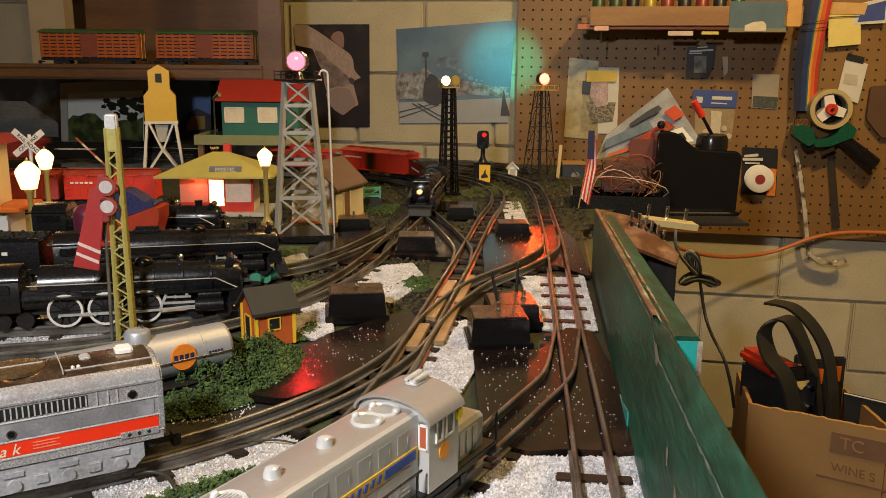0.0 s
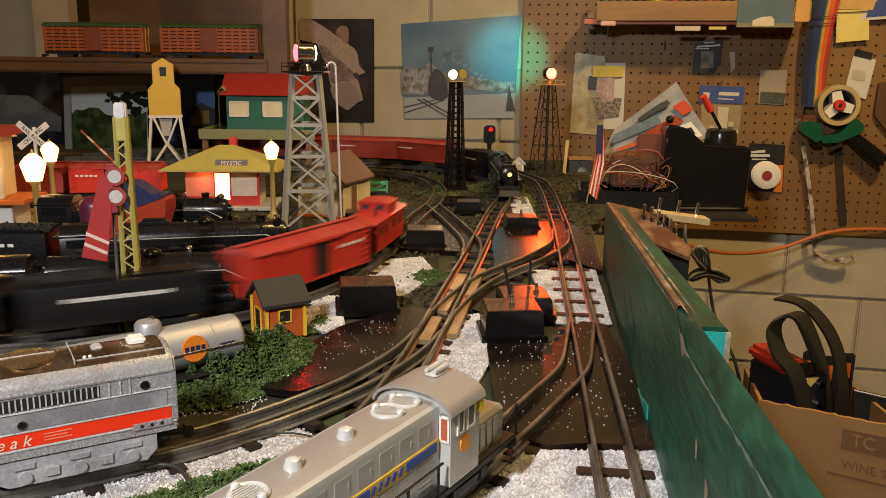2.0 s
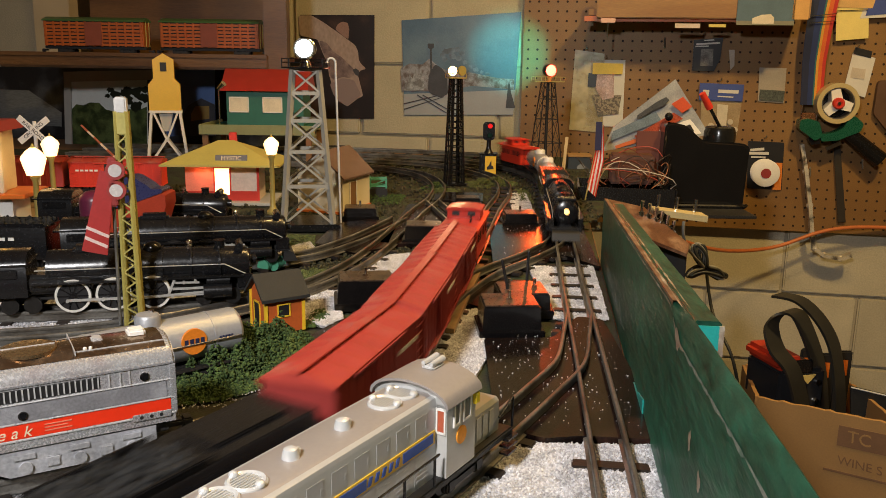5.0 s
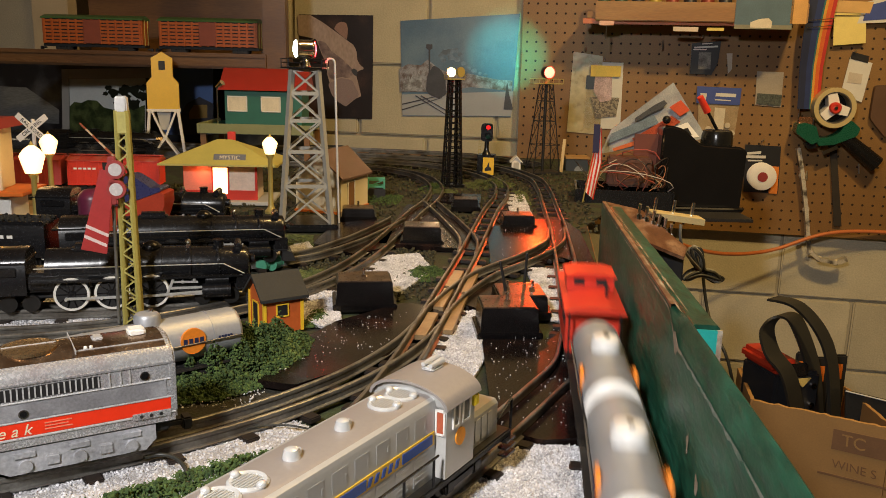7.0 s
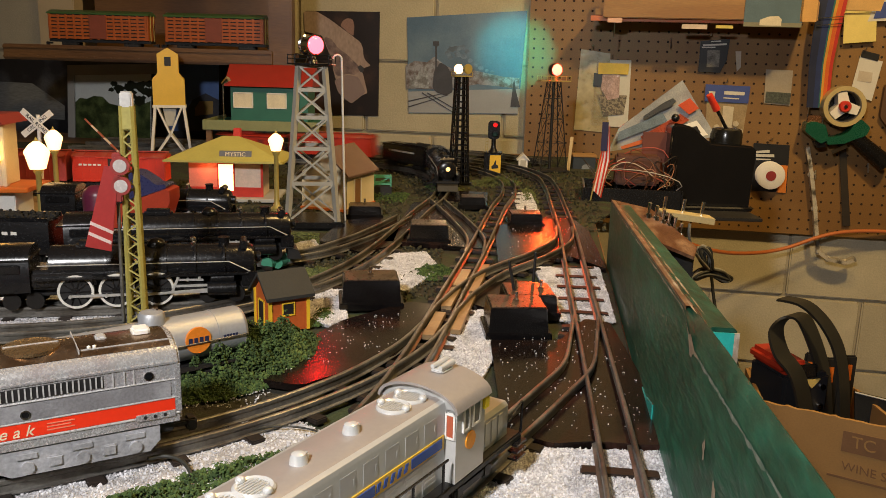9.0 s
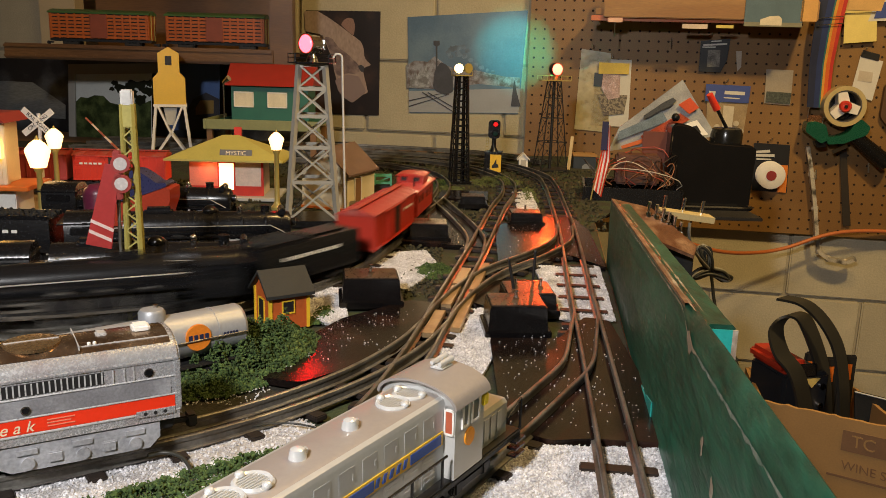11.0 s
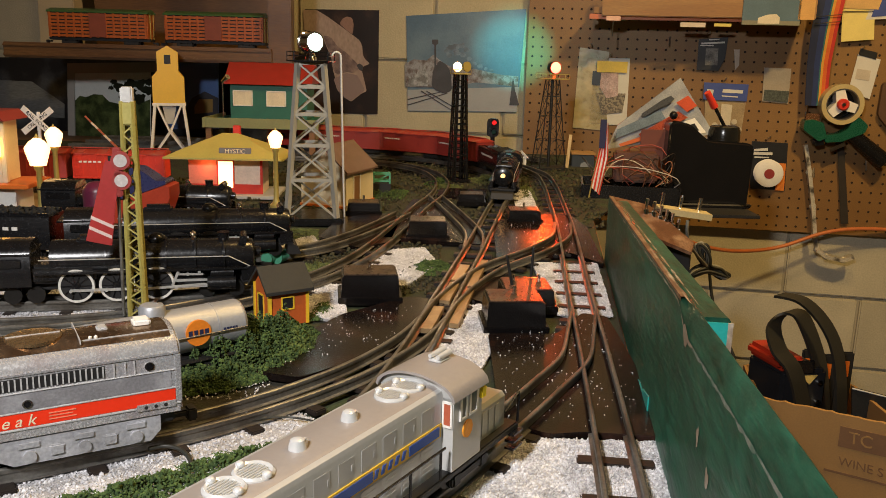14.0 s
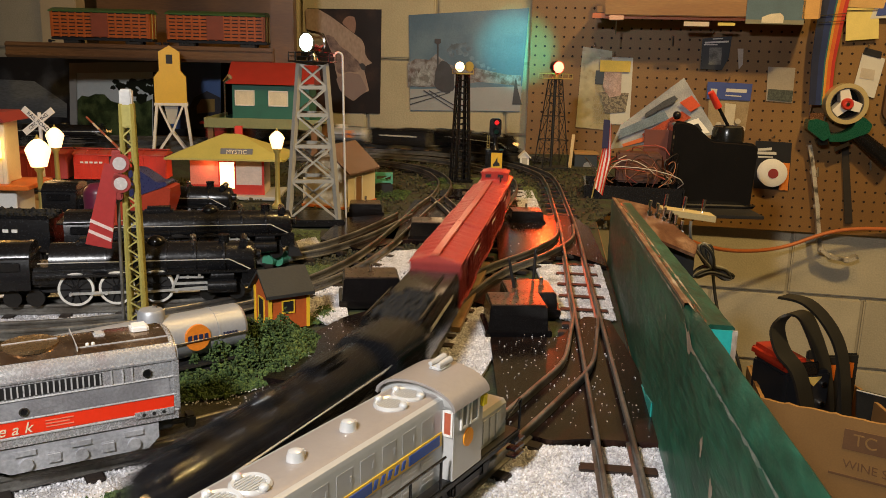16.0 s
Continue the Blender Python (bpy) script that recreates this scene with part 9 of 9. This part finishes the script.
def hood_diesel():
    """Silver road switcher, its cab and low nose away from the camera."""
    H = 58.84
    c = thing("hood_diesel", pose(-0.0079, 0.4092, RAIL, 0, 0, H), "silver-grey toy hood diesel with a blue and yellow stripe", "locomotive")
    sv = mat("silver_grey_plastic", (0.46, 0.455, 0.44), 0.36, 0.25, 0.06, 30, 0.02)
    rf = mat("roof_grey_plastic", (0.33, 0.295, 0.275), 0.42, 0.2, 0.08, 30, 0.03)
    bm = bmesh.new()
    prism(bm, [(-0.0161, 0.018), (0.0161, 0.018), (0.0161, 0.0588), (0.0152, 0.0613), (0.0132, 0.0622), (-0.0132, 0.0622), (-0.0152, 0.0613), (-0.0161, 0.0588)], -0.24, 0.0, "x")
    hood = part("hood", bm, sv, c)
    bm = bmesh.new()
    prism(bm, [(-0.0128, 0.0622), (0.0128, 0.0622), (0.011, 0.0630), (-0.011, 0.0630)], -0.24, -0.0005, "x")
    part("hood_roof", bm, rf, hood)
    for y in (-1, 1):
        for k in range(9):
            bm = bmesh.new()
            x = -0.014 - k * 0.0165
            box(bm, x - 0.0066, x + 0.0066, y * 0.0161 - 0.0002, y * 0.0161 + 0.0002, 0.0198, 0.0362, 0.0002)
            for q in range(5):
                box(bm, x - 0.005, x + 0.005, y * 0.0163 - 0.0002, y * 0.0163 + 0.0002, 0.0215 + q * 0.0028, 0.0225 + q * 0.0028)
            part("hood_door", bm, sv, hood)
            bm = bmesh.new()
            box(bm, x - 0.0062, x + 0.0050, y * 0.0161 - 0.0002, y * 0.0161 + 0.0002, 0.0462, 0.0568, 0.0002)
            box(bm, x + 0.0030, x + 0.0042, y * 0.0163 - 0.0002, y * 0.0163 + 0.0002, 0.0500, 0.0528)
            part("hood_door", bm, sv, hood)
        bm = bmesh.new()
        box(bm, -0.125, -0.002, y * 0.0165 - 0.0003, y * 0.0165 + 0.0003, 0.0374, 0.0448)
        st = part("stripe", bm, YELLOW, hood, "yellow-edged stripe")
        for x0, x1 in ((-0.032, -0.0045), (-0.123, -0.062)):
            bm = bmesh.new()
            box(bm, x0, x1, y * 0.0169 - 0.0003, y * 0.0169 + 0.0003, 0.0385, 0.0437)
            part("stripe_field", bm, BLUE, st, "blue field")
        for k in range(5):
            bm = bmesh.new()
            x = -0.0365 - k * 0.0056
            prism(bm, [(x - 0.0022, 0.0390), (x + 0.0004, 0.0390), (x + 0.0020, 0.0432), (x - 0.0006, 0.0432)], y * 0.0169 - 0.0003, y * 0.0169 + 0.0003, "y")
            part("lettering_bar", bm, BLUE, st)
    bm = bmesh.new()
    prism(bm, [(-0.0226, 0.018), (0.0226, 0.018), (0.0226, 0.058), (-0.0226, 0.058)], 0.0, 0.030, "x")
    cab = part("cab", bm, mat("cab_pale_grey", (0.52, 0.51, 0.49), 0.4, 0.1, 0.06, 30, 0.02), c, "paler grey cab")
    bm = bmesh.new()
    arch = [(0.0247 * math.cos(radians(a)), 0.0575 + 0.0112 * math.sin(radians(a))) for a in range(0, 181, 15)]
    inner = [(0.0234 * math.cos(radians(a)), 0.0565 + 0.0108 * math.sin(radians(a))) for a in range(180, -1, -15)]
    prism(bm, arch + inner, -0.0025, 0.0335, "x")
    part("cab_roof", bm, rf, cab, "arched grey roof")
    bm = bmesh.new()
    prism(bm, [(0.0232 * math.cos(radians(a)), 0.0565 + 0.0107 * math.sin(radians(a))) for a in range(0, 181, 15)], 0.0, 0.031, "x")
    part("cab_head", bm, sv, cab)
    for y in (-1, 1):
        for x0, x1 in ((0.0065, 0.0120), (0.0160, 0.0235)):
            bm = bmesh.new()
            box(bm, x0, x1, y * 0.0228 - 0.0004, y * 0.0228 + 0.0004, 0.0455, 0.0570, 0.0003)
            w = part("window", bm, mat("window_grey", (0.20, 0.20, 0.19), 0.15), cab)
            bm = bmesh.new()
            for z in (0.0450, 0.0575):
                box(bm, x0 - 0.0008, x1 + 0.0008, y * 0.0232 - 0.0005, y * 0.0232 + 0.0005, z - 0.0006, z + 0.0006)
            for x in (x0, x1):
                box(bm, x - 0.0007, x + 0.0007, y * 0.0232 - 0.0005, y * 0.0232 + 0.0005, 0.0450, 0.0575)
            part("window_frame", bm, WHITE, w)
        bm = bmesh.new()
        box(bm, -0.0008, -0.0002, min(y * 0.0172, y * 0.0215), max(y * 0.0172, y * 0.0215), 0.0435, 0.0555, 0.0002)
        w = part("rear_window", bm, mat("window_red", (0.42, 0.10, 0.05), 0.4), cab, "red window in the cab's rear wall")
        bm = bmesh.new()
        for z in (0.0430, 0.0560):
            box(bm, -0.0012, -0.0001, min(y * 0.0166, y * 0.0220), max(y * 0.0166, y * 0.0220), z - 0.0006, z + 0.0006)
        for u in (0.0169, 0.0218):
            box(bm, -0.0012, -0.0001, y * u - 0.0005, y * u + 0.0005, 0.0424, 0.0566)
        part("window_frame", bm, WHITE, w)
        bm = bmesh.new()
        rod(bm, (0.0145, y * 0.0229 - 0.0004, 0.0375), (0.0145, y * 0.0229 + 0.0004, 0.0375), 0.0050, n=18)
        part("badge", bm, mat("badge_orange", (0.85, 0.33, 0.02), 0.4), cab, "small orange round badge")
        bm = bmesh.new()
        box(bm, 0.0270, 0.0320, y * 0.0232 - 0.0012, y * 0.0232 + 0.0012, 0.0500, 0.0565, 0.0006)
        part("number_board", bm, mat("board_yellow", (0.8, 0.62, 0.03), 0.4), cab, "yellow board")
    bm = bmesh.new()
    prism(bm, [(-0.0170, 0.018), (0.0170, 0.018), (0.0170, 0.0362), (0.0150, 0.0385), (-0.0150, 0.0385), (-0.0170, 0.0362)], 0.030, 0.0690, "x")
    nose = part("nose", bm, sv, c)
    for y in (-1, 1):
        for k in range(4):
            bm = bmesh.new()
            x = 0.0365 + k * 0.0075
            box(bm, x - 0.0028, x + 0.0028, y * 0.0172 - 0.0003, y * 0.0172 + 0.0003, 0.0205, 0.0345, 0.0002)
            part("nose_door", bm, mat("cab_pale_grey_2", (0.5, 0.5, 0.49), 0.4), nose)
    bm = bmesh.new()
    box(bm, -0.245, 0.078, -0.0225, 0.0225, 0.0135, 0.018, 0.001)
    part("walkway", bm, BLACK_DULL, c)
    for y in (-1, 1):
        bm = bmesh.new()
        for k in range(9):
            x = -0.23 + k * 0.0275
            if not -0.005 < x < 0.035:
                rod(bm, (x, y * 0.0218, 0.018), (x, y * 0.0218, 0.034), 0.0008, n=5)
        rod(bm, (-0.235, y * 0.0218, 0.034), (-0.006, y * 0.0218, 0.034), 0.0008, n=5)
        part("handrail", bm, BLACK, c)
        bm = bmesh.new()
        for k in range(3):
            box(bm, 0.066, 0.078, y * 0.0225 - 0.003, y * 0.0225 + 0.003, 0.004 + 0.0045 * k, 0.0052 + 0.0045 * k)
        rod(bm, (0.077, y * 0.022, 0.018), (0.077, y * 0.022, 0.037), 0.0008, n=5)
        rod(bm, (0.077, y * 0.022, 0.037), (0.060, y * 0.022, 0.030), 0.0008, n=5)
        part("step_plate", bm, BLACK, c)
    pale = mat("hatch_silver", (0.70, 0.70, 0.69), 0.22, 0.35, 0.06)
    for x in (-0.0085, -0.0235, -0.120, -0.136):
        bm = bmesh.new()
        lathe(bm, [(0.0088, 0.0624), (0.0088, 0.0636), (0.0078, 0.0646), (0.0066, 0.0640), (0.0062, 0.0630)], 24, Matrix.Translation((x, 0, 0)), False)
        fan = part("roof_fan", bm, pale, c, "round pale fan hatch")
        part("fan_plate", made(rod, (x, 0, 0.0624), (x, 0, 0.0633), 0.0064, n=18), sv, fan)
        for k in range(7):
            part("fan_bar", made(box, x - 0.0060, x + 0.0060, -0.0048 + 0.0016 * k - 0.0003, -0.0048 + 0.0016 * k + 0.0003, 0.0634, 0.0640), pale, fan)
        # pale domes shaped in place of the glints at both ends of a fan
        for y in (-0.0074, 0.0074):
            part("lug", made(ball, (x, y, 0.0645), 0.0022, (1, 1, 0.8)), pale, fan)
    for x in (-0.0575, -0.0935):
        bm = bmesh.new()
        lathe(bm, [(0.0042, 0.0622), (0.0038, 0.0650), (0.0031, 0.0672), (0.0016, 0.0680)], 16, Matrix.Translation((x, 0, 0)))
        box(bm, x - 0.001, x + 0.006, -0.0012, 0.0012, 0.0624, 0.0660, 0.0006)
        part("roof_hatch", bm, pale, c)
    bm = bmesh.new()
    box(bm, 0.016, 0.028, -0.004, 0.004, 0.0680, 0.0705, 0.001)
    rod(bm, (0.016, 0.0025, 0.0718), (0.030, 0.0025, 0.0718), 0.0012, 0.002, n=10)
    rod(bm, (0.016, -0.0025, 0.0718), (0.028, -0.0025, 0.0718), 0.0012, 0.002, n=10)
    part("air_horn", bm, pale, c)
    truck(c, 0.028, 0.03), truck(c, -0.19, 0.03)
    bm = bmesh.new()
    box(bm, -0.13, -0.04, -0.016, 0.016, 0.003, 0.0135, 0.002)
    part("fuel_tank", bm, BLACK_DULL, c)
    coupler(c, 0.080)
    bm = bmesh.new()
    for k in range(10):
        a0, a1 = radians(k * 18), radians(k * 18 + 18)
        rod(bm, (0.079 + 0.004 * math.sin(a0), 0.006, 0.016 - 0.010 * (k / 10)), (0.079 + 0.004 * math.sin(a1), 0.006, 0.016 - 0.010 * ((k + 1) / 10)), 0.0011, n=6)
    part("hose", bm, ORANGE, c, "orange hose")


hood_diesel()

# ---- moving trains ----

def build_trains():
    red = "red toy boxcar with a ribbed body"
    out = []
    for lead, line in (("with white driver rims hauling red cars", "A"), ("with a lit headlight hauling red boxcars", "B"),
                       ("hauling silver tank cars and a caboose", "C")):
        row = [(steam_engine("black toy steam engine " + lead, True, line != "C"), 0.126, 0.10),
               (tender("black toy tender with coal and white lettering"), 0.334, 0.09)]
        s = 0.334 + 0.076 + (0.028 if line == "A" else 0.005)
        kinds = {"A": "dc", "B": "bbbc", "C": "kkc"}[line]
        for k in kinds:
            half = 0.0990 if k == "d" else 0.0775 if k == "b" else 0.085 if line == "A" else 0.070
            s += half
            ob = (boxcar(red + (" and an open door" if k == "d" else ""), RED if line == "A" else RED_DARK, None, k == "d") if k in "bd"
                  else tank_car("silver toy tank car with white ends") if k == "k"
                  else caboose("red toy caboose with a cupola", RED if line != "C" else RED_BRIGHT))
            if line == "A":
                shorten(ob, 1.27 if k == "d" else 1.2, ("wheelset", "truck", "coupler", "door", "doorway", "lettering_bar", "window"))
            row.append((ob, s, 0.128 if k == "d" else 0.1 if k == "b" else 0.075))
            s += half
        out.append((line, row))
    return out


TRAINS = build_trains()


def timetable(knots, period, lap):
    """How far the engine's front has come at any time, from a few times of one round."""
    ts = [t + k * period for k in (-2, -1, 0, 1, 2) for t, s in knots]
    ss = [s + k * lap for k in (-2, -1, 0, 1, 2) for t, s in knots]

    def at(t):
        i = max(1, min(len(ts) - 3, int(np.searchsorted(ts, t)) - 1))
        h = ts[i + 1] - ts[i]
        d = (ss[i + 1] - ss[i]) / h
        d0, d2 = (ss[i] - ss[i - 1]) / (ts[i] - ts[i - 1]), (ss[i + 2] - ss[i + 1]) / (ts[i + 2] - ts[i + 1])
        m1, m2 = 2 * d0 * d / (d0 + d), 2 * d * d2 / (d + d2)
        u = (t - ts[i]) / h
        return (2 * u**3 - 3 * u**2 + 1) * ss[i] + (u**3 - 2 * u**2 + u) * h * m1 + (3 * u**2 - 2 * u**3) * ss[i + 1] + (u**3 - u**2) * h * m2

    return at


def run_train(line, row, knots, period):
    at = timetable(knots, period, line.length)
    for ob, back, base in row:
        walk(ob, [(i / 10, rolling(line, at(i / 10) + 0.006 - back, base)) for i in range(161)])


def motions():
    run_train(LINE_A, TRAINS[0][1], [(0, 1.28), (0.5, 1.475), (0.9, 1.645), (1.3, 1.88), (2.0, 2.315), (3.0, 2.92), (6.0, 4.29), (8.5, 5.42)], 9.3)
    run_train(LINE_B, TRAINS[1][1], [(0.81, 0.888), (2.0, 1.372), (2.8, 1.66), (3.5, 2.028), (3.9, 2.292), (4.2, 2.504), (5.2, 2.94), (6.3, 3.489), (6.5, 3.612), (9.5, 5.80)], 11.69)
    run_train(LINE_C, TRAINS[2][1], [(3.55, 1.05), (4.2, 1.446), (6.5, 2.85), (7.0, 3.12), (7.5, 3.42), (9.5, 4.9), (13, 7.6)], 12.35)
    beacon_turns()



motions()
